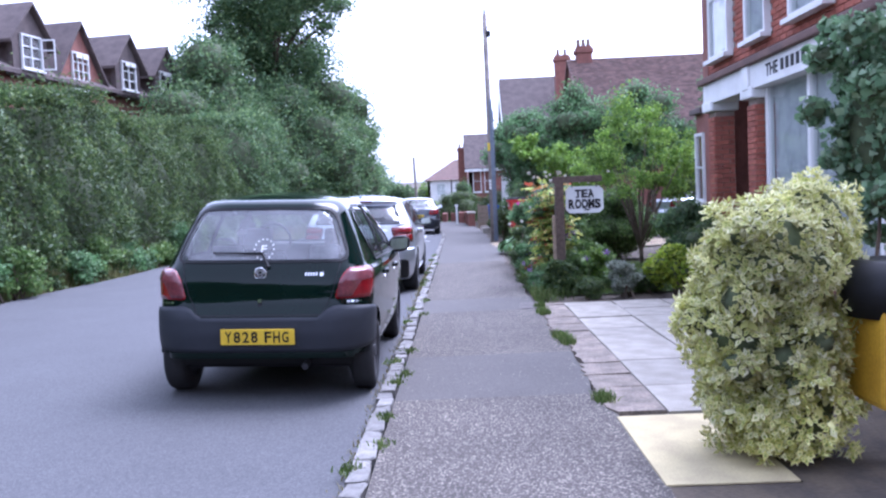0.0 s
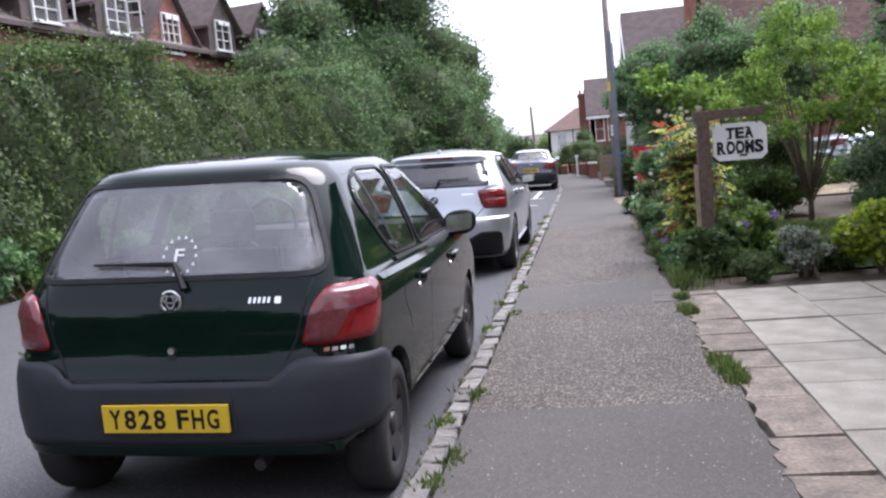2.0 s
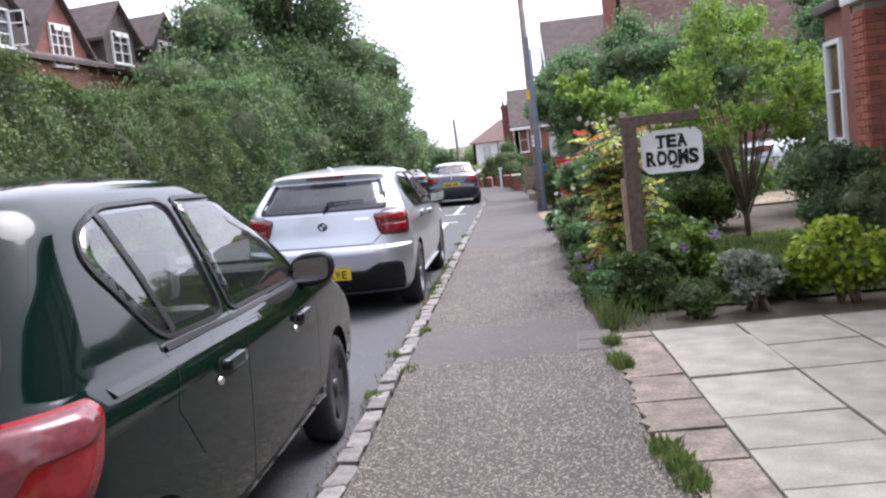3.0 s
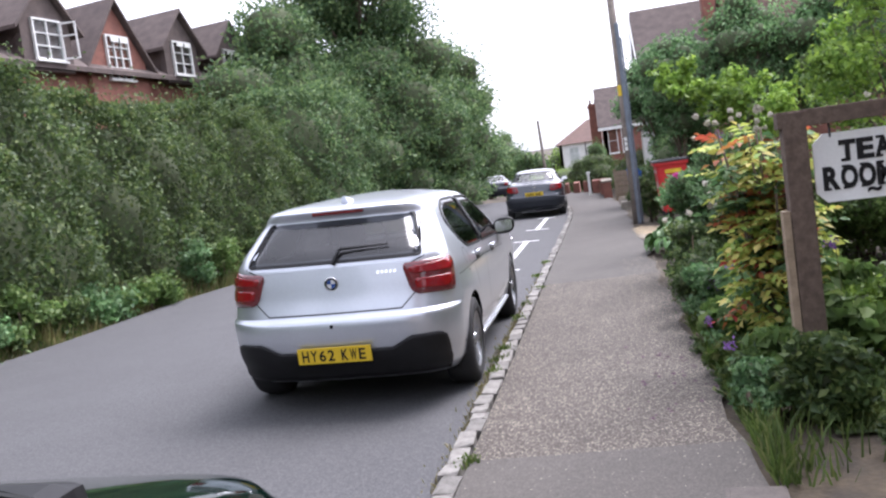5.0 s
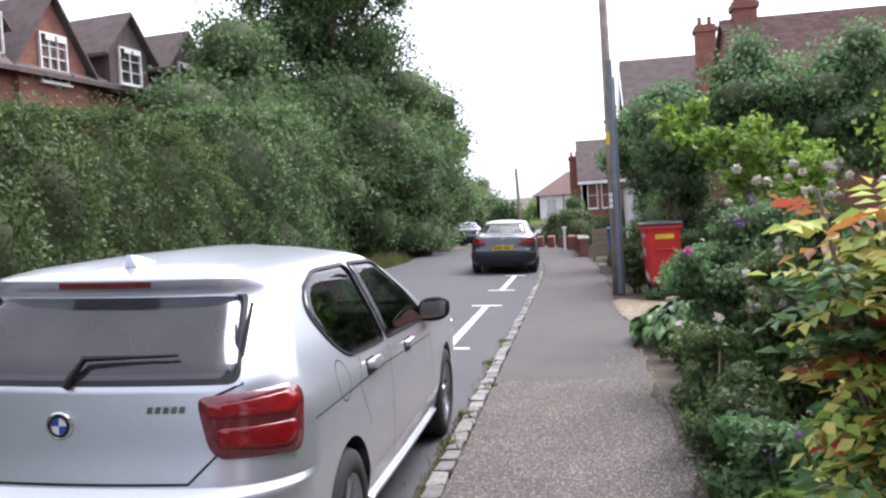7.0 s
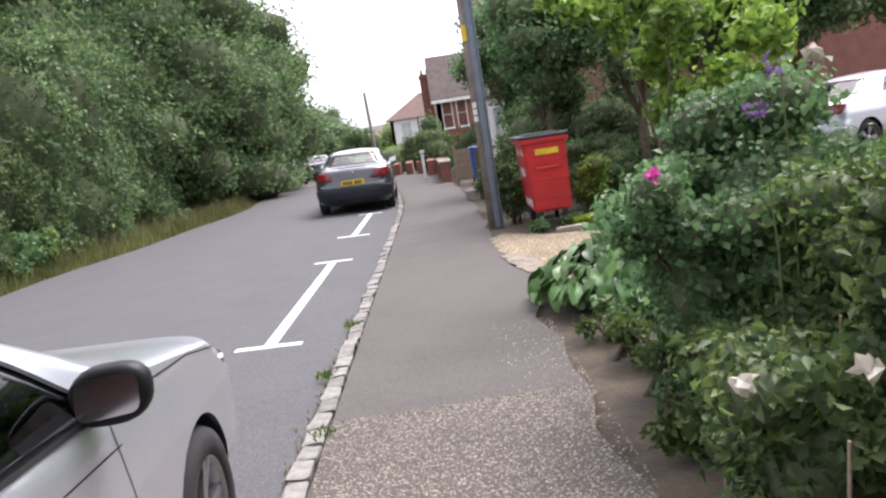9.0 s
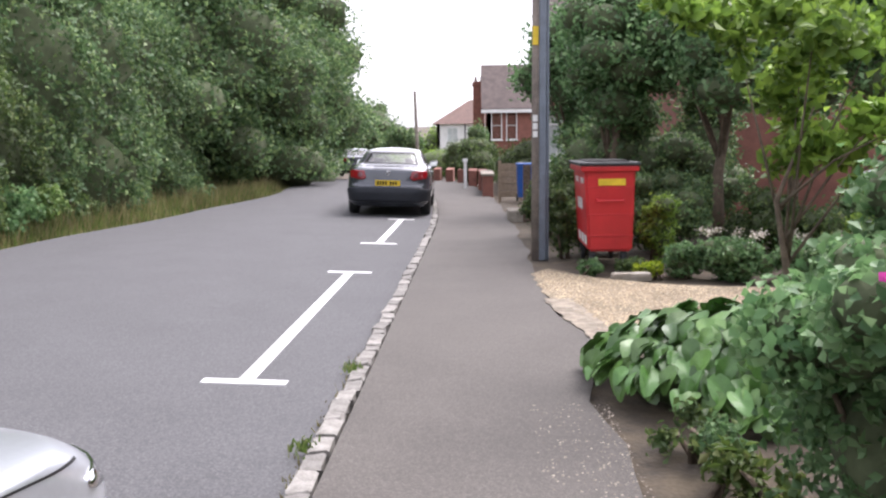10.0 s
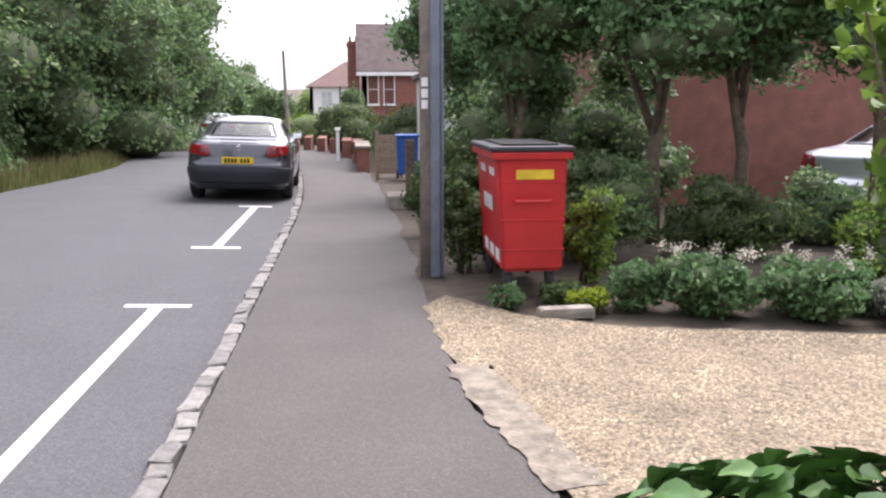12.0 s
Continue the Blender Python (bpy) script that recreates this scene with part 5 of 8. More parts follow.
def tile_rows(house, mat, p0, p1, q0, rows, cols):
    """Courses of overlapping roof tiles between the eave line p0-p1 and the ridge line from q0, as one mesh."""
    rng = np.random.default_rng(len(house.children) + rows)
    p0, p1, q0 = np.array(p0, float), np.array(p1, float), np.array(q0, float)
    u, v = (p1 - p0) / cols, (q0 - p0) / rows
    n = np.cross(u, v)
    n = n / np.linalg.norm(n)
    n = n if n[2] > 0 else -n
    V, F = [], []
    for r in range(rows):
        for c in range(cols):
            o = p0 + u * (c + (0.5 if r % 2 else 0) * (c < cols - 1)) + v * r
            h = 0.018 + rng.uniform(-0.004, 0.006)
            k = len(V)
            V += [o + n * h, o + u * 0.97 + n * (h + rng.uniform(-0.003, 0.003)), o + u * 0.97 + v * 1.1 + n * 0.004, o + v * 1.1 + n * 0.004, o, o + u * 0.97]
            F += [(k, k + 1, k + 2, k + 3), (k + 4, k + 5, k + 1, k)]
    t = array_mesh("roof_tiles", V, F, mat, house)
    t["kind"] = "stuff"
    return t


def gable_wall(bm, pts, thick, normal):
    """A wall slab from an outline in one plane."""
    n = Vector(normal) * thick
    a = [bm.verts.new(p) for p in pts]
    b = [bm.verts.new(Vector(p) - n) for p in pts]
    bm.faces.new(a)
    bm.faces.new(list(reversed(b)))
    for i in range(len(pts)):
        bm.faces.new((a[i], b[i], b[(i + 1) % len(pts)], a[(i + 1) % len(pts)]))


def window(house, o, u, width, height, cols, rows, out, frame_mat=WHITE, bar=0.05, curtain=True, sill=True, openlight=False):
    """A window: casing, glazing bars, panes and what stands behind; o is its lower left corner, u the way along the wall, out the way outwards."""
    o, u, out, up = Vector(o), Vector(u).normalized(), Vector(out).normalized(), Vector((0, 0, 1))
    w = part("window", bmesh.new(), frame_mat, house, "white-framed window")

    def bar_box(bm, a0, a1, b0, b1, d0, d1):
        q = [o + u * a + up * b + out * d for d in (d0, d1) for a, b in ((a0, b0), (a1, b0), (a1, b1), (a0, b1))]
        vs = [bm.verts.new(p) for p in q]
        for f in ((3, 2, 1, 0), (4, 5, 6, 7), (0, 1, 5, 4), (1, 2, 6, 5), (2, 3, 7, 6), (3, 0, 4, 7)):
            bm.faces.new([vs[i] for i in f])
        bmesh.ops.recalc_face_normals(bm, faces=bm.faces)

    bm = bmesh.new()
    for a0, a1, b0, b1 in ((-bar, 0, -bar, height + bar), (width, width + bar, -bar, height + bar), (0, width, -bar, 0), (0, width, height, height + bar)):
        bar_box(bm, a0, a1, b0, b1, -0.05, 0.05)
    part("window_frame", bm, frame_mat, w)
    bm = bmesh.new()
    for i in range(1, cols):
        a = width * i / cols
        bar_box(bm, a - bar * 0.4, a + bar * 0.4, 0, height, -0.03, 0.035)
    for j in range(1, rows):
        b = height * j / rows
        bar_box(bm, 0, width, b - bar * 0.3, b + bar * 0.3, -0.03, 0.032)
    if cols > 1 or rows > 1:
        part("glazing_bars", bm, frame_mat, w)
    else:
        bm.free()
    bm = bmesh.new()
    bar_box(bm, 0, width, 0, height, 0.008, 0.014)
    part("pane", bm, HOUSE_GLASS, w)
    # without a curtain, a near-black board paints the unlit room's darkness
    bm = bmesh.new()
    bar_box(bm, 0, width, 0, height, -0.048, -0.044)
    part("curtain" if curtain else "dark_room", bm, CURTAIN if curtain else DARK, w)
    if sill:
        bm = bmesh.new()
        bar_box(bm, -0.1, width + 0.1, -bar - 0.06, -bar, -0.02, 0.12)
        part("window_sill", bm, frame_mat, w)
    if openlight:
        bm = bmesh.new()
        for a in (0.1 * width, 0.55 * width):
            bar_box(bm, a, a + 0.36 * width, height * 0.86, height * 0.99, 0.10, 0.13)
        part("open_light", bm, frame_mat, w, "small top light standing open")
    return w


def chimney(house, x, y, z0, z1, w, d, pots=3):
    c = part("chimney", box(x - w / 2, y - d / 2, z0, x + w / 2, y + d / 2, z1, 0.01), BRICK_FLAT, house, "red brick chimney stack")
    part("chimney_cap", box(x - w / 2 - 0.06, y - d / 2 - 0.06, z1 - 0.28, x + w / 2 + 0.06, y + d / 2 + 0.06, z1 - 0.1, 0.015), BRICK_FLAT, c)
    for k in range(pots):
        px = x - w / 2 + w * (k + 0.5) / pots
        bm = tube([(px, y, z1), (px, y, z1 + 0.25), (px, y, z1 + 0.3)], [0.09, 0.075, 0.095], 10)
        part("chimney_pot", bm, TILE, c)


def left_terrace():
    """Brick and tile terrace on the bank behind the hedge: gabled half dormers with white casements."""
    u = Vector((0.16, 1, 0)).normalized()
    out = Vector((u.y, -u.x, 0))
    h = empty("terrace_house", pose(0, 0, 0), "red brick and tile terrace with white dormer windows behind the hedge", "house")
    base = Vector((-13.46, 31.05, 0))
    z0, eave = 0.9, 6.5

    def P(a, d, z):
        q = base + u * a + out * d
        return (q.x, q.y, z)

    bm = bmesh.new()
    gable_wall(bm, [P(-13, -0.15, z0), P(13, -0.15, z0), P(13, -0.15, eave), P(-13, -0.15, eave)], 0.3, out)
    gable_wall(bm, [P(-13, -6.2, z0), P(13, -6.2, z0), P(13, -6.2, eave), P(-13, -6.2, eave)], 0.3, out)
    for a in (-13, 12.7):
        gable_wall(bm, [P(a, -0.2, z0), P(a, -6.4, z0), P(a, -6.4, eave), P(a, -3.3, eave + 2.0), P(a, -0.2, eave)], 0.3, -u)
    part("wall", bm, BRICK_FLAT, h, "dull red brick wall")
    bm = bmesh.new()
    for d0, d1 in ((0.3, -3.3), (-6.9, -3.3)):
        a = [bm.verts.new(p) for p in (P(-13.3, d0, eave - 0.35), P(13.3, d0, eave - 0.35), P(13.3, d1, eave + 2.0), P(-13.3, d1, eave + 2.0))]
        b = [bm.verts.new(v.co + Vector((0, 0, 0.14))) for v in a]
        bm.faces.new(a), bm.faces.new(b)
        for i in range(4):
            bm.faces.new((a[i], a[(i + 1) % 4], b[(i + 1) % 4], b[i]))
    bmesh.ops.recalc_face_normals(bm, faces=bm.faces)
    part("roof", bm, TILE_DARK, h, "brown tiled roof")
    for k in range(-4, 5):
        a = k * 3.08
        flush = k == 0
        wd, top, side = (1.3, eave + 1.95, eave + 0.15) if flush else (0.92, eave + 2.0, eave + 0.95)
        front = 0.03 if flush else 0.22
        low = eave - 1.2 if flush else eave - 0.42
        bm = bmesh.new()
        gable_wall(bm, [P(a - wd, front, low), P(a + wd, front, low), P(a + wd, front, side), P(a, front, top), P(a - wd, front, side)], 0.22, out)
        for s in (() if flush else (-1, 1)):
            e = a + s * (wd - 0.1)
            gable_wall(bm, [P(e, front - 0.23, low), P(e, -2.4, low + 0.9), P(e, -2.4, side), P(e, front - 0.23, side)], 0.1 * s, u)
        bmesh.ops.recalc_face_normals(bm, faces=bm.faces)
        d = part("dormer", bm, BRICK_FLAT if flush else TILE_DARK, h, "brick gable front" if flush else "dormer hung with dark brown tiles")
        drop = (top - side) / wd * 0.34
        bm = bmesh.new()
        for s in (-1, 1):
            q = [P(a + s * (wd + 0.34), front + 0.22, side - drop + 0.06), P(a, front + 0.22, top + 0.06), P(a, -2.9, top + 0.06), P(a + s * (wd + 0.34), -2.9, side - drop + 0.06)]
            va = [bm.verts.new(p) for p in q]
            vb = [bm.verts.new((p[0], p[1], p[2] + 0.11)) for p in q]
            bm.faces.new(va), bm.faces.new(vb)
            for i in range(4):
                bm.faces.new((va[i], va[(i + 1) % 4], vb[(i + 1) % 4], vb[i]))
        bmesh.ops.recalc_face_normals(bm, faces=bm.faces)
        part("dormer_roof", bm, TILE_DARK, d)
        if flush:
            window(h, P(a - 0.48, 0.07, eave - 0.40), u, 0.95, 1.29, 3, 4, out, openlight=True)
        else:
            w = window(h, P(a - 0.48, 0.26, eave - 0.08), u, 0.95, 1.06, 2, 3, out, openlight=k > 0)
            if k < 0:
                # one casement standing open
                bm = bmesh.new()
                hinge = Vector(P(a + 0.47, 0.30, 0))
                swing = (out * 0.92 + u * 0.38).normalized()
                for d0, d1, b0, b1 in ((0, 0.05, 0, 1.06), (0.41, 0.46, 0, 1.06), (0.05, 0.41, 0, 0.05), (0.05, 0.41, 1.01, 1.06), (0.05, 0.41, 0.66, 0.70)):
                    q = [hinge + swing * dd + Vector((0, 0, eave - 0.08 + bb)) for dd, bb in ((d0, b0), (d1, b0), (d1, b1), (d0, b1))]
                    gable_wall(bm, q, 0.035, swing.cross(Vector((0, 0, 1))))
                bmesh.ops.recalc_face_normals(bm, faces=bm.faces)
                part("open_casement", bm, WHITE, w, "white casement standing open")


left_terrace()


def tile_hall():
    """Low brick house with a long red tile roof, its slope towards the road's near end."""
    h = empty("house", pose(0, 0, 0), "red brick house with a big plain clay tile roof", "house")
    x0, x1, y0, y1, eave, ridge = 5.45, 17.6, 29.7, 39.3, 3.25, 6.72
    bm = bmesh.new()
    gable_wall(bm, [(x0, y0, 0), (x1, y0, 0), (x1, y0, eave), (x0, y0, eave)], -0.3, (0, 1, 0))
    gable_wall(bm, [(x0, y0 + 0.31, 0), (x0, y1, 0), (x0, y1, eave), (x0, (y0 + y1) / 2, ridge), (x0, y0 + 0.31, eave + 0.1)], -0.3, (1, 0, 0))
    part("wall", bm, BRICK_FLAT, h, "red brick wall")
    gable_roof("roof", TILE, x0, x1, y0, y1, eave, ridge, "x", 0.12, 0.1, h)
    k = (ridge - eave) / ((y1 - y0) / 2)
    tile_rows(h, TILE, (x0 - 0.12, y0 - 0.14, eave - k * 0.12 + 0.10), (x1, y0 - 0.14, eave - k * 0.12 + 0.10), (x0 - 0.12, 34.5, ridge + 0.10), 46, 68)
    part("gutter", tube([(x0, y0 - 0.2, eave - 0.08), (x1, y0 - 0.2, eave - 0.08)], [0.06, 0.06], 8), BLACK, h)
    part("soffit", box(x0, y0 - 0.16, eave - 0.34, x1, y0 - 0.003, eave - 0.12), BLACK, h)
    chimney(h, 6.03, 34.5, 6.0, 7.32, 0.62, 0.6, 3)


tile_hall()


def gabled_house():
    """House beyond it, grey-brown roof with a white bargeboard and an outer chimney."""
    h = empty("house", pose(0, 0, 0), "brick house with a dark tile roof and white bargeboards", "house")
    x0, x1, y0, y1, eave, ridge = 3.2, 9.3, 40.0, 46.0, 4.0, 7.2
    bm = bmesh.new()
    gable_wall(bm, [(x0, y0, 0), (x1, y0, 0), (x1, y0, eave), (x0, y0, eave)], -0.3, (0, 1, 0))
    gable_wall(bm, [(x0, y0 + 0.31, 0), (x0, y1, 0), (x0, y1, eave), (x0, (y0 + y1) / 2, ridge), (x0, y0 + 0.31, eave + 0.1)], -0.3, (1, 0, 0))
    part("wall", bm, BRICK_FLAT, h, "red brick wall")
    gable_roof("roof", TILE_DARK, x0, x1, y0, y1, eave, ridge, "x", 0.25, 0.12, h)
    bm = bmesh.new()
    for s in (-1, 1):
        ye = 43.0 + s * 3.25
        q = [(x0 - 0.28, 43.0, ridge + 0.1), (x0 - 0.28, ye, eave - 0.12), (x0 - 0.28, ye, eave - 0.34), (x0 - 0.28, 43.0, ridge - 0.14)]
        gable_wall(bm, q, 0.04, (1, 0, 0))
    bmesh.ops.recalc_face_normals(bm, faces=bm.faces)
    part("bargeboard", bm, WHITE, h, "white painted bargeboard")
    chimney(h, 6.0, 41.5, 4.6, 8.1, 0.7, 0.6, 2)
    window(h, (x0 - 0.0, 44.0, 1.6), (0, -1, 0), 1.2, 1.4, 2, 2, (-1, 0, 0))
    p = empty("porch_hut", pose(2.75, 39.0, 0), "small white porch beside the brick house", "porch")
    part("wall", box(0, 0, 0, 1.3, 1.8, 2.3, 0.01), WHITE, p)
    part("roof", box(-0.15, -0.15, 2.3, 1.4, 1.9, 2.42, 0.02), TILE_DARK, p)
    window(p, (0.2, -0.03, 1.0), (1, 0, 0), 0.9, 1.0, 3, 1, (0, -1, 0), curtain=False)


gabled_house()


def far_brick_house():
    h = empty("house", pose(1.5, 65.4, -0.6), "brick house with a steep dark roof and tall white windows", "house")
    bm = bmesh.new()
    gable_wall(bm, [(0, 0, 0), (5, 0, 0), (5, 0, 4.3), (0, 0, 4.3)], -0.3, (0, 1, 0))
    gable_wall(bm, [(0, 0, 0), (0, 5, 0), (0, 5, 4.3), (0, 2.5, 6.9), (0, 0, 4.3)], -0.3, (1, 0, 0))
    part("wall", bm, BRICK_FLAT, h, "red brick wall")
    gable_roof("roof", TILE_DARK, 0, 5, 0, 5, 4.3, 6.8, "x", 0.3, 0.12, h)
    for x in (0.35, 1.25):
        window(h, (x, -0.02, 2.3), (1, 0, 0), 0.55, 1.6, 1, 2, (0, -1, 0), curtain=False)
    part("fascia", box(-0.3, -0.36, 3.85, 5.3, -0.3, 4.05), WHITE, h)
    chimney(h, -0.45, 2.6, 0, 5.9, 0.7, 0.7, 2)
    g = empty("house", pose(-2.7, 92, -1.4), "white rendered house with a hipped tile roof", "house")
    bm = bmesh.new()
    gable_wall(bm, [(0, 0, 0), (7, 0, 0), (7, 0, 4.75), (0, 0, 4.75)], -0.3, (0, 1, 0))
    gable_wall(bm, [(0, 0, 0), (0, 7, 0), (0, 7, 4.75), (0, 0, 4.75)], -0.3, (1, 0, 0))
    part("wall", bm, RENDER_WHITE, g, "white rendered wall")
    bm = bmesh.new()
    b = [bm.verts.new(p) for p in ((-0.4, -0.4, 4.6), (7.4, -0.4, 4.6), (7.4, 7.4, 4.6), (-0.4, 7.4, 4.6), (3.0, 3.5, 6.9), (4.5, 3.5, 6.9))]
    for f in ((0, 1, 5, 4), (1, 2, 5), (2, 3, 4, 5), (3, 0, 4), (3, 2, 1, 0)):
        bm.faces.new([b[i] for i in f])
    part("roof", bm, TILE, g)
    window(g, (1.0, -0.03, 3.0), (1, 0, 0), 0.9, 1.2, 2, 2, (0, -1, 0), curtain=False)
    window(g, (3.4, -0.03, 3.0), (1, 0, 0), 0.9, 1.2, 2, 2, (0, -1, 0), curtain=False)
    part("downpipe", tube([(2.6, -0.08, 0.5), (2.6, -0.08, 4.6)], [0.05, 0.05], 6), BLACK, g)


far_brick_house()


def brick_course_wall(parent, o, u, out, length, height, bricks, row=0.075, brick=0.225, skip=()):
    """Single bricks in stretcher bond on a wall face: shared meshes, one object each."""
    o, u, out = Vector(o), Vector(u).normalized(), Vector(out).normalized()
    turn = Matrix((u, -out, Vector((0, 0, 1)))).transposed().to_4x4()
    for r in range(int(height / row)):
        shift = (r % 2) * brick / 2
        x = -shift
        while x < length - 0.02:
            a, b = max(x, 0), min(x + brick, length)
            if b - a > 0.05 and not any(s0 < (a + b) / 2 < s1 and t0 < r * row < t1 for s0, s1, t0, t1 in skip):
                key = round((b - a - 0.011) / 0.01) * 0.01
                if key not in bricks:
                    bm = box(0, -0.012, 0.005, key, 0.03, row - 0.006)
                    me = bpy.data.meshes.new("brick")
                    bm.to_mesh(me)
                    bm.free()
                    me.materials.append(BRICK)
                    bricks[key] = me
                ob = new("brick", bricks[key])
                ob.parent = parent
                ob.matrix_basis = Matrix.Translation(o + u * a + Vector((0, 0, r * row))) @ turn
            x += brick


def tea_house():
    """Red brick house front: porch with brick piers, white beam, brick upper bay with sash windows."""
    h = empty("house", pose(0, 0, 0), "red brick house with a pillared porch and white sash windows", "house")
    X = 4.72
    bm = box(X + 1.5, 4.0, 0.0, X + 1.8, 12.85, 2.75)
    part("wall", bm, BRICK_FLAT, h, "red brick wall inside the porch")
    part("wall", box(X + 0.02, 12.85, 0.0, X + 6, 13.11, 5.6), BRICK_FLAT, h, "red brick end wall")
    part("wing_wall", box(X + 0.05, 13.11, 0.0, X + 0.35, 13.7, 2.62), BRICK_FLAT, h, "low red brick wing past the porch")
    part("wing_wall", box(X + 0.35, 13.4, 0.0, X + 6, 13.7, 2.62), BRICK_FLAT, h)
    part("wing_roof", box(X - 0.05, 13.115, 2.62, X + 6, 13.8, 2.72, 0.02), TILE_DARK, h)
    window(h, (X + 0.04, 13.58, 1.2), (0, -1, 0), 0.38, 1.05, 1, 2, (-1, 0, 0), curtain=True)
    part("porch_floor", box(X - 0.1, 4.0, 0.02, X + 1.5, 12.85, 0.12, 0.01), CONCRETE, h)
    part("upper_wall", box(X + 0.06, 4.0, 3.12, X + 0.4, 12.84, 5.5), MORTAR, h, "red brick upper storey")
    part("beam", box(X - 0.06, 4.0, 2.70, X + 0.30, 12.87, 3.02, 0.01), WHITE, h, "white painted porch beam")
    part("cornice", box(X - 0.14, 4.0, 3.02, X + 0.34, 12.94, 3.12, 0.02), TILE, h, "moulded brick string course")
    part("porch_ceiling", box(X + 0.31, 4.0, 2.9, X + 1.5, 12.85, 2.95), WHITE, h)
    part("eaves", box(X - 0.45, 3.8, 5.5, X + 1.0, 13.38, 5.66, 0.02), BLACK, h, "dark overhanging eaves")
    bm = bmesh.new()
    gable_wall(bm, [(X - 0.5, 3.8, 5.66), (X - 0.5, 13.47, 5.66), (X + 4, 13.47, 7.89), (X + 4, 3.8, 7.89)], 0.1, (-0.4, 0, 0.9))
    part("roof", bm, TILE, h)
    for y in (12.63, 10.77):
        pr = part("pier", box(X + 0.012, y - 0.155, 0.1, X + 0.31, y + 0.155, 2.6), MORTAR, h, "red brick porch pier")
        part("capital", box(X - 0.09, y - 0.24, 2.58, X + 0.36, y + 0.24, 2.74, 0.03), WHITE, pr, "white painted capital")
    part("bracket", box(X - 0.10, 10.64, 2.70, X - 0.055, 10.9, 3.02, 0.01), WHITE, h)
    for y0, y1 in ((7.36, 10.46),):
        f = part("porch_window", box(X + 0.10, y1, 0.1, X + 0.19, y1 + 0.09, 2.7, 0.008), WHITE, h, "white window post")
        part("window_post", box(X + 0.10, 9.09, 0.1, X + 0.19, 9.17, 2.7, 0.008), WHITE, f)
        part("window_post", box(X + 0.10, 7.36, 0.1, X + 0.19, 7.44, 2.7, 0.008), WHITE, f)
        part("pane", box(X + 0.14, 7.44, 0.6, X + 0.15, y1, 2.7), HOUSE_GLASS, f)
        part("blind", box(X + 0.2, 7.44, 0.1, X + 0.21, y1, 2.7), CURTAIN, f)
        part("stall_riser", box(X + 0.05, 4.0, 0.1, X + 0.22, y1, 0.58), BRICK_FLAT, f)
    for y, w in ((12.1, 0.85), (10.5, 0.7), (8.78, 1.0)):
        window(h, (X - 0.0, y + w / 2, 3.42), (0, -1, 0), w, 1.75, 1, 2, (-1, 0, 0), curtain=True)
    window(h, (X + 1.45, 11.96, 0.9), (0, -1, 0), 0.8, 1.5, 1, 2, (-1, 0, 0), curtain=False)
    part("floodlight", box(X - 0.2, 9.93, 3.85, X + 0.05, 10.03, 4.0, 0.02), BLACK, h)
    bm = fit_width(text_mesh("THE", 0.2, 0.002, 0.004), 0.42, 0.16)
    bmesh.ops.rotate(bm, cent=(0, 0, 0), matrix=Matrix.Rotation(radians(-90), 3, "Z"), verts=bm.verts)
    bmesh.ops.translate(bm, vec=(X - 0.064, 9.84, 2.87), verts=bm.verts)
    part("sign_letters", bm, BLACK, h, "black painted letters on the beam")
    bm = bmesh.new()
    for k in range(6):
        add_box(bm, X - 0.066, 9.44 - k * 0.16, 2.80, X - 0.062, 9.54 - k * 0.16, 2.94)
    part("sign_letters", bm, BLACK, h)
    bricks = {}
    for y in (12.63, 10.77):
        brick_course_wall(h, (X + 0.0, y + 0.155, 0.1), (0, -1, 0), (-1, 0, 0), 0.31, 2.46, bricks)
        brick_course_wall(h, (X + 0.0, y - 0.16, 0.1), (1, 0, 0), (0, -1, 0), 0.31, 2.46, bricks)
    sk = [(12.85 - y - w / 2 - 0.1, 12.85 - y + w / 2 + 0.1, 0.18, 2.15) for y, w in ((12.1, 0.85), (10.5, 0.7), (8.78, 1.0))]
    brick_course_wall(h, (X + 0.05, 12.85, 3.12), (0, -1, 0), (-1, 0, 0), 5.2, 2.4, bricks, skip=sk)


tea_house()


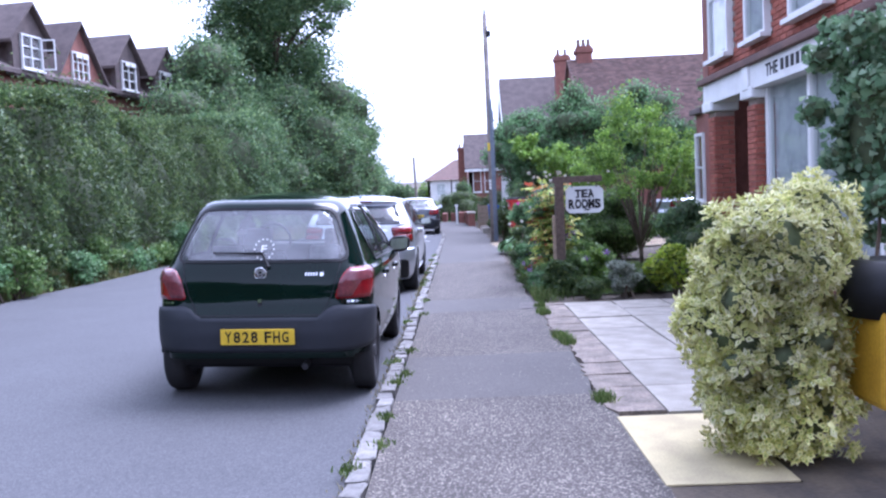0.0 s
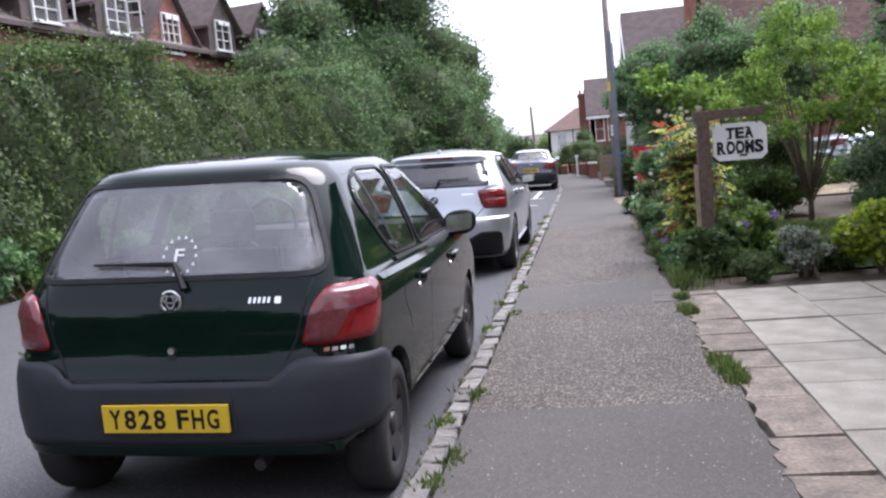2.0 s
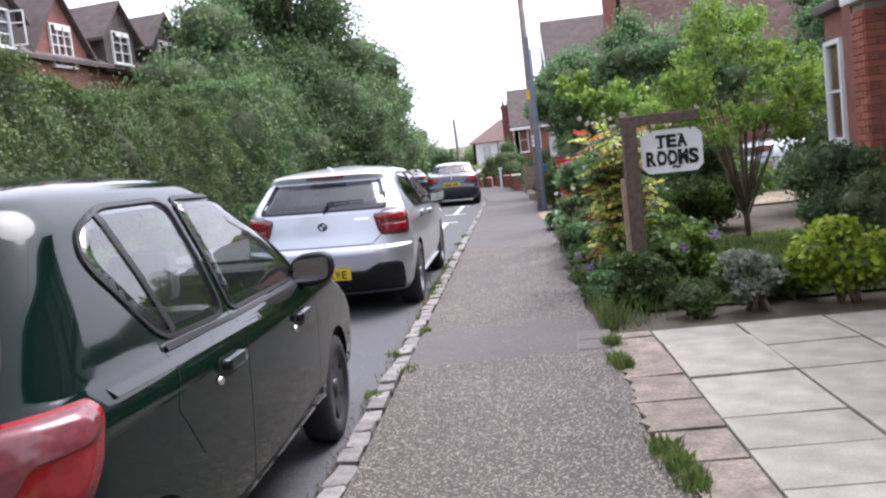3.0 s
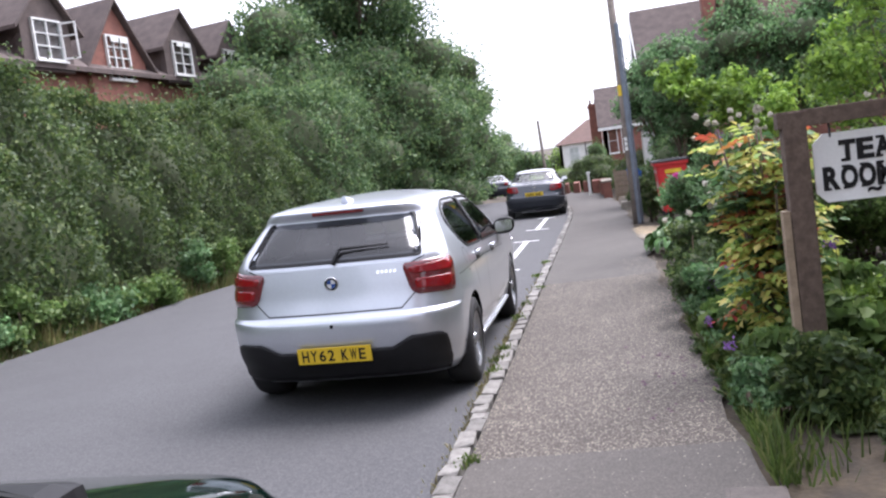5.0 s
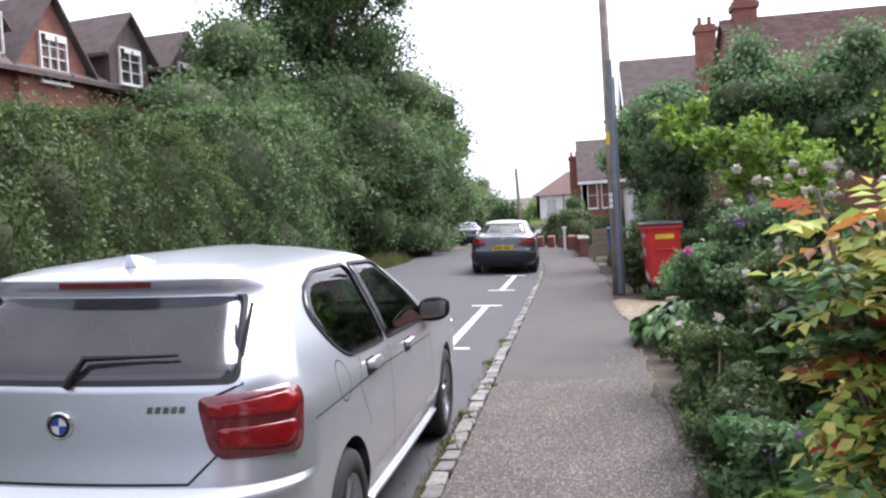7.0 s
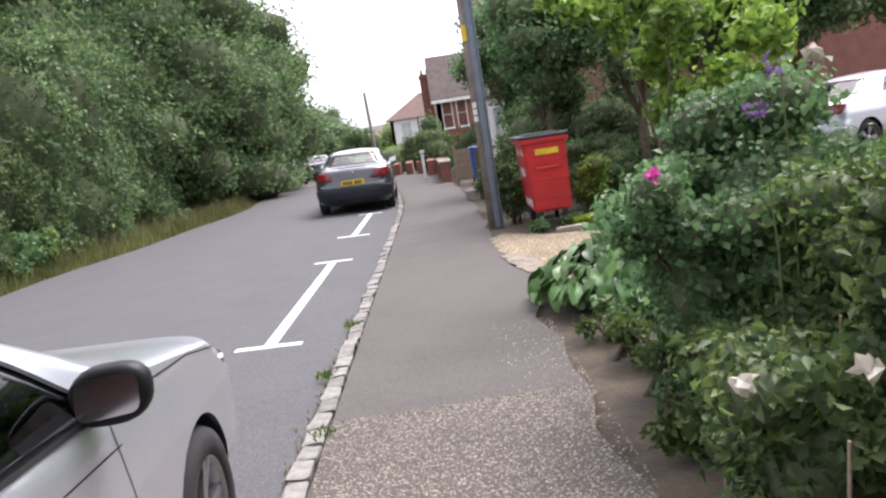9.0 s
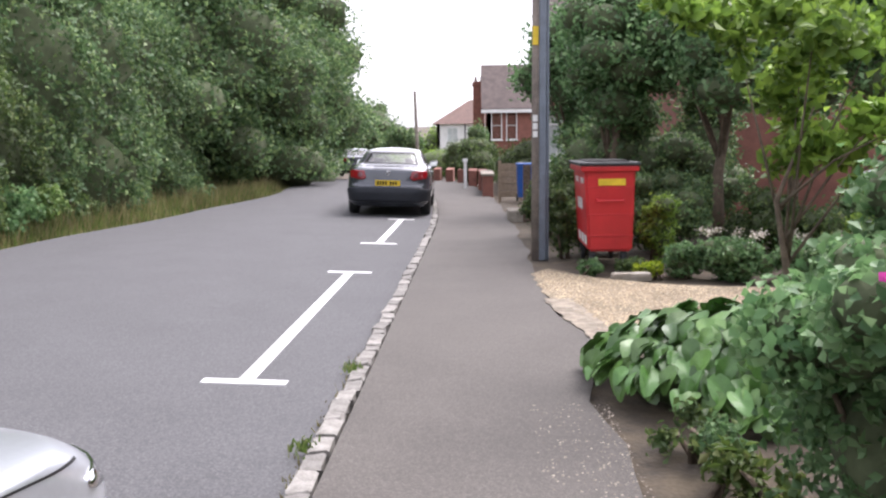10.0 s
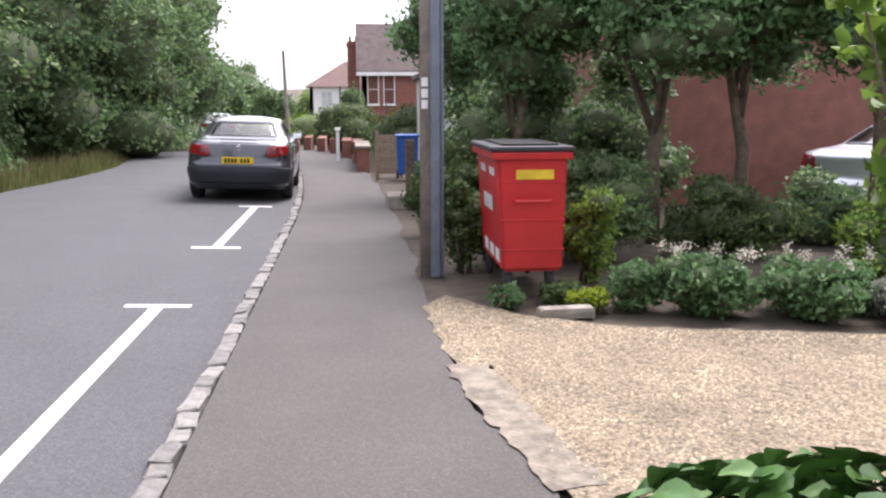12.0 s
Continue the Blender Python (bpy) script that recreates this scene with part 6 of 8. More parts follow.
# ---- pole, sign, bin ----
def utility_pole():
    p = empty("utility_pole", pose(1.64, 24.4, 0.03), "weathered wooden utility pole with grey cable guards", "utility pole")
    part("pole", tube([(0, 0, -0.2), (0.0, 0, 2.8), (-0.02, 0, 6.72)], [0.095, 0.085, 0.068], 16), POLE_WOOD, p, "weathered grey-brown wooden pole", True)
    part("cable_guard", box(0.0, -0.145, 0, 0.085, -0.07, 4.2, 0.015), CONDUIT, p, "blue-grey cable guard")
    part("cable_guard", box(0.09, -0.10, 0, 0.125, -0.05, 3.9, 0.012), CONDUIT, p)
    part("warning_plate", box(-0.085, -0.108, 2.70, -0.01, -0.096, 2.93, 0.002), YELLOW_TAG, p, "yellow warning plate")
    for k in range(3):
        part("number_tag", box(-0.08, -0.10, 1.56 + k * 0.1, -0.02, -0.088, 1.64 + k * 0.1, 0.002), WHITE, p, "small white tag")
    part("pole_bracket", box(0.0, -0.10, 6.05, 0.14, 0.04, 6.22, 0.02), BLACK, p)
    part("terminal", tube([(-0.02, 0, 6.7), (-0.02, 0, 6.86)], [0.03, 0.025], 8), BLACK, p)
    w = new("overhead_cable", bpy.data.curves.new("overhead_cable", "CURVE"))
    w.data.dimensions, w.data.bevel_depth = "3D", 0.008
    for a, b, sag in (((1.64, 24.4, 6.35), (5.2, 11.4, 6.1), 0.25), ((1.64, 24.4, 6.3), (4.4, 2.6, 5.8), 0.35)):
        s = w.data.splines.new("POLY")
        s.points.add(12)
        for i, q in enumerate(s.points):
            t = i / 12
            v = Vector(a).lerp(Vector(b), t)
            q.co = (v.x, v.y, v.z - sag * 4 * t * (1 - t), 1)
    w.data.materials.append(BLACK)
    tagged(w, "thin black overhead cables from the pole to the house", "cable")
    far = empty("utility_pole", pose(-2.45, 62.7, -0.7), "slender distant wooden utility pole leaning slightly", "utility pole")
    part("pole", tube([(0, 0, -0.2), (-0.16, 0, 5.15)], [0.11, 0.08], 10), POLE_WOOD, far)


utility_pole()


def tea_sign():
    s = empty("sign_post", pose(2.035, 10.85, 0.0), "weathered wooden post with a white painted tea rooms board", "sign")
    part("post", box(-0.062, -0.055, -0.1, 0.062, 0.055, 1.63, 0.008), POST_WOOD, s, "dark weathered wooden post")
    part("cross_arm", box(-0.085, -0.05, 1.545, 0.60, 0.05, 1.635, 0.006), POST_WOOD, s, "dark wooden arm")
    part("stake", box(-0.105, -0.05, -0.1, -0.066, 0.03, 1.10, 0.004), PALE_WOOD, s, "paler wooden stake fixed to the post")
    w, h, c = 0.263, 0.187, 0.055
    bm = bmesh.new()
    out = [(-w + c, -h), (w - c, -h), (w, -h + c), (w, h - c), (w - c, h), (-w + c, h), (-w, h - c), (-w, -h + c)]
    gable_wall(bm, [(x, 0, z) for x, z in out], -0.02, (0, 1, 0))
    bmesh.ops.recalc_face_normals(bm, faces=bm.faces)
    b = part("board", bm, WHITE, s, "white board with clipped corners")
    b.matrix_basis = pose(0.355, 0.0, 1.302, 0, 0.5, 0)
    for word, z, wd, ht in (("TEA", 0.085, 0.27, 0.115), ("ROOMS", -0.058, 0.455, 0.13)):
        for k, ch in enumerate(word):
            step = wd / len(word)
            bm = fit_width(text_mesh(ch, 0.12, 0.002, 0.0055), step * 0.96, ht)
            bmesh.ops.translate(bm, vec=(-wd / 2 + step * (k + 0.5), -0.004, z), verts=bm.verts)
            part("letter", bm, BLACK, b, "black painted letter")
            bm = bmesh.new()
            for dz in (-ht / 2, ht / 2 - 0.014):
                add_box(bm, -wd / 2 + step * (k + 0.12), -0.0055, z + dz, -wd / 2 + step * (k + 0.45), -0.002, z + dz + 0.014)
            part("letter_serif", bm, BLACK, b)
    part("flourish", fit_width(text_mesh("~", 0.1, 0.002, 0.004), 0.07), BLACK, b).matrix_basis = pose(0.03, -0.004, -0.14)
    for x in (-0.17, 0.17):
        part("hanger", tube([(0.355 + x, 0.0, 1.47), (0.355 + x, 0.0, 1.55)], [0.006, 0.006], 6), STEEL, s)


tea_sign()


def waste_bin():
    """Four-wheeled red waste container with a dark lid."""
    b = empty("waste_bin", pose(2.07, 23.2, 0.05, 0, 0, -0.5) @ Matrix.Diagonal((1.14, 1.0, 1.11, 1)), "large red wheeled waste container with a dark grey lid", "waste bin")
    W, L = 0.51, 1.18
    bm = bmesh.new()
    lo = [bm.verts.new(p) for p in ((0.05, 0.03, 0.20), (W - 0.02, 0.03, 0.20), (W - 0.02, L - 0.06, 0.20), (0.05, L - 0.06, 0.20))]
    hi = [bm.verts.new(p) for p in ((0, 0, 1.08), (W, 0, 1.08), (W, L, 1.08), (0, L, 1.08))]
    bm.faces.new(list(reversed(lo))), bm.faces.new(hi)
    for i in range(4):
        bm.faces.new((lo[i], lo[(i + 1) % 4], hi[(i + 1) % 4], hi[i]))
    bmesh.ops.bevel(bm, geom=list(bm.edges), offset=0.025, segments=3, affect="EDGES")
    part("body", bm, RED_BIN, b, "red plastic body")
    part("rim", box(-0.035, -0.03, 1.03, W + 0.03, L + 0.03, 1.085, 0.012), RED_BIN, b)
    lid = part("lid", box(-0.05, -0.045, 1.088, W + 0.04, L + 0.045, 1.125, 0.014), material("dark_lid", (0.035, 0.037, 0.042), 0.5), b, "dark grey flat lid")
    part("lid_rib", box(0.05, 0.1, 1.126, W - 0.05, L - 0.1, 1.14, 0.006), BLACK, lid)
    part("handle", tube([(0.12, -0.005, 0.74), (0.13, -0.05, 0.73), (W - 0.13, -0.05, 0.73), (W - 0.12, -0.005, 0.74)], [0.014] * 4, 8), RED_BIN, b, "moulded red handle bar")
    for z in (0.36, 0.58, 0.86):
        part("moulded_rib", box(0.035, -0.004 + (1.08 - z) * 0.03, z, W - 0.01, 0.012 + (1.08 - z) * 0.03, z + 0.012, 0.004), RED_BIN, b)
    part("yellow_label", box(0.14, -0.003, 0.885, 0.41, 0.01, 0.955, 0.002), YELLOW_TAG, b, "yellow warning label")
    side = lambda z: 0.05 * (1.08 - z) / 0.88 - 0.004
    for y0, y1, z0, z1, mat, nm in ((0.35, 0.85, 0.62, 0.74, WHITE, "logo_panel"), (0.15, 0.45, 0.90, 0.96, WHITE, "label"), (0.65, 0.95, 0.90, 0.96, WHITE, "label"), (0.1, 1.0, 0.26, 0.36, WHITE, "label")):
        bm = bmesh.new()
        n = 5 if nm == "logo_panel" else 3
        for k in range(n):
            a = y0 + (y1 - y0) * k / n
            vs = [bm.verts.new((side(z), y, z)) for y, z in ((a, z0), (a + (y1 - y0) / n * 0.7, z0), (a + (y1 - y0) / n * 0.7, z1), (a, z1))]
            bm.faces.new(vs)
        part(nm, bm, mat, b, "white printed marks")
    for x, y in ((0.10, 0.12), (W - 0.10, 0.12), (0.10, L - 0.12), (W - 0.10, L - 0.12)):
        c = part("caster", box(x - 0.03, y - 0.05, 0.10, x + 0.03, y + 0.05, 0.20, 0.01), STEEL, b, "steel caster fork")
        wl_ = part("caster_wheel", lathe([(0.0005, -0.018), (0.085, -0.018), (0.09, 0), (0.085, 0.018), (0.0005, 0.018)], 20), RUBBER, c, "", True)
        wl_.matrix_basis = pose(x, y, 0.09)


waste_bin()


# ---- distant roadside ----
def roadside_far():
    f = empty("garden_fence", pose(1.50, 35.6, 0.05), "pale wooden garden fence panel", "fence")
    for k in range(5):
        part("board", box(0, 0, 0.06 + k * 0.175, 0.46, 0.025, 0.225 + k * 0.175, 0.004), PALE_WOOD, f)
    part("post", box(-0.08, -0.02, -0.1, 0.0, 0.07, 1.0, 0.006), PALE_WOOD, f)
    part("post", box(0.46, -0.02, -0.1, 0.54, 0.07, 0.96, 0.006), PALE_WOOD, f)
    b = empty("wheelie_bin", pose(1.86, 34.6, 0.05) @ Matrix.Diagonal((0.95, 0.95, 0.9, 1)), "blue plastic wheelie bin", "waste bin")
    bm = box(0, 0, 0.12, 0.48, 0.5, 1.0, 0.03)
    for v in bm.verts:
        k = 0.85 + 0.15 * (v.co.z / 1.0)
        v.co.x, v.co.y = 0.24 + (v.co.x - 0.24) * k, 0.25 + (v.co.y - 0.25) * k
    part("body", bm, BLUE_BIN, b)
    part("lid", box(-0.02, -0.03, 1.0, 0.5, 0.55, 1.06, 0.02), BLUE_BIN, b)
    part("wheel", lathe([(0.0005, 0), (0.1, 0), (0.1, 0.05), (0.0005, 0.05)], 16), RUBBER, b).matrix_basis = pose(0.0, 0.45, 0.1)
    wl2 = empty("garden_wall", pose(1.02, 37.0, 0.05), "low red brick garden wall", "wall")
    part("wall", box(0, 0, -0.1, 0.3, 3.0, 0.55, 0.01), BRICK_FLAT, wl2)
    part("coping", box(-0.04, -0.04, 0.55, 0.34, 3.04, 0.62, 0.015), CONCRETE, wl2)
    for k in range(7):
        part("wall_section", box(-0.1 - 0.28 * k - 0.05 * k * k, 3.02 + k * 2.6, -0.3, 0.2 - 0.28 * k - 0.05 * k * k, 5.55 + k * 2.6, 0.58 - 0.06 * k, 0.01), BRICK_FLAT, wl2)
    p = empty("white_post", pose(0.50, 41.2, 0.05), "white painted marker post", "post")
    part("post", box(-0.05, -0.05, -0.1, 0.05, 0.05, 0.85, 0.01), WHITE, p)
    part("cap", box(-0.08, -0.08, 0.85, 0.08, 0.08, 0.95, 0.02), WHITE, p)
    q = empty("fence_post", pose(1.80, 29.6, 0.05), "old grey wooden gate post", "post")
    part("post", box(-0.07, -0.07, -0.1, 0.07, 0.07, 1.05, 0.012), POST_WOOD, q)
    part("step", box(-0.35, 0.1, -0.05, 0.35, 0.8, 0.18, 0.02), CONCRETE, q)


roadside_far()
rngh = np.random.default_rng(5)
for x, y, sx, sy, sz, mat, lab in ((0.93, 46.8, 1.0, 2.0, 1.5, HEDGE_LEAF, "clipped dark green hedge in a front garden"), (2.7, 44.2, 1.5, 3.0, 1.3, HEDGE_LEAF, "clipped green hedge beside a house"), (0.2, 53.9, 1.0, 3, 1.7, HEDGE_LEAF, "green garden hedge by the wall"), (0.98, 51.3, 0.6, 0.6, 2.4, TREE_LEAF, "narrow dark green garden conifer"), (-1.65, 69.8, 2.2, 3, 1.7, LIGHT_LEAF, "light green bush at the bend"), (-3.7, 62.8, 1.6, 3, 1.3, LIGHT_LEAF, "light green bush at the bend")):
    cl = [(0, 0, sz * 0.5, sx * 0.85, sy * 0.85, sz * 0.6)] + scatter_clumps(rngh, (0, 0, sz * 0.5), (sx * 0.8, sy * 0.8, sz * 0.6), 8, (0.35, 0.5))
    tree("hedge" if "hedge" in lab else "bush", lab, x, y, ground_z(x, y), sz, cl, 9000, 0.10, mat, int(y), 0.05, 2, 0.8, category="hedge" if "hedge" in lab else "bush")


# ---- gardens on the near side ----
def ground_sheet(name, mat, pts, z, label, category):
    bm = bmesh.new()
    bm.faces.new([bm.verts.new((x, y, z)) for x, y in pts])
    bmesh.ops.triangulate(bm, faces=bm.faces)
    return tagged(part(name, bm, mat), label, category, kind="structure")


def ragged(pts, step, amount, seed):
    """A closed outline with small irregular teeth."""
    rng = random.Random(seed)
    out = []
    for i, p in enumerate(pts):
        q = pts[(i + 1) % len(pts)]
        n = max(1, int(math.dist(p, q) / step))
        out += [(p[0] + (q[0] - p[0]) * k / n + rng.uniform(-amount, amount), p[1] + (q[1] - p[1]) * k / n + rng.uniform(-amount, amount)) for k in range(n)]
    return out


ground_sheet("gravel_drive", GRAVEL, ragged([(1.80, 19.5), (9.2, 18.7), (9.2, 21.8), (4.54, 21.84), (2.8, 22.25), (2.2, 22.65), (1.66, 23.4), (1.46, 23.0), (1.50, 21.7), (1.56, 21.35), (1.66, 20.5)], 0.12, 0.025, 2), 0.056, "pale yellow gravel driveway crossing to the footpath", "driveway")
ground_sheet("broken_edge", BROKEN_CONCRETE, ragged([(1.46, 21.45), (1.57, 20.6), (1.73, 19.7), (1.96, 19.75), (1.90, 20.2), (1.84, 20.6), (1.80, 21.0), (1.72, 21.45)], 0.07, 0.022, 5), 0.0605, "pale broken concrete edge of the footpath at the drive", "pavement")
ground_sheet("bed_soil", SOIL, [(1.52, 0.8), (4.5, 0.8), (4.5, 4.04), (2.16, 4.04), (2.16, 2.74), (1.52, 2.74)], 0.047, "dark soil and worn paving edge by the bush", "soil")
ground_sheet("lawn", TURF, [(1.95, 10.2), (7.2, 10.2), (7.2, 14.6), (2.3, 14.6)], 0.045, "small green garden lawn", "lawn")


def loose_gravel():
    """Single pebbles over the drive."""
    rng = np.random.default_rng(15)
    n = 24000
    x, y = rng.uniform(1.5, 6.0, n), rng.uniform(19.3, 23.3, n)
    k = (y > 19.75 - 0.12 * (x - 1.8)) & (y < np.interp(x, (1.6, 2.2, 2.8, 4.5, 9), (23.3, 22.6, 22.2, 21.8, 21.75))) & (x > np.interp(y, (19.7, 20.5, 21.4, 22, 23.3), (1.9, 1.78, 1.66, 1.5, 1.55)) + 0.05 * np.sin(y * 9))
    x, y = x[k], y[k]
    n = len(x)
    r = rng.uniform(0.006, 0.014, n)
    base = np.array([(1, 0, 0), (-0.5, 0.87, 0), (-0.5, -0.87, 0), (0, 0, 0.8)])
    a = rng.uniform(0, 6.28, n)
    ca, sa = np.cos(a), np.sin(a)
    V = np.stack([np.stack([x + (b[0] * ca - b[1] * sa) * r, y + (b[0] * sa + b[1] * ca) * r, 0.056 + b[2] * r], 1) for b in base], 1).reshape(-1, 3)
    i = np.arange(n)[:, None] * 4
    F = np.concatenate([i + np.array([f]) for f in ((0, 1, 3), (1, 2, 3), (2, 0, 3))])
    m = material("pebble", (0.36, 0.29, 0.19), 0.9, (0.20, 0.155, 0.10), 2.2, 0, island=0.5)
    tagged(array_mesh("pebbles", V, F, m), "loose pale yellow pebbles on the drive", "gravel", kind="stuff")


loose_gravel()


def crumbs(name, label, category, n, x0, x1, y0, y1, size, mat, seed):
    """Small loose bits lying on the footpath, thicker towards its garden edge."""
    rng = np.random.default_rng(seed)
    x, y = x1 - (x1 - x0) * rng.uniform(0, 1, n) ** 1.8, rng.uniform(y0, y1, n)
    r = rng.uniform(0.5, 1.3, n) * size
    a = rng.uniform(0, 6.28, n)
    base = np.array([(1, 0, 0), (-0.5, 0.87, 0), (-0.5, -0.87, 0), (0.1, 0, 0.55)])
    ca, sa = np.cos(a), np.sin(a)
    V = np.stack([np.stack([x + (b[0] * ca - b[1] * sa) * r, y + (b[0] * sa + b[1] * ca) * r, 0.0505 + b[2] * r], 1) for b in base], 1).reshape(-1, 3)
    i = np.arange(n)[:, None] * 4
    F = np.concatenate([i + np.array([f]) for f in ((0, 1, 3), (1, 2, 3), (2, 0, 3))])
    tagged(array_mesh(name, V, F, mat), label, category, kind="stuff")


crumbs("edge_crumbs", "pale grit and soil crumbs along the garden edge of the path", "grit", 1500, 1.12, 1.58, 13.2, 18.2, 0.007, material("crumb", (0.30, 0.26, 0.21), 0.95, (0.12, 0.10, 0.08), 40, 0, island=0.5), 21)
crumbs("path_crumbs", "loose stone chips on the chipped footpath", "grit", 2600, 0.14, 1.5, 1.0, 16.0, 0.005, material("stone_chip", (0.34, 0.30, 0.25), 0.9, (0.16, 0.14, 0.12), 40, 0, island=0.5), 22)
crumbs("fallen_petals", "dark purple fallen petals on the footpath", "petals", 46, 0.95, 1.56, 10.6, 12.6, 0.017, material("dark_petal", (0.07, 0.03, 0.06), 0.9), 23)


def grass_patch(name, label, n, place, h0, h1, mat, seed, width=0.006):
    """Blades of grass at places given by a function of the generator."""
    rng = np.random.default_rng(seed)
    x, y, z = place(rng, n)
    h = rng.uniform(h0, h1, n)
    a = rng.uniform(0, 6.28, n)
    lean = rng.normal(0, 0.35, (n, 2)) * h[:, None]
    B = np.stack([x, y, z - 0.01], 1)
    D = np.stack([np.cos(a), np.sin(a), 0 * a], 1) * width
    M = B + np.stack([lean[:, 0] * 0.4, lean[:, 1] * 0.4, h * 0.6], 1)
    T = B + np.stack([lean[:, 0], lean[:, 1], h], 1)
    V = np.stack([B - D, B + D, M + D * 0.8, M - D * 0.8, T], 1).reshape(-1, 3)
    i = np.arange(n)[:, None] * 5
    F = np.concatenate([i + np.array([f]) for f in ((0, 1, 2), (0, 2, 3), (3, 2, 4))])
    return tagged(array_mesh(name, V, F, mat), label, "grass", kind="stuff")


def spread(x0, x1, y0, y1, z=0.045):
    return lambda rng, n: (rng.uniform(x0, x1, n), rng.uniform(y0, y1, n), np.full(n, z))


def tufts(spots, r, z=0.05):
    def place(rng, n):
        s = np.array(spots)[rng.integers(0, len(spots), n)]
        return s[:, 0] + rng.normal(0, r, n), s[:, 1] + rng.normal(0, r * 1.6, n), np.full(n, z)
    return place


grass_patch("lawn_grass", "short green lawn grass", 26000, spread(1.95, 6.0, 10.2, 14.6), 0.03, 0.09, GRASS_LEAF, 1)
grass_patch("weeds", "green weed tufts in the paving joints", 2000, tufts([(1.53, 6.95), (1.55, 6.75), (1.57, 6.55), (1.55, 8.45), (1.54, 8.6), (1.53, 4.4), (1.56, 9.1)], 0.03), 0.02, 0.09, GRASS_LEAF, 2, 0.005)
grass_patch("kerb_weeds", "small green weeds along the setts", 1500, tufts([(0.10, 5.2), (0.14, 5.5), (0.02, 6.0), (0.13, 6.5), (0.0, 8.3), (0.15, 8.9), (-0.02, 9.4), (0.13, 10.2), (0.0, 14.4), (0.02, 15.2), (0.1, 16.3), (-0.03, 17.5), (0.0, 19.0), (0.12, 3.6), (0.0, 3.2), (0.0, 13.0), (0.12, 2.4), (0.1, 4.2), (0.02, 12.2), (0.01, 12.6)], 0.035), 0.01, 0.05, GRASS_LEAF, 3, 0.006)
grass_patch("kerb_dry_weeds", "dry brown and green weeds along the gutter", 2600, lambda r, n: (-0.005 - r.exponential(0.02, n), np.where(r.uniform(0, 1, n) < 0.55, 13.0 + r.normal(0, 1.3, n), r.uniform(2.5, 19.5, n)), np.full(n, 0.004)), 0.012, 0.05, DRY_LEAF, 6, 0.005)
grass_patch("garden_edge_grass", "long grass at the garden edge", 1700, lambda r, n: (1.56 + r.exponential(0.10, n), r.uniform(9.6, 13.4, n), np.full(n, 0.04)), 0.04, 0.2, GRASS_LEAF, 4, 0.006)


def leafy(name, label, x, y, clumps, n, leaf, mat, seed, category="bush", shrink=0.72, ratio=0.55, jitter=0.8, stems=6, height=0.6, shell=0.4, core=True, group="", z=0.03, fold=0.15):
    """A shrub: stems from the ground to its clumps, leaves, and an inside coloured as shade."""
    rng = np.random.default_rng(seed)
    s = empty(name, pose(x, y, z), label, category, group)
    bm = bmesh.new()
    for c in clumps[:stems]:
        e = Vector(c[:3])
        add_tube(bm, [(rng.normal(0, 0.06), rng.normal(0, 0.06), -0.03), e * 0.55 + Vector((rng.normal(0, 0.04), rng.normal(0, 0.04), 0.08)), e], [0.018, 0.012, 0.005], 6)
    part("stem_mass", bm, BARK, s, "", True)["kind"] = "stuff"
    P, N = clump_points(rng, clumps, n, shell)
    k = P[:, 2] > 0.0
    V, F = leaf_arrays(rng, P[k], N[k], leaf, ratio, fold, jitter, 0.2)
    lv = array_mesh("leaves", V, F, mat, s)
    lv["kind"] = "stuff"
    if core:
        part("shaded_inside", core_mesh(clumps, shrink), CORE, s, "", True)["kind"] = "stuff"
    return s


rg = np.random.default_rng(41)
# golden variegated evergreen by the forecourt
cl = [(0.04, 0, 0.26, 0.36, 0.36, 0.27), (0, 0, 0.62, 0.34, 0.34, 0.56), (0.05, 0, 0.98, 0.36, 0.36, 0.36), (0.26, 0.1, 1.16, 0.22, 0.24, 0.26)] + scatter_clumps(rg, (0.02, 0, 0.70), (0.43, 0.43, 0.68), 44, (0.14, 0.23))
gb = leafy("golden_bush", "dense rounded golden variegated evergreen bush beside the paving", 2.16, 3.2, cl, 3000, 0.045, GOLD_LEAF, 11, shrink=0.8, ratio=0.7, jitter=0.6, shell=0.3)


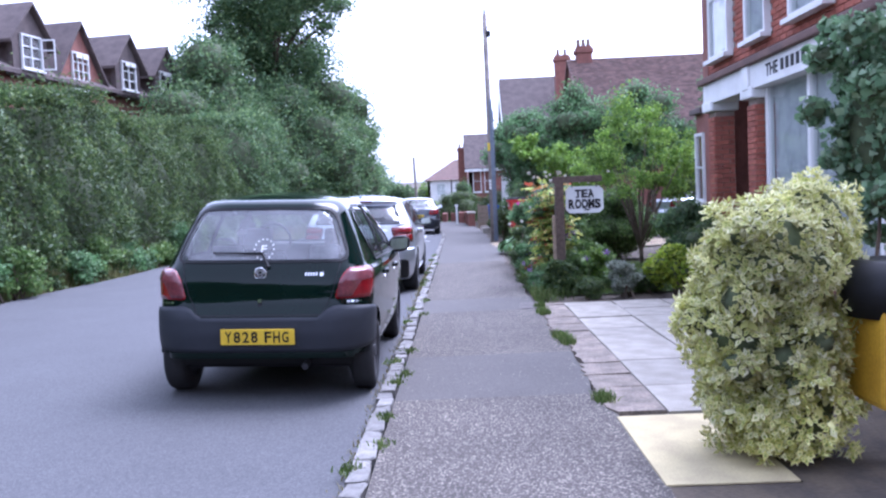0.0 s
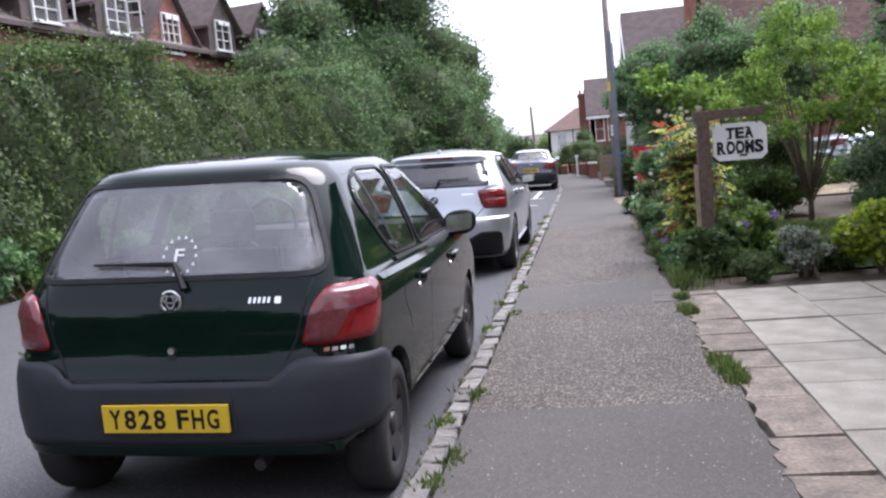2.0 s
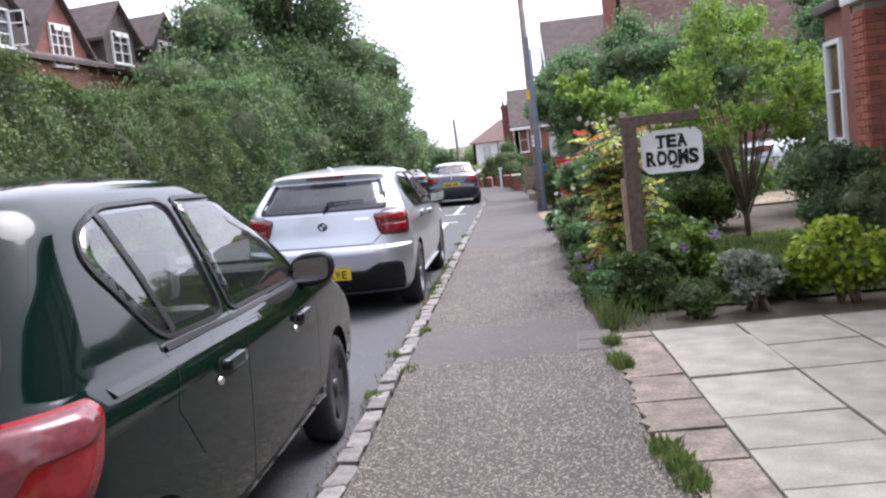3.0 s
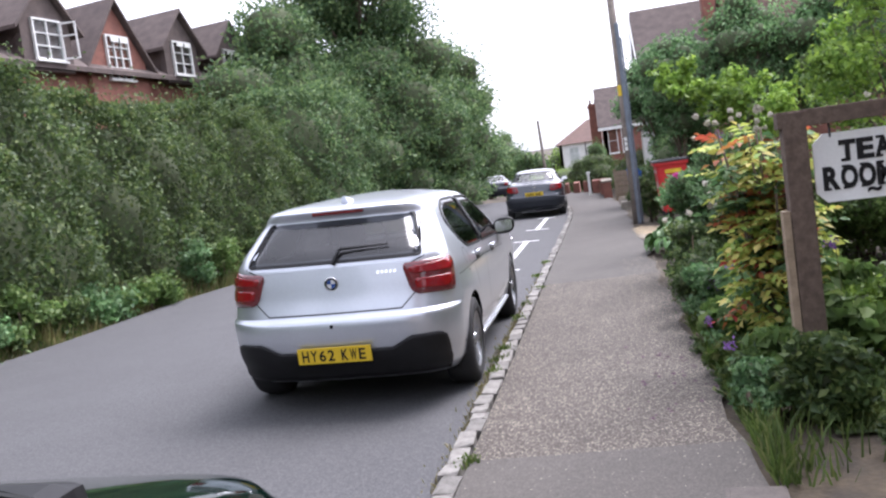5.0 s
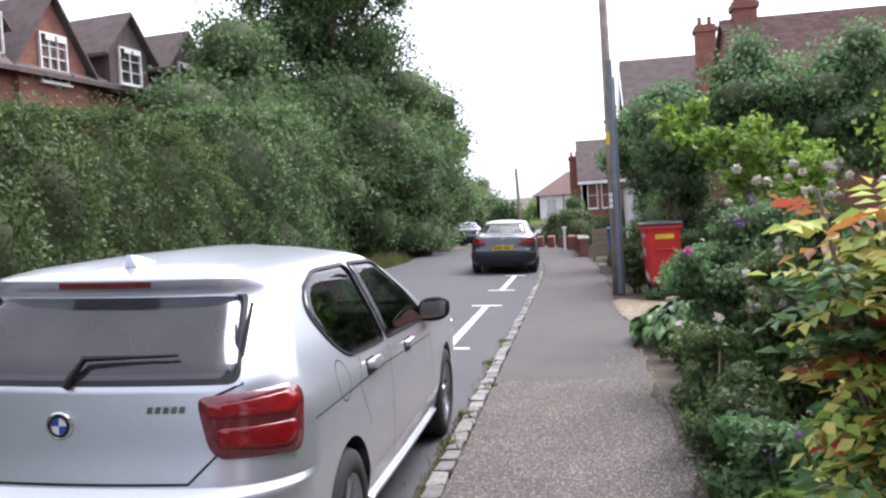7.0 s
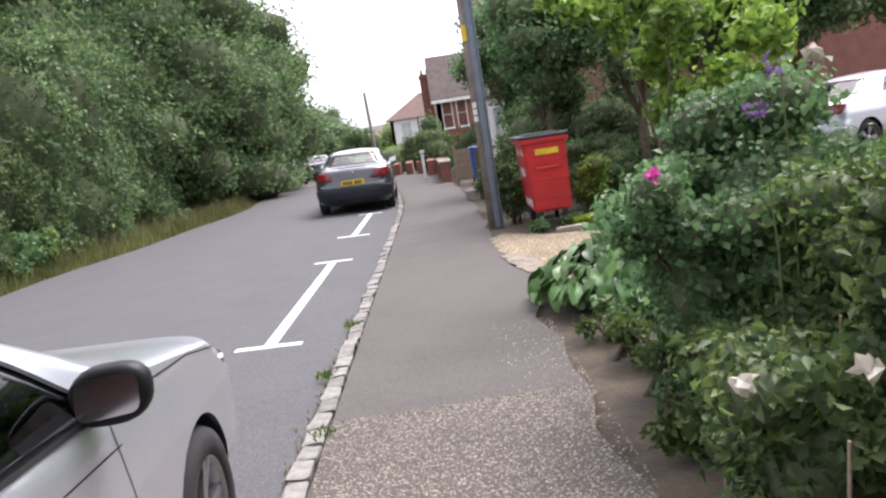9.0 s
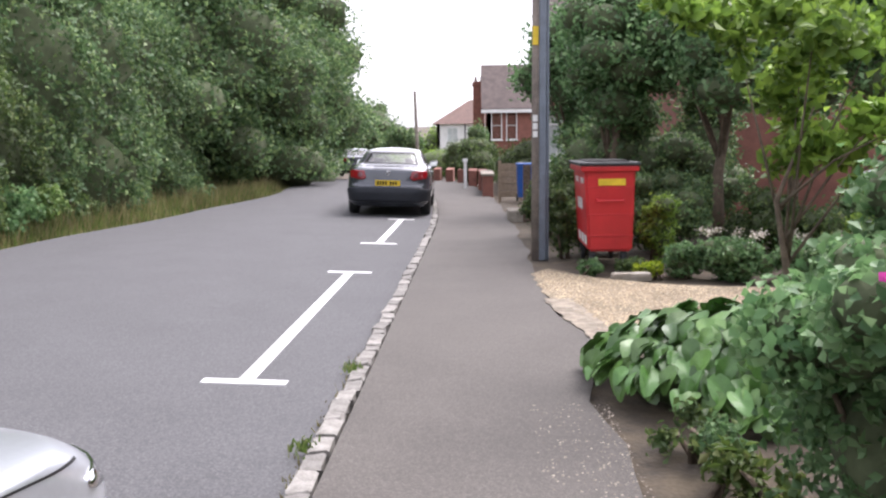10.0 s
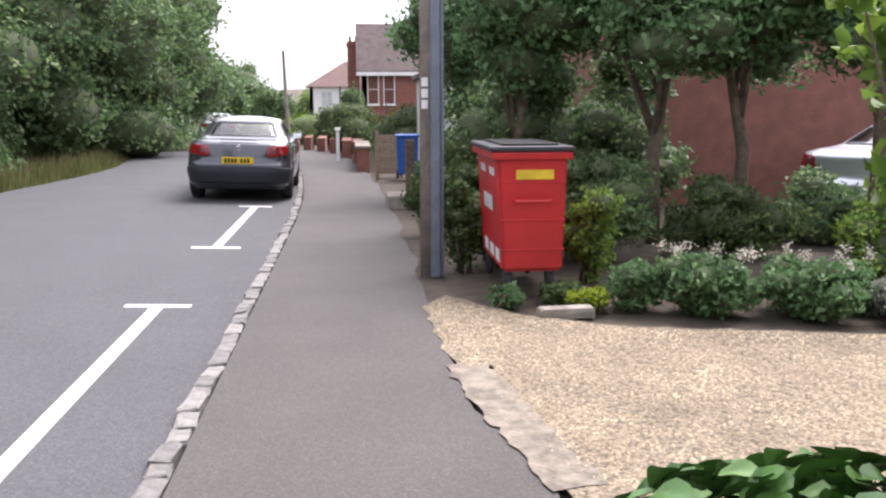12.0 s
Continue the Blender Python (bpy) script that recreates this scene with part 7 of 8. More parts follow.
def rosettes(thing, clumps, n, petals, size, seed):
    """Leaf rosettes: cream leaves in a whorl, each with a green middle."""
    rng = np.random.default_rng(seed)
    P, N = clump_points(rng, clumps, n, 0.12)
    N = unit(N + rng.normal(0, 0.3, N.shape) + np.array((0, 0, 0.25)))
    T = unit(np.cross(N, rng.normal(0, 1, N.shape)))
    B = np.cross(N, T)
    outer, inner, F = [], [], []
    for k in range(petals):
        a = 2.4 * k + rng.uniform(-0.25, 0.25, (n, 1))
        rise = 0.15 + 0.9 * k / petals
        side = T * np.cos(a) + B * np.sin(a)
        ax = unit(side + N * rise)
        w = np.cross(ax, N)
        up = np.cross(w, ax)
        up = up * np.sign((up * N).sum(1, keepdims=True))
        L = size * rng.uniform(0.75, 1.2, (n, 1)) * (1 - 0.35 * k / petals)
        base = P + ax * L * 0.12 + N * 0.004 * k
        for rows, m, lift_by in ((outer, 1.0, 0.0), (inner, 0.36, 0.0016)):
            mid = base + ax * L * 0.5 + up * lift_by
            rows.append(np.stack([mid - ax * L * 0.5 * m, mid + w * L * 0.31 * m + up * L * 0.09 * m, mid + ax * L * 0.5 * m - up * L * 0.06, mid - w * L * 0.31 * m + up * L * 0.09 * m], 1).reshape(-1, 3))
    i = np.arange(n * petals)[:, None] * 4
    F = np.concatenate([i + np.array([[0, 1, 2]]), i + np.array([[0, 2, 3]])], 0)
    array_mesh("leaf_edge", np.concatenate(outer), F, GOLD_LEAF, thing)["kind"] = "stuff"
    array_mesh("leaf_middle", np.concatenate(inner), F, MIDDLE_LEAF, thing)["kind"] = "stuff"


rosettes(gb, cl, 3000, 8, 0.058, 12)
# ivy over the near porch, with its dark roof edge
cl = [(0.3, 0.3, 1.75, 0.30, 0.4, 0.7)] + scatter_clumps(rg, (0.22, 0.2, 1.75), (0.46, 0.5, 0.85), 46, (0.11, 0.2))
leafy("ivy", "trailing green ivy hanging over a porch", 2.98, 3.9, cl, 8500, 0.062, IVY_LEAF, 12, "ivy", 0.7, 0.85, 0.7, 1, shell=0.55)
pr = empty("porch_roof", pose(3.05, 3.1, 0.24), "dark timber porch roof edge over ivy", "porch")
part("beam", box(0, 0, 2.32, 2.2, 0.14, 2.5, 0.01), POST_WOOD, pr)
part("roof", box(-0.12, -0.12, 2.5, 2.3, 0.85, 2.58, 0.01), TILE_DARK, pr)
part("post", box(0.42, 0.3, 0, 0.54, 0.42, 2.32, 0.01), POST_WOOD, pr)
part("post", box(2.0, 0.0, 0, 2.12, 0.12, 2.32, 0.01), POST_WOOD, pr)
# yellow litter bin with a black liner
lb = empty("litter_bin", pose(2.52, 2.72, 0.06), "yellow litter bin with a black bag liner", "waste bin")
bm = box(0, 0, 0.30, 0.42, 0.42, 0.78, 0.03)
part("body", bm, material("yellow_bin", (0.62, 0.36, 0.02), 0.5, (0.5, 0.28, 0.02), 5), lb)
part("liner", tube([(0.21, 0.21, 0.72), (0.21, 0.21, 0.86), (0.21, 0.21, 0.98)], [0.28, 0.30, 0.24], 14), BLACK, lb, "black plastic bag liner", True)
part("leg", tube([(0.21, 0.21, -0.05), (0.21, 0.21, 0.31)], [0.05, 0.05], 10), STEEL, lb)

# low bed behind the forecourt
cl = scatter_clumps(rg, (0, 0, 0.28), (0.24, 0.22, 0.22), 12, (0.3, 0.45))
leafy("silver_shrub", "small white-edged variegated shrub in the front bed", 2.72, 9.93, cl, 2600, 0.045, SILVER_LEAF, 13, shrink=0.7)
cl = [(0, 0, 0.36, 0.26, 0.25, 0.24)] + scatter_clumps(rg, (0, 0, 0.38), (0.40, 0.34, 0.30), 16, (0.3, 0.42))
leafy("lime_shrub", "bright lime green rounded shrub in the front bed", 3.41, 9.88, cl, 4200, 0.062, LIME_LEAF, 14, shrink=0.75, ratio=0.7)
for i, (x, y, r, h, mat, lab) in enumerate([(2.29, 9.88, 0.22, 0.32, HEDGE_LEAF, "low dark green plant in the bed"), (2.75, 10.6, 0.22, 0.34, BRAMBLE_LEAF, "green leafy perennial in the bed"), (2.03, 10.46, 0.28, 0.5, HEDGE_LEAF, "weedy green plant by the sign"), (3.07, 10.28, 0.24, 0.3, HEDGE_LEAF, "low green plant in the bed"), (1.68, 10.64, 0.2, 0.35, ROSE_LEAF, "green weeds at the path edge"), (4.2, 10.3, 0.36, 0.4, BRAMBLE_LEAF, "green low shrub by the house"), (4.26, 11.08, 0.5, 0.95, HEDGE_LEAF, "dark green shrub by the house"), (4.11, 11.96, 0.45, 1.25, TREE_LEAF, "upright dark green shrub by the porch"), (1.82, 12.67, 0.3, 0.65, ROSE_LEAF, "green leafy plants at the path edge"), (1.79, 13.38, 0.32, 0.75, HEDGE_LEAF, "green shrub at the path edge"), (1.82, 14.09, 0.34, 0.9, HEDGE_LEAF, "green feathery shrub at the path edge"), (1.98, 14.88, 0.36, 0.7, HEDGE_LEAF, "green shrub at the path edge"), (2.55, 13.1, 0.36, 0.7, BRAMBLE_LEAF, "green shrub in the garden"), (2.7, 15.2, 0.6, 1.2, BRAMBLE_LEAF, "dense green shrub in the garden"), (3.74, 15.9, 0.8, 1.4, BRAMBLE_LEAF, "dense green shrub in the garden"), (3.54, 17.01, 0.8, 1.2, ROSE_LEAF, "rose bush in the garden"), (2.5, 11.5, 0.26, 0.62, LIGHT_LEAF, "light green leafy plant behind the sign")]):
    cl = [(0, 0, h * 0.45, r * 0.7, r * 0.7, h * 0.42)] + scatter_clumps(rg, (0, 0, h * 0.5), (r, r, h * 0.5), 12, (0.28, 0.42))
    leafy("shrub", lab, x, y, cl, int(4600 * (r / 0.3) * (0.6 + h)), 0.038 + 0.012 * (i % 3), mat, 100 + i, shrink=0.7, group="border shrubs", shell=0.6)


def pinnate(rng, P, D, L, leaflets, size):
    """Compound leaves: leaflets in pairs along drooping stalks from P towards D."""
    V, F = [], []
    for p, d in zip(P, D):
        ln = L * rng.uniform(0.7, 1.2)
        side = np.cross(d, (0, 0, 1.0))
        side = side / max(np.linalg.norm(side), 1e-6)
        for k in range(leaflets + 1):
            t = (k + 1) / (leaflets + 1)
            q = p + d * ln * t + np.array((0, 0, -0.22 * ln * t * t))
            for s in ((-1, 1) if k < leaflets else (0,)):
                ax = side * s * 0.9 + d * (0.45 if s else 1.0) + np.array((0, 0, -0.25)) + rng.normal(0, 0.08, 3)
                ax /= np.linalg.norm(ax)
                w = np.cross(ax, (0, 0, 1.0))
                w /= max(np.linalg.norm(w), 1e-6)
                w = w + rng.normal(0, 0.55, 3)
                w -= ax * w.dot(ax)
                w /= max(np.linalg.norm(w), 1e-6)
                n = np.cross(w, ax)
                l = size * rng.uniform(0.8, 1.2) * (1 - 0.3 * abs(t - 0.5))
                i = len(V)
                V += [q, q + ax * l * 0.45 + w * l * 0.27 + n * 0.1 * l, q + ax * l - n * 0.08 * l, q + ax * l * 0.45 - w * l * 0.27 + n * 0.1 * l]
                F += [(i, i + 1, i + 2), (i, i + 2, i + 3)]
    return np.array(V), np.array(F)


def autumn_shrub():
    """Shrub with long compound leaves turning from green to yellow, orange and red."""
    rng = np.random.default_rng(61)
    s = empty("autumn_shrub", pose(2.04, 11.75, 0.03), "open shrub with compound leaves turning yellow orange and red", "bush")
    bm = bmesh.new()
    groups = {"green": ([], []), "yellow": ([], []), "orange": ([], [])}
    for b in range(28):
        a = rng.uniform(0, 6.28)
        reach = rng.uniform(0.05, 0.42)
        top = Vector((math.cos(a) * reach, math.sin(a) * reach * 0.8, rng.uniform(0.45, 1.75) * (1 - 0.25 * reach)))
        add_tube(bm, [(math.cos(a) * 0.05, math.sin(a) * 0.05, -0.03), top * 0.5 + Vector((0, 0, 0.1)), top], [0.016, 0.011, 0.006], 6)
        for j in range(18):
            t = rng.uniform(0.35, 1.0) ** 0.7
            p = np.array(top) * t
            d = rng.normal(0, 1, 3)
            d[2] = rng.uniform(-0.35, 0.6)
            d /= np.linalg.norm(d)
            r = rng.uniform(0, 1)
            key = "green" if r < 0.25 else "yellow" if r < 0.84 else "orange"
            groups[key][0].append(p)
            groups[key][1].append(d)
    part("stem_mass", bm, BARK, s, "", True)["kind"] = "stuff"
    mats = {"green": ROSE_LEAF, "yellow": leaf_material("yellow_leaf", [(0, (0.26, 0.42, 0.08)), (0.5, (0.52, 0.58, 0.13)), (1, (0.72, 0.60, 0.18))]),
            "orange": leaf_material("orange_leaf", [(0, (0.40, 0.24, 0.05)), (0.6, (0.45, 0.14, 0.06)), (1, (0.42, 0.06, 0.06))])}
    for key, (P, D) in groups.items():
        V, F = pinnate(rng, P, D, 0.22, 4, 0.085)
        array_mesh(key + "_leaves", V, F, mats[key], s)


autumn_shrub()

# light green tree with crooked stems
cl = scatter_clumps(rg, (0.1, 0.2, 1.95), (1.2, 0.9, 1.05), 58, (0.11, 0.21)) + [(-0.75, 0, 2.0, 0.35, 0.3, 0.3), (-0.25, 0.1, 2.85, 0.3, 0.3, 0.35), (0.9, 0.1, 1.75, 0.5, 0.4, 0.4)]
tree("light_tree", "light green small tree with crooked pale stems", 3.9, 14.35, 0.03, 2.2, cl, 11000, 0.062, LIGHT_LEAF, 71, 0.034, 22, 0.55, core=False, shell=0.9, fork=0.12)
# seed-head climber
cl = [(0, 0, 0.8, 0.3, 0.3, 0.55)] + scatter_clumps(rg, (0, 0, 0.9), (0.45, 0.4, 0.7), 16, (0.2, 0.32))
sh = leafy("climber", "tall bushy climber with fluffy cream seed heads", 2.34, 14, cl, 5200, 0.065, HEDGE_LEAF, 72, shrink=0.65, shell=0.7)
rr = np.random.default_rng(5)
bm = bmesh.new()
for k in range(64):
    p = (rr.normal(0, 0.27), rr.uniform(-0.5, 0.1), rr.uniform(0.85, 1.75))
    m = bmesh.ops.create_icosphere(bm, subdivisions=2, radius=0.021, matrix=Matrix.Translation(p))
    for v in m["verts"]:
        v.co += Vector((rr.normal(0, 0.008), rr.normal(0, 0.008), rr.normal(0, 0.008)))
part("seed_fluff", bm, CREAM_PETAL, sh, "fluffy cream seed heads")["kind"] = "stuff"

# rose bush
cl = [(0, 0, 0.55, 0.5, 0.6, 0.45), (0.2, 0.1, 0.9, 0.5, 0.5, 0.4)] + scatter_clumps(rg, (0.05, 0, 0.78), (0.72, 0.8, 0.62), 46, (0.17, 0.28)) + [(-0.5, -0.5, 1.10, 0.16, 0.16, 0.14), (0.3, 0.1, 1.38, 0.26, 0.26, 0.2), (0.0, 0.3, 1.32, 0.24, 0.24, 0.2)]
rose = leafy("rose_bush", "dense green rose bush with a pink flower", 2.3, 16.0, cl, 30000, 0.045, ROSE_LEAF, 81, shrink=0.72, ratio=0.75, shell=0.5)
rr = np.random.default_rng(6)
P = np.array([(-0.53, -0.64, 1.20)]) + rr.normal(0, 0.012, (26, 3))
V, F = leaf_arrays(rr, P, np.tile((-0.3, -0.8, 0.5), (26, 1)), 0.028, 0.8, 0.2, 0.6)
array_mesh("flower", V, F, PINK_PETAL, rose)


cl = [(0, 0, 0.4, 0.34, 0.4, 0.36)] + scatter_clumps(rg, (0.05, 0, 0.42), (0.36, 0.5, 0.38), 24, (0.2, 0.32))
leafy("rose_bush", "lower green rose growth beside the path", 2.36, 15.3, cl, 8500, 0.045, HEDGE_LEAF, 82, shrink=0.7, ratio=0.75, shell=0.55)
for i, (x, y, r, h, mat, lab) in enumerate([(1.86, 11.1, 0.26, 0.34, BRAMBLE_LEAF, "low plant with broad rounded green leaves"), (2.25, 11.35, 0.3, 0.62, BRAMBLE_LEAF, "green plant with divided leaves below the autumn shrub"), (1.98, 10.85 + 0.55, 0.22, 0.3, ROSE_LEAF, "low plant with broad rounded green leaves"), (2.55, 11.75, 0.34, 0.75, BRAMBLE_LEAF, "green plant with divided leaves below the autumn shrub"), (1.78, 12.2, 0.2, 0.42, BRAMBLE_LEAF, "leafy green plant at the path edge")]):
    cl = scatter_clumps(rg, (0, 0, h * 0.5), (r, r, h * 0.5), 12, (0.3, 0.45))
    leafy("leafy_plant", lab, x, y, cl, 900, 0.10, mat, 160 + i, "plant", 0.6, 0.8, 0.6, 4, shell=0.6, core=False, group="plants under the autumn shrub")


def purple_flowers():
    rng = np.random.default_rng(17)
    f = empty("purple_flowers", pose(0, 0, 0.03), "thin stalks with small purple flowers along the path", "flower")
    bm = bmesh.new()
    P = []
    for x, y, h in [(1.79, 14.88, 0.35), (1.87, 15.06, 0.42), (1.98, 14.8, 0.5), (2.08, 15.24, 0.38), (1.73, 12.49, 0.45), (1.82, 12.32, 0.6), (2.18, 11.43, 0.75), (2.29, 11.34, 0.8), (1.61, 11.08, 0.3), (1.56, 11.61, 0.35), (2.13, 15.15, 1.4), (2.24, 15.24, 1.55), (2.29, 10.19, 0.5), (2.6, 10.46, 0.55)]:
        add_tube(bm, [(x, y, 0), (x + 0.03, y, h * 0.6), (x + rng.normal(0, 0.04), y, h)], [0.005, 0.004, 0.003], 5)
        P += [np.array((x, y, h)) + rng.normal(0, 0.02, 3) for _ in range(22)]
    part("stalk_mass", bm, STEM, f)["kind"] = "stuff"
    P = np.array(P)
    V, F = leaf_arrays(rng, P, np.tile((0, -0.5, 0.6), (len(P), 1)), 0.024, 0.7, 0.2, 0.9)
    array_mesh("petals", V, F, PURPLE_PETAL, f)["kind"] = "stuff"
    bm = bmesh.new()
    for x, y, h in [(1.68, 14.62, 0.6), (2.03, 14.53, 0.75), (1.66, 13.73, 0.7)]:
        add_tube(bm, [(x, y, 0), (x + 0.06, y, h)], [0.007, 0.005], 5)
    part("dry_stalk_mass", bm, PALE_WOOD, f)["kind"] = "stuff"


purple_flowers()


def broad_leaf_plant():
    """Clump of large rounded, glossy leaves, each one a piece."""
    rng = random.Random(23)
    plant = empty("broad_leaf_plant", pose(0, 0, 0.05), "low clump of large glossy rounded green leaves", "plant")
    shapes = []
    for k in range(4):
        bm = bmesh.new()
        rings_, n = 3, 12
        mid = bm.verts.new((0, 0, 0))
        last = None
        for r in range(1, rings_ + 1):
            loop = []
            for i in range(n):
                t = 2 * math.pi * i / n
                q = r / rings_
                x, y = 0.07 * q * math.cos(t) * (1 + 0.06 * math.sin(3 * t + k)) * (1 - 0.25 * math.sin(t)), 0.12 * q * math.sin(t)
                loop.append(bm.verts.new((x, y, 0.032 * q * math.cos(t) ** 2 - 0.03 * q * q * max(math.sin(t), 0) + 0.004 * math.sin(5 * t + k) * q)))
            for i in range(n):
                if last:
                    bm.faces.new((last[i], loop[i], loop[(i + 1) % n], last[(i + 1) % n]))
                else:
                    bm.faces.new((mid, loop[i], loop[(i + 1) % n]))
            last = loop
        me = bpy.data.meshes.new("leaf")
        bm.to_mesh(me)
        bm.free()
        me.materials.append(BROAD[k % 2])
        me.shade_smooth()
        shapes.append(me)
    for i in range(850):
        x, y = rng.uniform(1.5, 3.22), rng.uniform(17.65, 19.45)
        e = ((x - 2.36) / 0.86) ** 2 + ((y - 18.55) / 0.9) ** 2
        if e > 1:
            continue
        h = 0.46 * math.sqrt(1 - e * 0.92) * rng.uniform(0.55, 1.05)
        a = math.degrees(math.atan2(y - 18.55, x - 2.36)) - 90
        ob = new("leaf", rng.choice(shapes))
        ob.parent = plant
        s = rng.uniform(0.5, 0.98)
        ob.matrix_basis = pose(x, y, h) @ pose(0, 0, 0, 0, 0, a + rng.uniform(-50, 50)) @ pose(0, 0, 0, -rng.uniform(15, 80) * (0.55 + 0.45 * e), rng.uniform(-25, 25)) @ Matrix.Diagonal((s, s, s, 1))
    # core ellipsoid coloured as the shade beneath the leaves
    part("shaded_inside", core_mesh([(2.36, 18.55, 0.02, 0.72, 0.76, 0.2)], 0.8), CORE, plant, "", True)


BROAD = [material("glossy_leaf", (0.07, 0.17, 0.033), 0.38, (0.06, 0.145, 0.03), 9, 0.1, 60, object_random=0.35),
         material("pale_glossy_leaf", (0.11, 0.22, 0.05), 0.4, (0.09, 0.18, 0.045), 9, 0.1, 60, object_random=0.35)]
broad_leaf_plant()

# young tree in the drive's border
cl = scatter_clumps(rg, (0.32, -0.05, 1.78), (0.85, 0.8, 0.75), 34, (0.13, 0.24)) + scatter_clumps(rg, (-0.3, 0.05, 2.4), (0.8, 0.6, 0.45), 20, (0.16, 0.28))
tree("young_tree", "slender young tree with fresh light green leaves", 2.9, 19.05, 0.04, 2.0, cl, 4600, 0.1, LIGHT_LEAF, 91, 0.026, 8, 0.5, core=False, shell=0.9)
# flowering bed beyond the drive
for i, (x, y, r, h, mat, lab) in enumerate([(2.86, 22.05, 0.3, 0.4, ROSE_LEAF, "green perennials in the bed past the drive"), (3.33, 21.88, 0.42, 0.55, ROSE_LEAF, "green perennials with white flower heads"), (3.95, 21.7, 0.45, 0.5, ROSE_LEAF, "green perennials with white flower heads"), (4.68, 21.52, 0.5, 0.4, SILVER_LEAF, "low grey-green perennial in the bed"), (2.55, 22.05, 0.16, 0.22, LIME_LEAF, "small yellow-green plant by the stone"), (2.86, 23.11, 0.24, 1.05, LIGHT_LEAF, "upright green shrub beside the red container"), (1.85, 23.73, 0.2, 0.9, HEDGE_LEAF, "dark weeds between pole and container"), (2.18, 24.09, 0.4, 0.9, HEDGE_LEAF, "dark shrub behind the container"), (3.12, 24.27, 0.7, 1.3, TREE_LEAF, "dark green shrub under the trees"), (4.47, 24.35, 0.7, 0.8, HEDGE_LEAF, "dark green shrub under the trees"), (1.98, 22.23, 0.16, 0.18, ROSE_LEAF, "weeds round the container wheels"), (2.39, 22.32, 0.2, 0.2, HEDGE_LEAF, "weeds round the container wheels"), (4.99, 22.41, 0.5, 0.9, LIGHT_LEAF, "light green shrub in the bed"), (5.82, 21.7, 0.5, 0.6, LIGHT_LEAF, "light green perennials in the bed"), (1.82, 26.04, 0.4, 1.0, HEDGE_LEAF, "green shrub along the path"), (2.3, 27.8, 0.4, 1.1, HEDGE_LEAF, "green shrub along the path"), (2.4, 29.4, 0.5, 1.0, HEDGE_LEAF, "green shrub along the path")]):
    x, y = 0.9 + (x - 0.9) * 1.12, y + 0.75
    cl = [(0, 0, h * 0.42, r * 0.7, r * 0.7, h * 0.42)] + scatter_clumps(rg, (0, 0, h * 0.5), (r, r, h * 0.5), 12, (0.28, 0.42))
    b = leafy("shrub", lab, x, y, cl, int(2400 * (r / 0.3) * (0.6 + h)), 0.06, mat, 200 + i, shrink=0.7, group="border shrubs", shell=0.6)
    if "white flower" in lab:
        rr = np.random.default_rng(300 + i)
        P = np.stack([rr.normal(0, r * 0.5, 260), rr.normal(-0.1, r * 0.5, 260), np.full(260, h * 1.0)], 1)
        P = np.repeat(P[:9], 31, 0)[:270] + rr.normal(0, 0.024, (270, 3))
        V, F = leaf_arrays(rr, P, np.tile((0, 0, 1.0), (270, 1)), 0.022, 0.8, 0.1, 0.6)
        array_mesh("blossom", V, F, CREAM_PETAL, b)["kind"] = "stuff"
st = empty("kerb_stone", pose(2.3, 22.55, 0.03), "flat pale edging stone at the drive", "stone")
bm = box(0, 0, 0, 0.42, 0.12, 0.09, 0.02)
for v in bm.verts:
    v.co += Vector((rr.normal(0, 0.006), rr.normal(0, 0.006), rr.normal(0, 0.004)))
part("stone", bm, CONCRETE, st)

# dark trees over the far garden
for i, (x, y, h) in enumerate([(3.0, 27.2, 4.8), (4.4, 26.0, 5.0), (5.45, 26.1, 5.2), (6.6, 25.2, 5.0), (2.8, 31.2, 4.4), (8.6, 24.4, 5.0)]):
    cl = [(0, 0, h * 0.62, 0.8, 0.8, h * 0.22)] + scatter_clumps(rg, (0, 0, h * 0.62), (1.15, 1.15, h * 0.34), 22, (0.26, 0.4))
    tree("tree", "dark green garden tree with a bare lower trunk", x, y, 0.03, h * 0.8, cl, 10000, 0.10, ROSE_LEAF, 400 + i, 0.075, 10, 0.62, group="garden trees", shell=0.6)
for i, (x, y, h) in enumerate([(7.8, 13.64, 3.0), (8.11, 16.3, 3.4), (7.49, 18.96, 3.2), (9.88, 20.73, 3.5), (6.45, 17.45, 2.4)]):
    cl = [(0, 0, h * 0.5, 1.1, 1.2, h * 0.42)] + scatter_clumps(rg, (0, 0, h * 0.5), (1.3, 1.4, h * 0.5), 18, (0.28, 0.42))
    tree("large_shrub", "large green shrub closing the garden", x, y, 0.03, h * 0.6, cl, 9000, 0.11, LIGHT_LEAF if i == 0 else TREE_LEAF, 420 + i, 0.06, 5, 0.7, category="bush", group="garden back shrubs", shell=0.6)
grey_saloon("silver car parked in the drive under trees", pose(7.1, 26.7, 0.02, 0, 0, -65), SILVER_PAINT, False)
for i, (x, y, h) in enumerate([(3.5, 27.6, 2.3), (4.7, 28.2, 2.6), (4.3, 27.0, 1.6), (2.9, 29.3, 2.2), (6.5, 26.0, 0.75)]):
    cl = [(0, 0, h * 0.45, 0.6, 0.6, h * 0.4)] + scatter_clumps(rg, (0, 0, h * 0.5), (0.85, 0.8, h * 0.5), 16, (0.28, 0.42))
    tree("large_shrub", "dense green shrub before the brick house", x, y, 0.03, h * 0.6, cl, 7000, 0.085, TREE_LEAF, 440 + i, 0.05, 5, 0.7, category="bush", group="house front shrubs", shell=0.6)
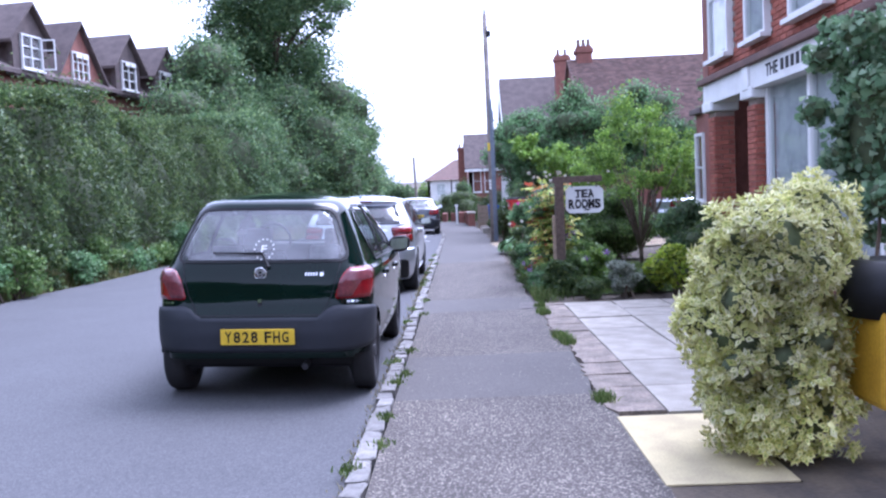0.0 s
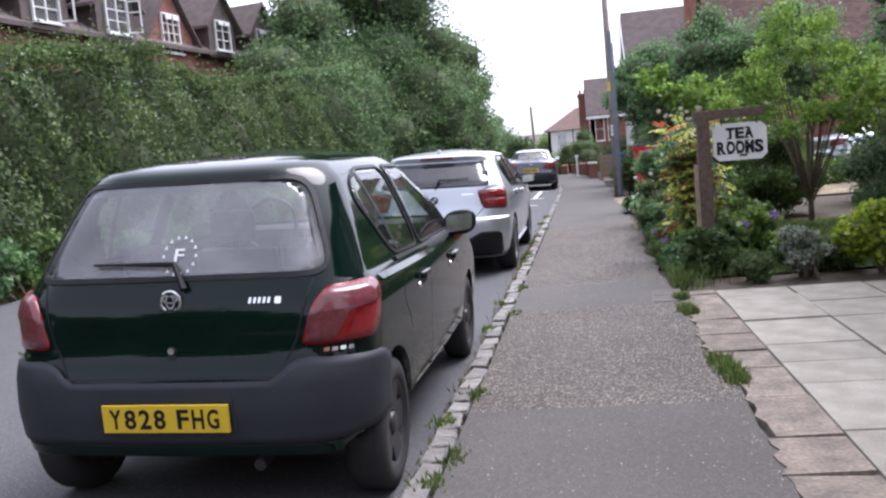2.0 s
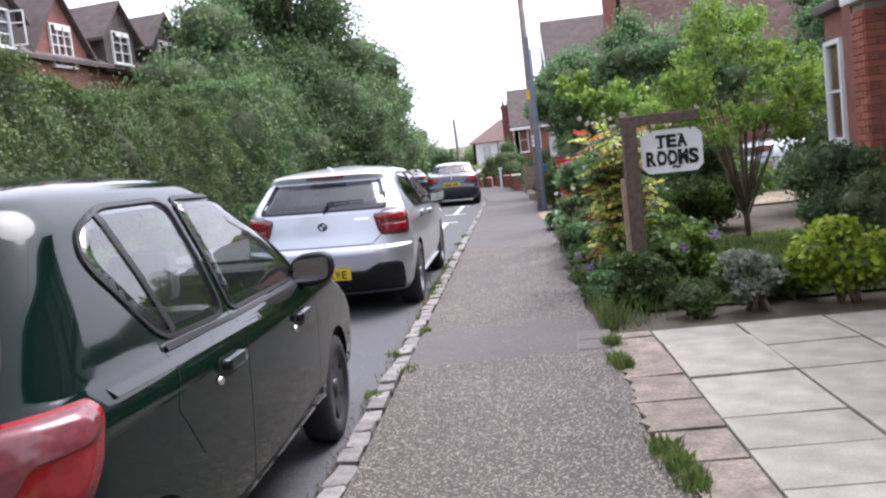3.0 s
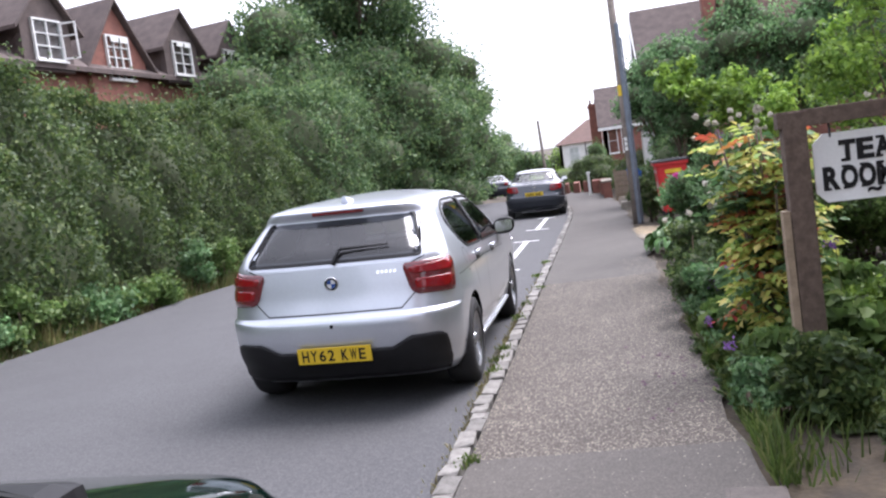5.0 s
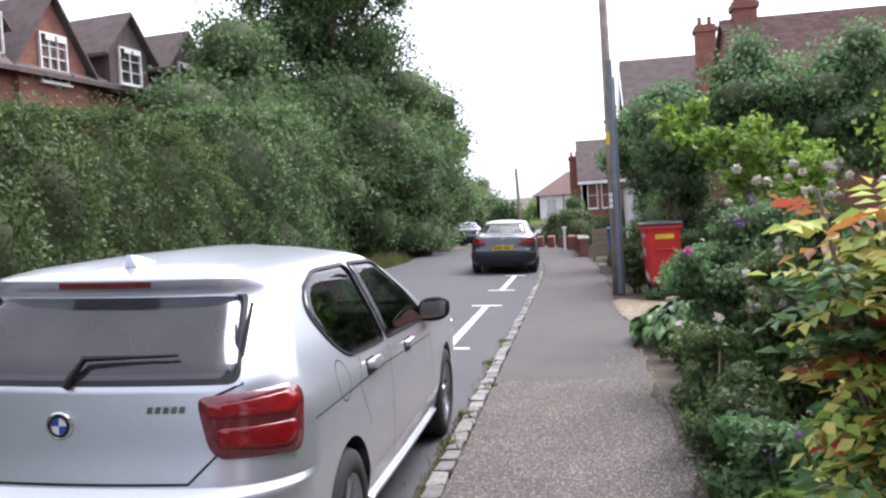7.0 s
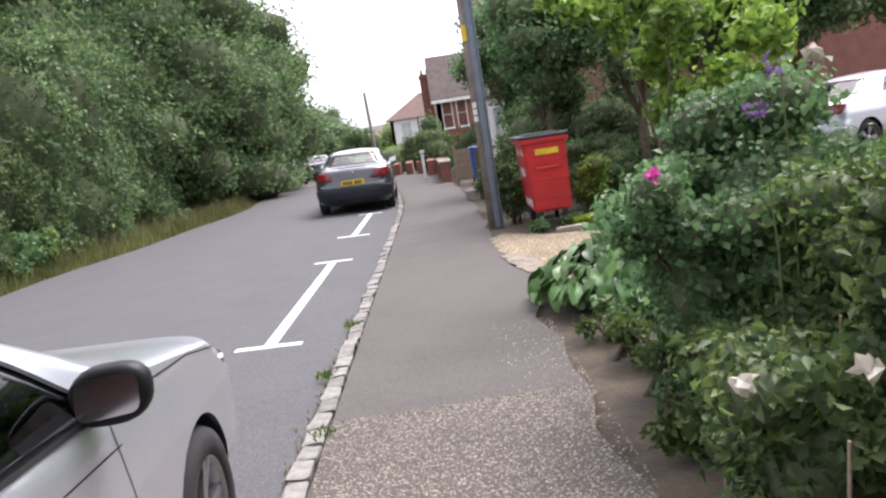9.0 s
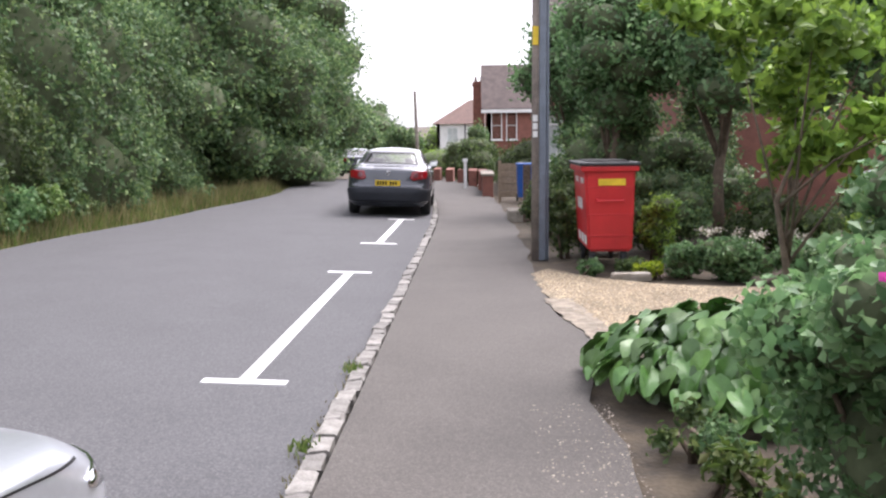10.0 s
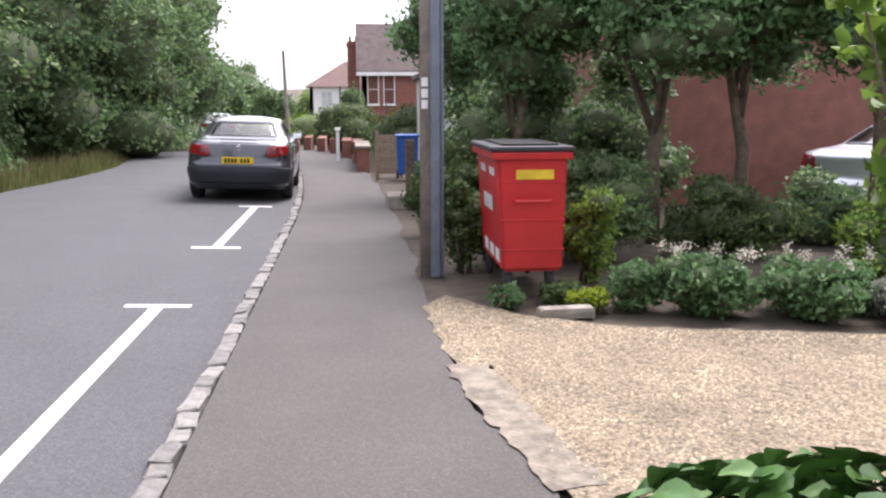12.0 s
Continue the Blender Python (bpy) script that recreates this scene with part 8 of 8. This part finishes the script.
grey_saloon("dark car far along the road", pose(-5.0, 55.7, -0.1, 0, 0, 12), GREY_PAINT, False)

# brambles and nettles spilling from the foot of the hedge
rb = np.random.default_rng(88)
for i in range(26):
    y = 3.2 + i * 1.02 + rb.uniform(-0.3, 0.3)
    r, h = rb.uniform(0.35, 0.6), rb.uniform(0.5, 1.05)
    cl = scatter_clumps(rb, (0, 0, h * 0.45), (r * 0.7, r * 1.2, h * 0.5), 9, (0.3, 0.5))
    leafy("bramble", "green bramble undergrowth at the foot of the hedge", -6.55 + rb.uniform(-0.1, 0.12), y, cl, 1500, 0.085, (BRAMBLE_LEAF, HEDGE_LEAF, ROSE_LEAF)[i % 3], 600 + i, "undergrowth", 0.6, 0.65, 0.8, 4, shell=0.8, core=False, group="hedge undergrowth", z=0.1)
# plants that spill over the path's edge
for i in range(17):
    y = 10.6 + i * 0.43 + rb.uniform(-0.12, 0.12)
    r, h = rb.uniform(0.12, 0.24), rb.uniform(0.14, 0.42)
    cl = scatter_clumps(rb, (0, 0, h * 0.45), (r, r * 1.2, h * 0.5), 7, (0.3, 0.5))
    leafy("edge_plant", "small leafy green plant spilling over the path edge", (1.66 if y < 13.3 else 1.9) + rb.uniform(-0.04, 0.1), y, cl, 520, 0.04 + 0.012 * (i % 3), (ROSE_LEAF, HEDGE_LEAF, GRASS_LEAF)[i % 3], 640 + i, "plant", 0.6, 0.5, 0.8, 3, shell=0.9, core=False, group="edge plants", z=0.04)

# behind the walker: unseen street added to darken what the cars reflect
hedge_along("hedge", "unseen tall green hedge added back along the road", -6.75, -42, -2.0, 0.1, 3.45, 1.3, 30000, 0.14, HEDGE_LEAF, 13)
back = empty("house", pose(2.9, -16, 0), "unseen red brick house added back along the street", "house")
part("wall", box(0, 0, 0, 6, 12, 5.2), BRICK_FLAT, back)
gable_roof("roof", TILE, 0, 6, 0, 12, 5.2, 7.6, "y", 0.3, 0.12, back)
for i, (x, y, h) in enumerate([(-9.27, -13.35, 9), (-8.24, -27.51, 10), (4.68, -22.2, 9), (-1.03, -43.44, 11), (-6.18, -46.98, 11), (4.16, -41.67, 11), (9.36, -34.59, 10), (-12.36, -39.01, 11)]):
    cl = [(0, 0, h * 0.55, h * 0.25, h * 0.25, h * 0.35)] + scatter_clumps(rg, (0, 0, h * 0.55), (h * 0.32, h * 0.32, h * 0.45), 14, (0.3, 0.45))
    tree("tree", "unseen large green tree added back along the street", x, y, ground_z(x, y), h, cl, 6000, 0.35, TREE_LEAF, 500 + i, 0.25, 5, 0.75, group="street trees behind")


# ---- pieces of the ground ----
def setts():
    """One row of granite setts along the road's edge, each a stone of its own."""
    rng = random.Random(4)
    kerb = empty("kerb", pose(0, 0, 0), "row of worn granite setts along the road edge", "kerb", kind="structure")
    shapes = []
    for k in range(7):
        L = (0.13, 0.18, 0.23, 0.16, 0.27, 0.20, 0.22)[k]
        bm = box(-0.054, -L / 2, -0.12, 0.054, L / 2, 0, 0.014)
        for v in bm.verts:
            v.co += Vector((rng.uniform(-0.009, 0.009), rng.uniform(-0.009, 0.009), rng.uniform(-0.008, 0.005)))
        me = bpy.data.meshes.new("sett")
        bm.to_mesh(me)
        bm.free()
        me.materials.append(SETT)
        shapes.append((L, me))
    y = -6.0
    while y < 46:
        L, me = rng.choice(shapes)
        ob = new("sett", me)
        ob.parent = kerb
        yy = y + L / 2
        ob.matrix_basis = pose(kerb_x(yy) + 0.056 + rng.uniform(-0.012, 0.012), yy, 0.055 + rng.uniform(-0.008, 0.008), rng.uniform(-2, 2), rng.uniform(-4, 4), rng.uniform(-5, 5))
        y += L + rng.uniform(0.006, 0.02)


setts()


def slabs():
    """Paved forecourt of grey concrete slabs, with a rough edging strip by the footpath."""
    rng = random.Random(8)
    yard = empty("forecourt", pose(0, 0, 0), "paved forecourt of grey concrete slabs", "paving", kind="structure")
    part("bedding", box(1.68, 4.05, -0.1, 4.6, 9.35, 0.034), SOIL, yard)
    shared = {}
    x = 1.865
    for col in range(4):
        y = 4.1 - rng.uniform(0, 0.3)
        while y < 9.25:
            d = min(rng.choice((0.45, 0.60, 0.60, 0.75, 0.90)), 9.4 - y)
            y0 = max(y, 4.06)
            d0 = round(y + d - y0, 2)
            if d0 > 0.1:
                w = 0.60
                if (w, d0) not in shared:
                    bm = box(0, 0, -0.04, w - 0.016, d0 - 0.016, 0, 0.006)
                    me = bpy.data.meshes.new("slab")
                    bm.to_mesh(me)
                    bm.free()
                    me.materials.append(SLAB)
                    shared[(w, d0)] = me
                ob = new("slab", shared[(w, d0)])
                ob.parent = yard
                ob.matrix_basis = pose(x, y0, 0.055 + rng.uniform(-0.003, 0.004), rng.uniform(-0.4, 0.4), rng.uniform(-0.4, 0.4), rng.uniform(-0.4, 0.4))
            y += d
        x += 0.602
    y = 2.35
    part("yellow_slab", box(1.53, 2.75, -0.05, 2.15, 3.98, 0.056, 0.004), YELLOW_SLAB, yard, "yellowish stone slab")
    edge = empty("broken_edging", pose(0, 0, 0), "broken pale brown concrete edging beside the slabs", "paving", kind="structure")
    y = 4.07
    while y < 9.35:
        d = min(rng.uniform(0.32, 0.7), 9.4 - y)
        rough = [(1.53 + 0.03 * math.sin(2.3 * (y + d * k / 6)) + rng.uniform(-0.03, 0.03), y + 0.006 + (d - 0.014) * k / 6) for k in range(7)]
        far = [(1.852, y + d - 0.008 + rng.uniform(-0.02, 0.0)), (1.852, y + 0.006 + rng.uniform(0.0, 0.02))]
        bm = bmesh.new()
        z = 0.056 + rng.uniform(-0.004, 0.004)
        top = [bm.verts.new((a, b, z + rng.uniform(-0.003, 0.003))) for a, b in rough + far]
        low = [bm.verts.new((v.co.x, v.co.y, -0.02)) for v in top]
        bm.faces.new(top)
        for k in range(len(top)):
            q = (k + 1) % len(top)
            bm.faces.new((top[k], top[q], low[q], low[k]))
        bmesh.ops.recalc_face_normals(bm, faces=bm.faces)
        part("edging_piece", bm, EDGING, edge)
        y += d


slabs()
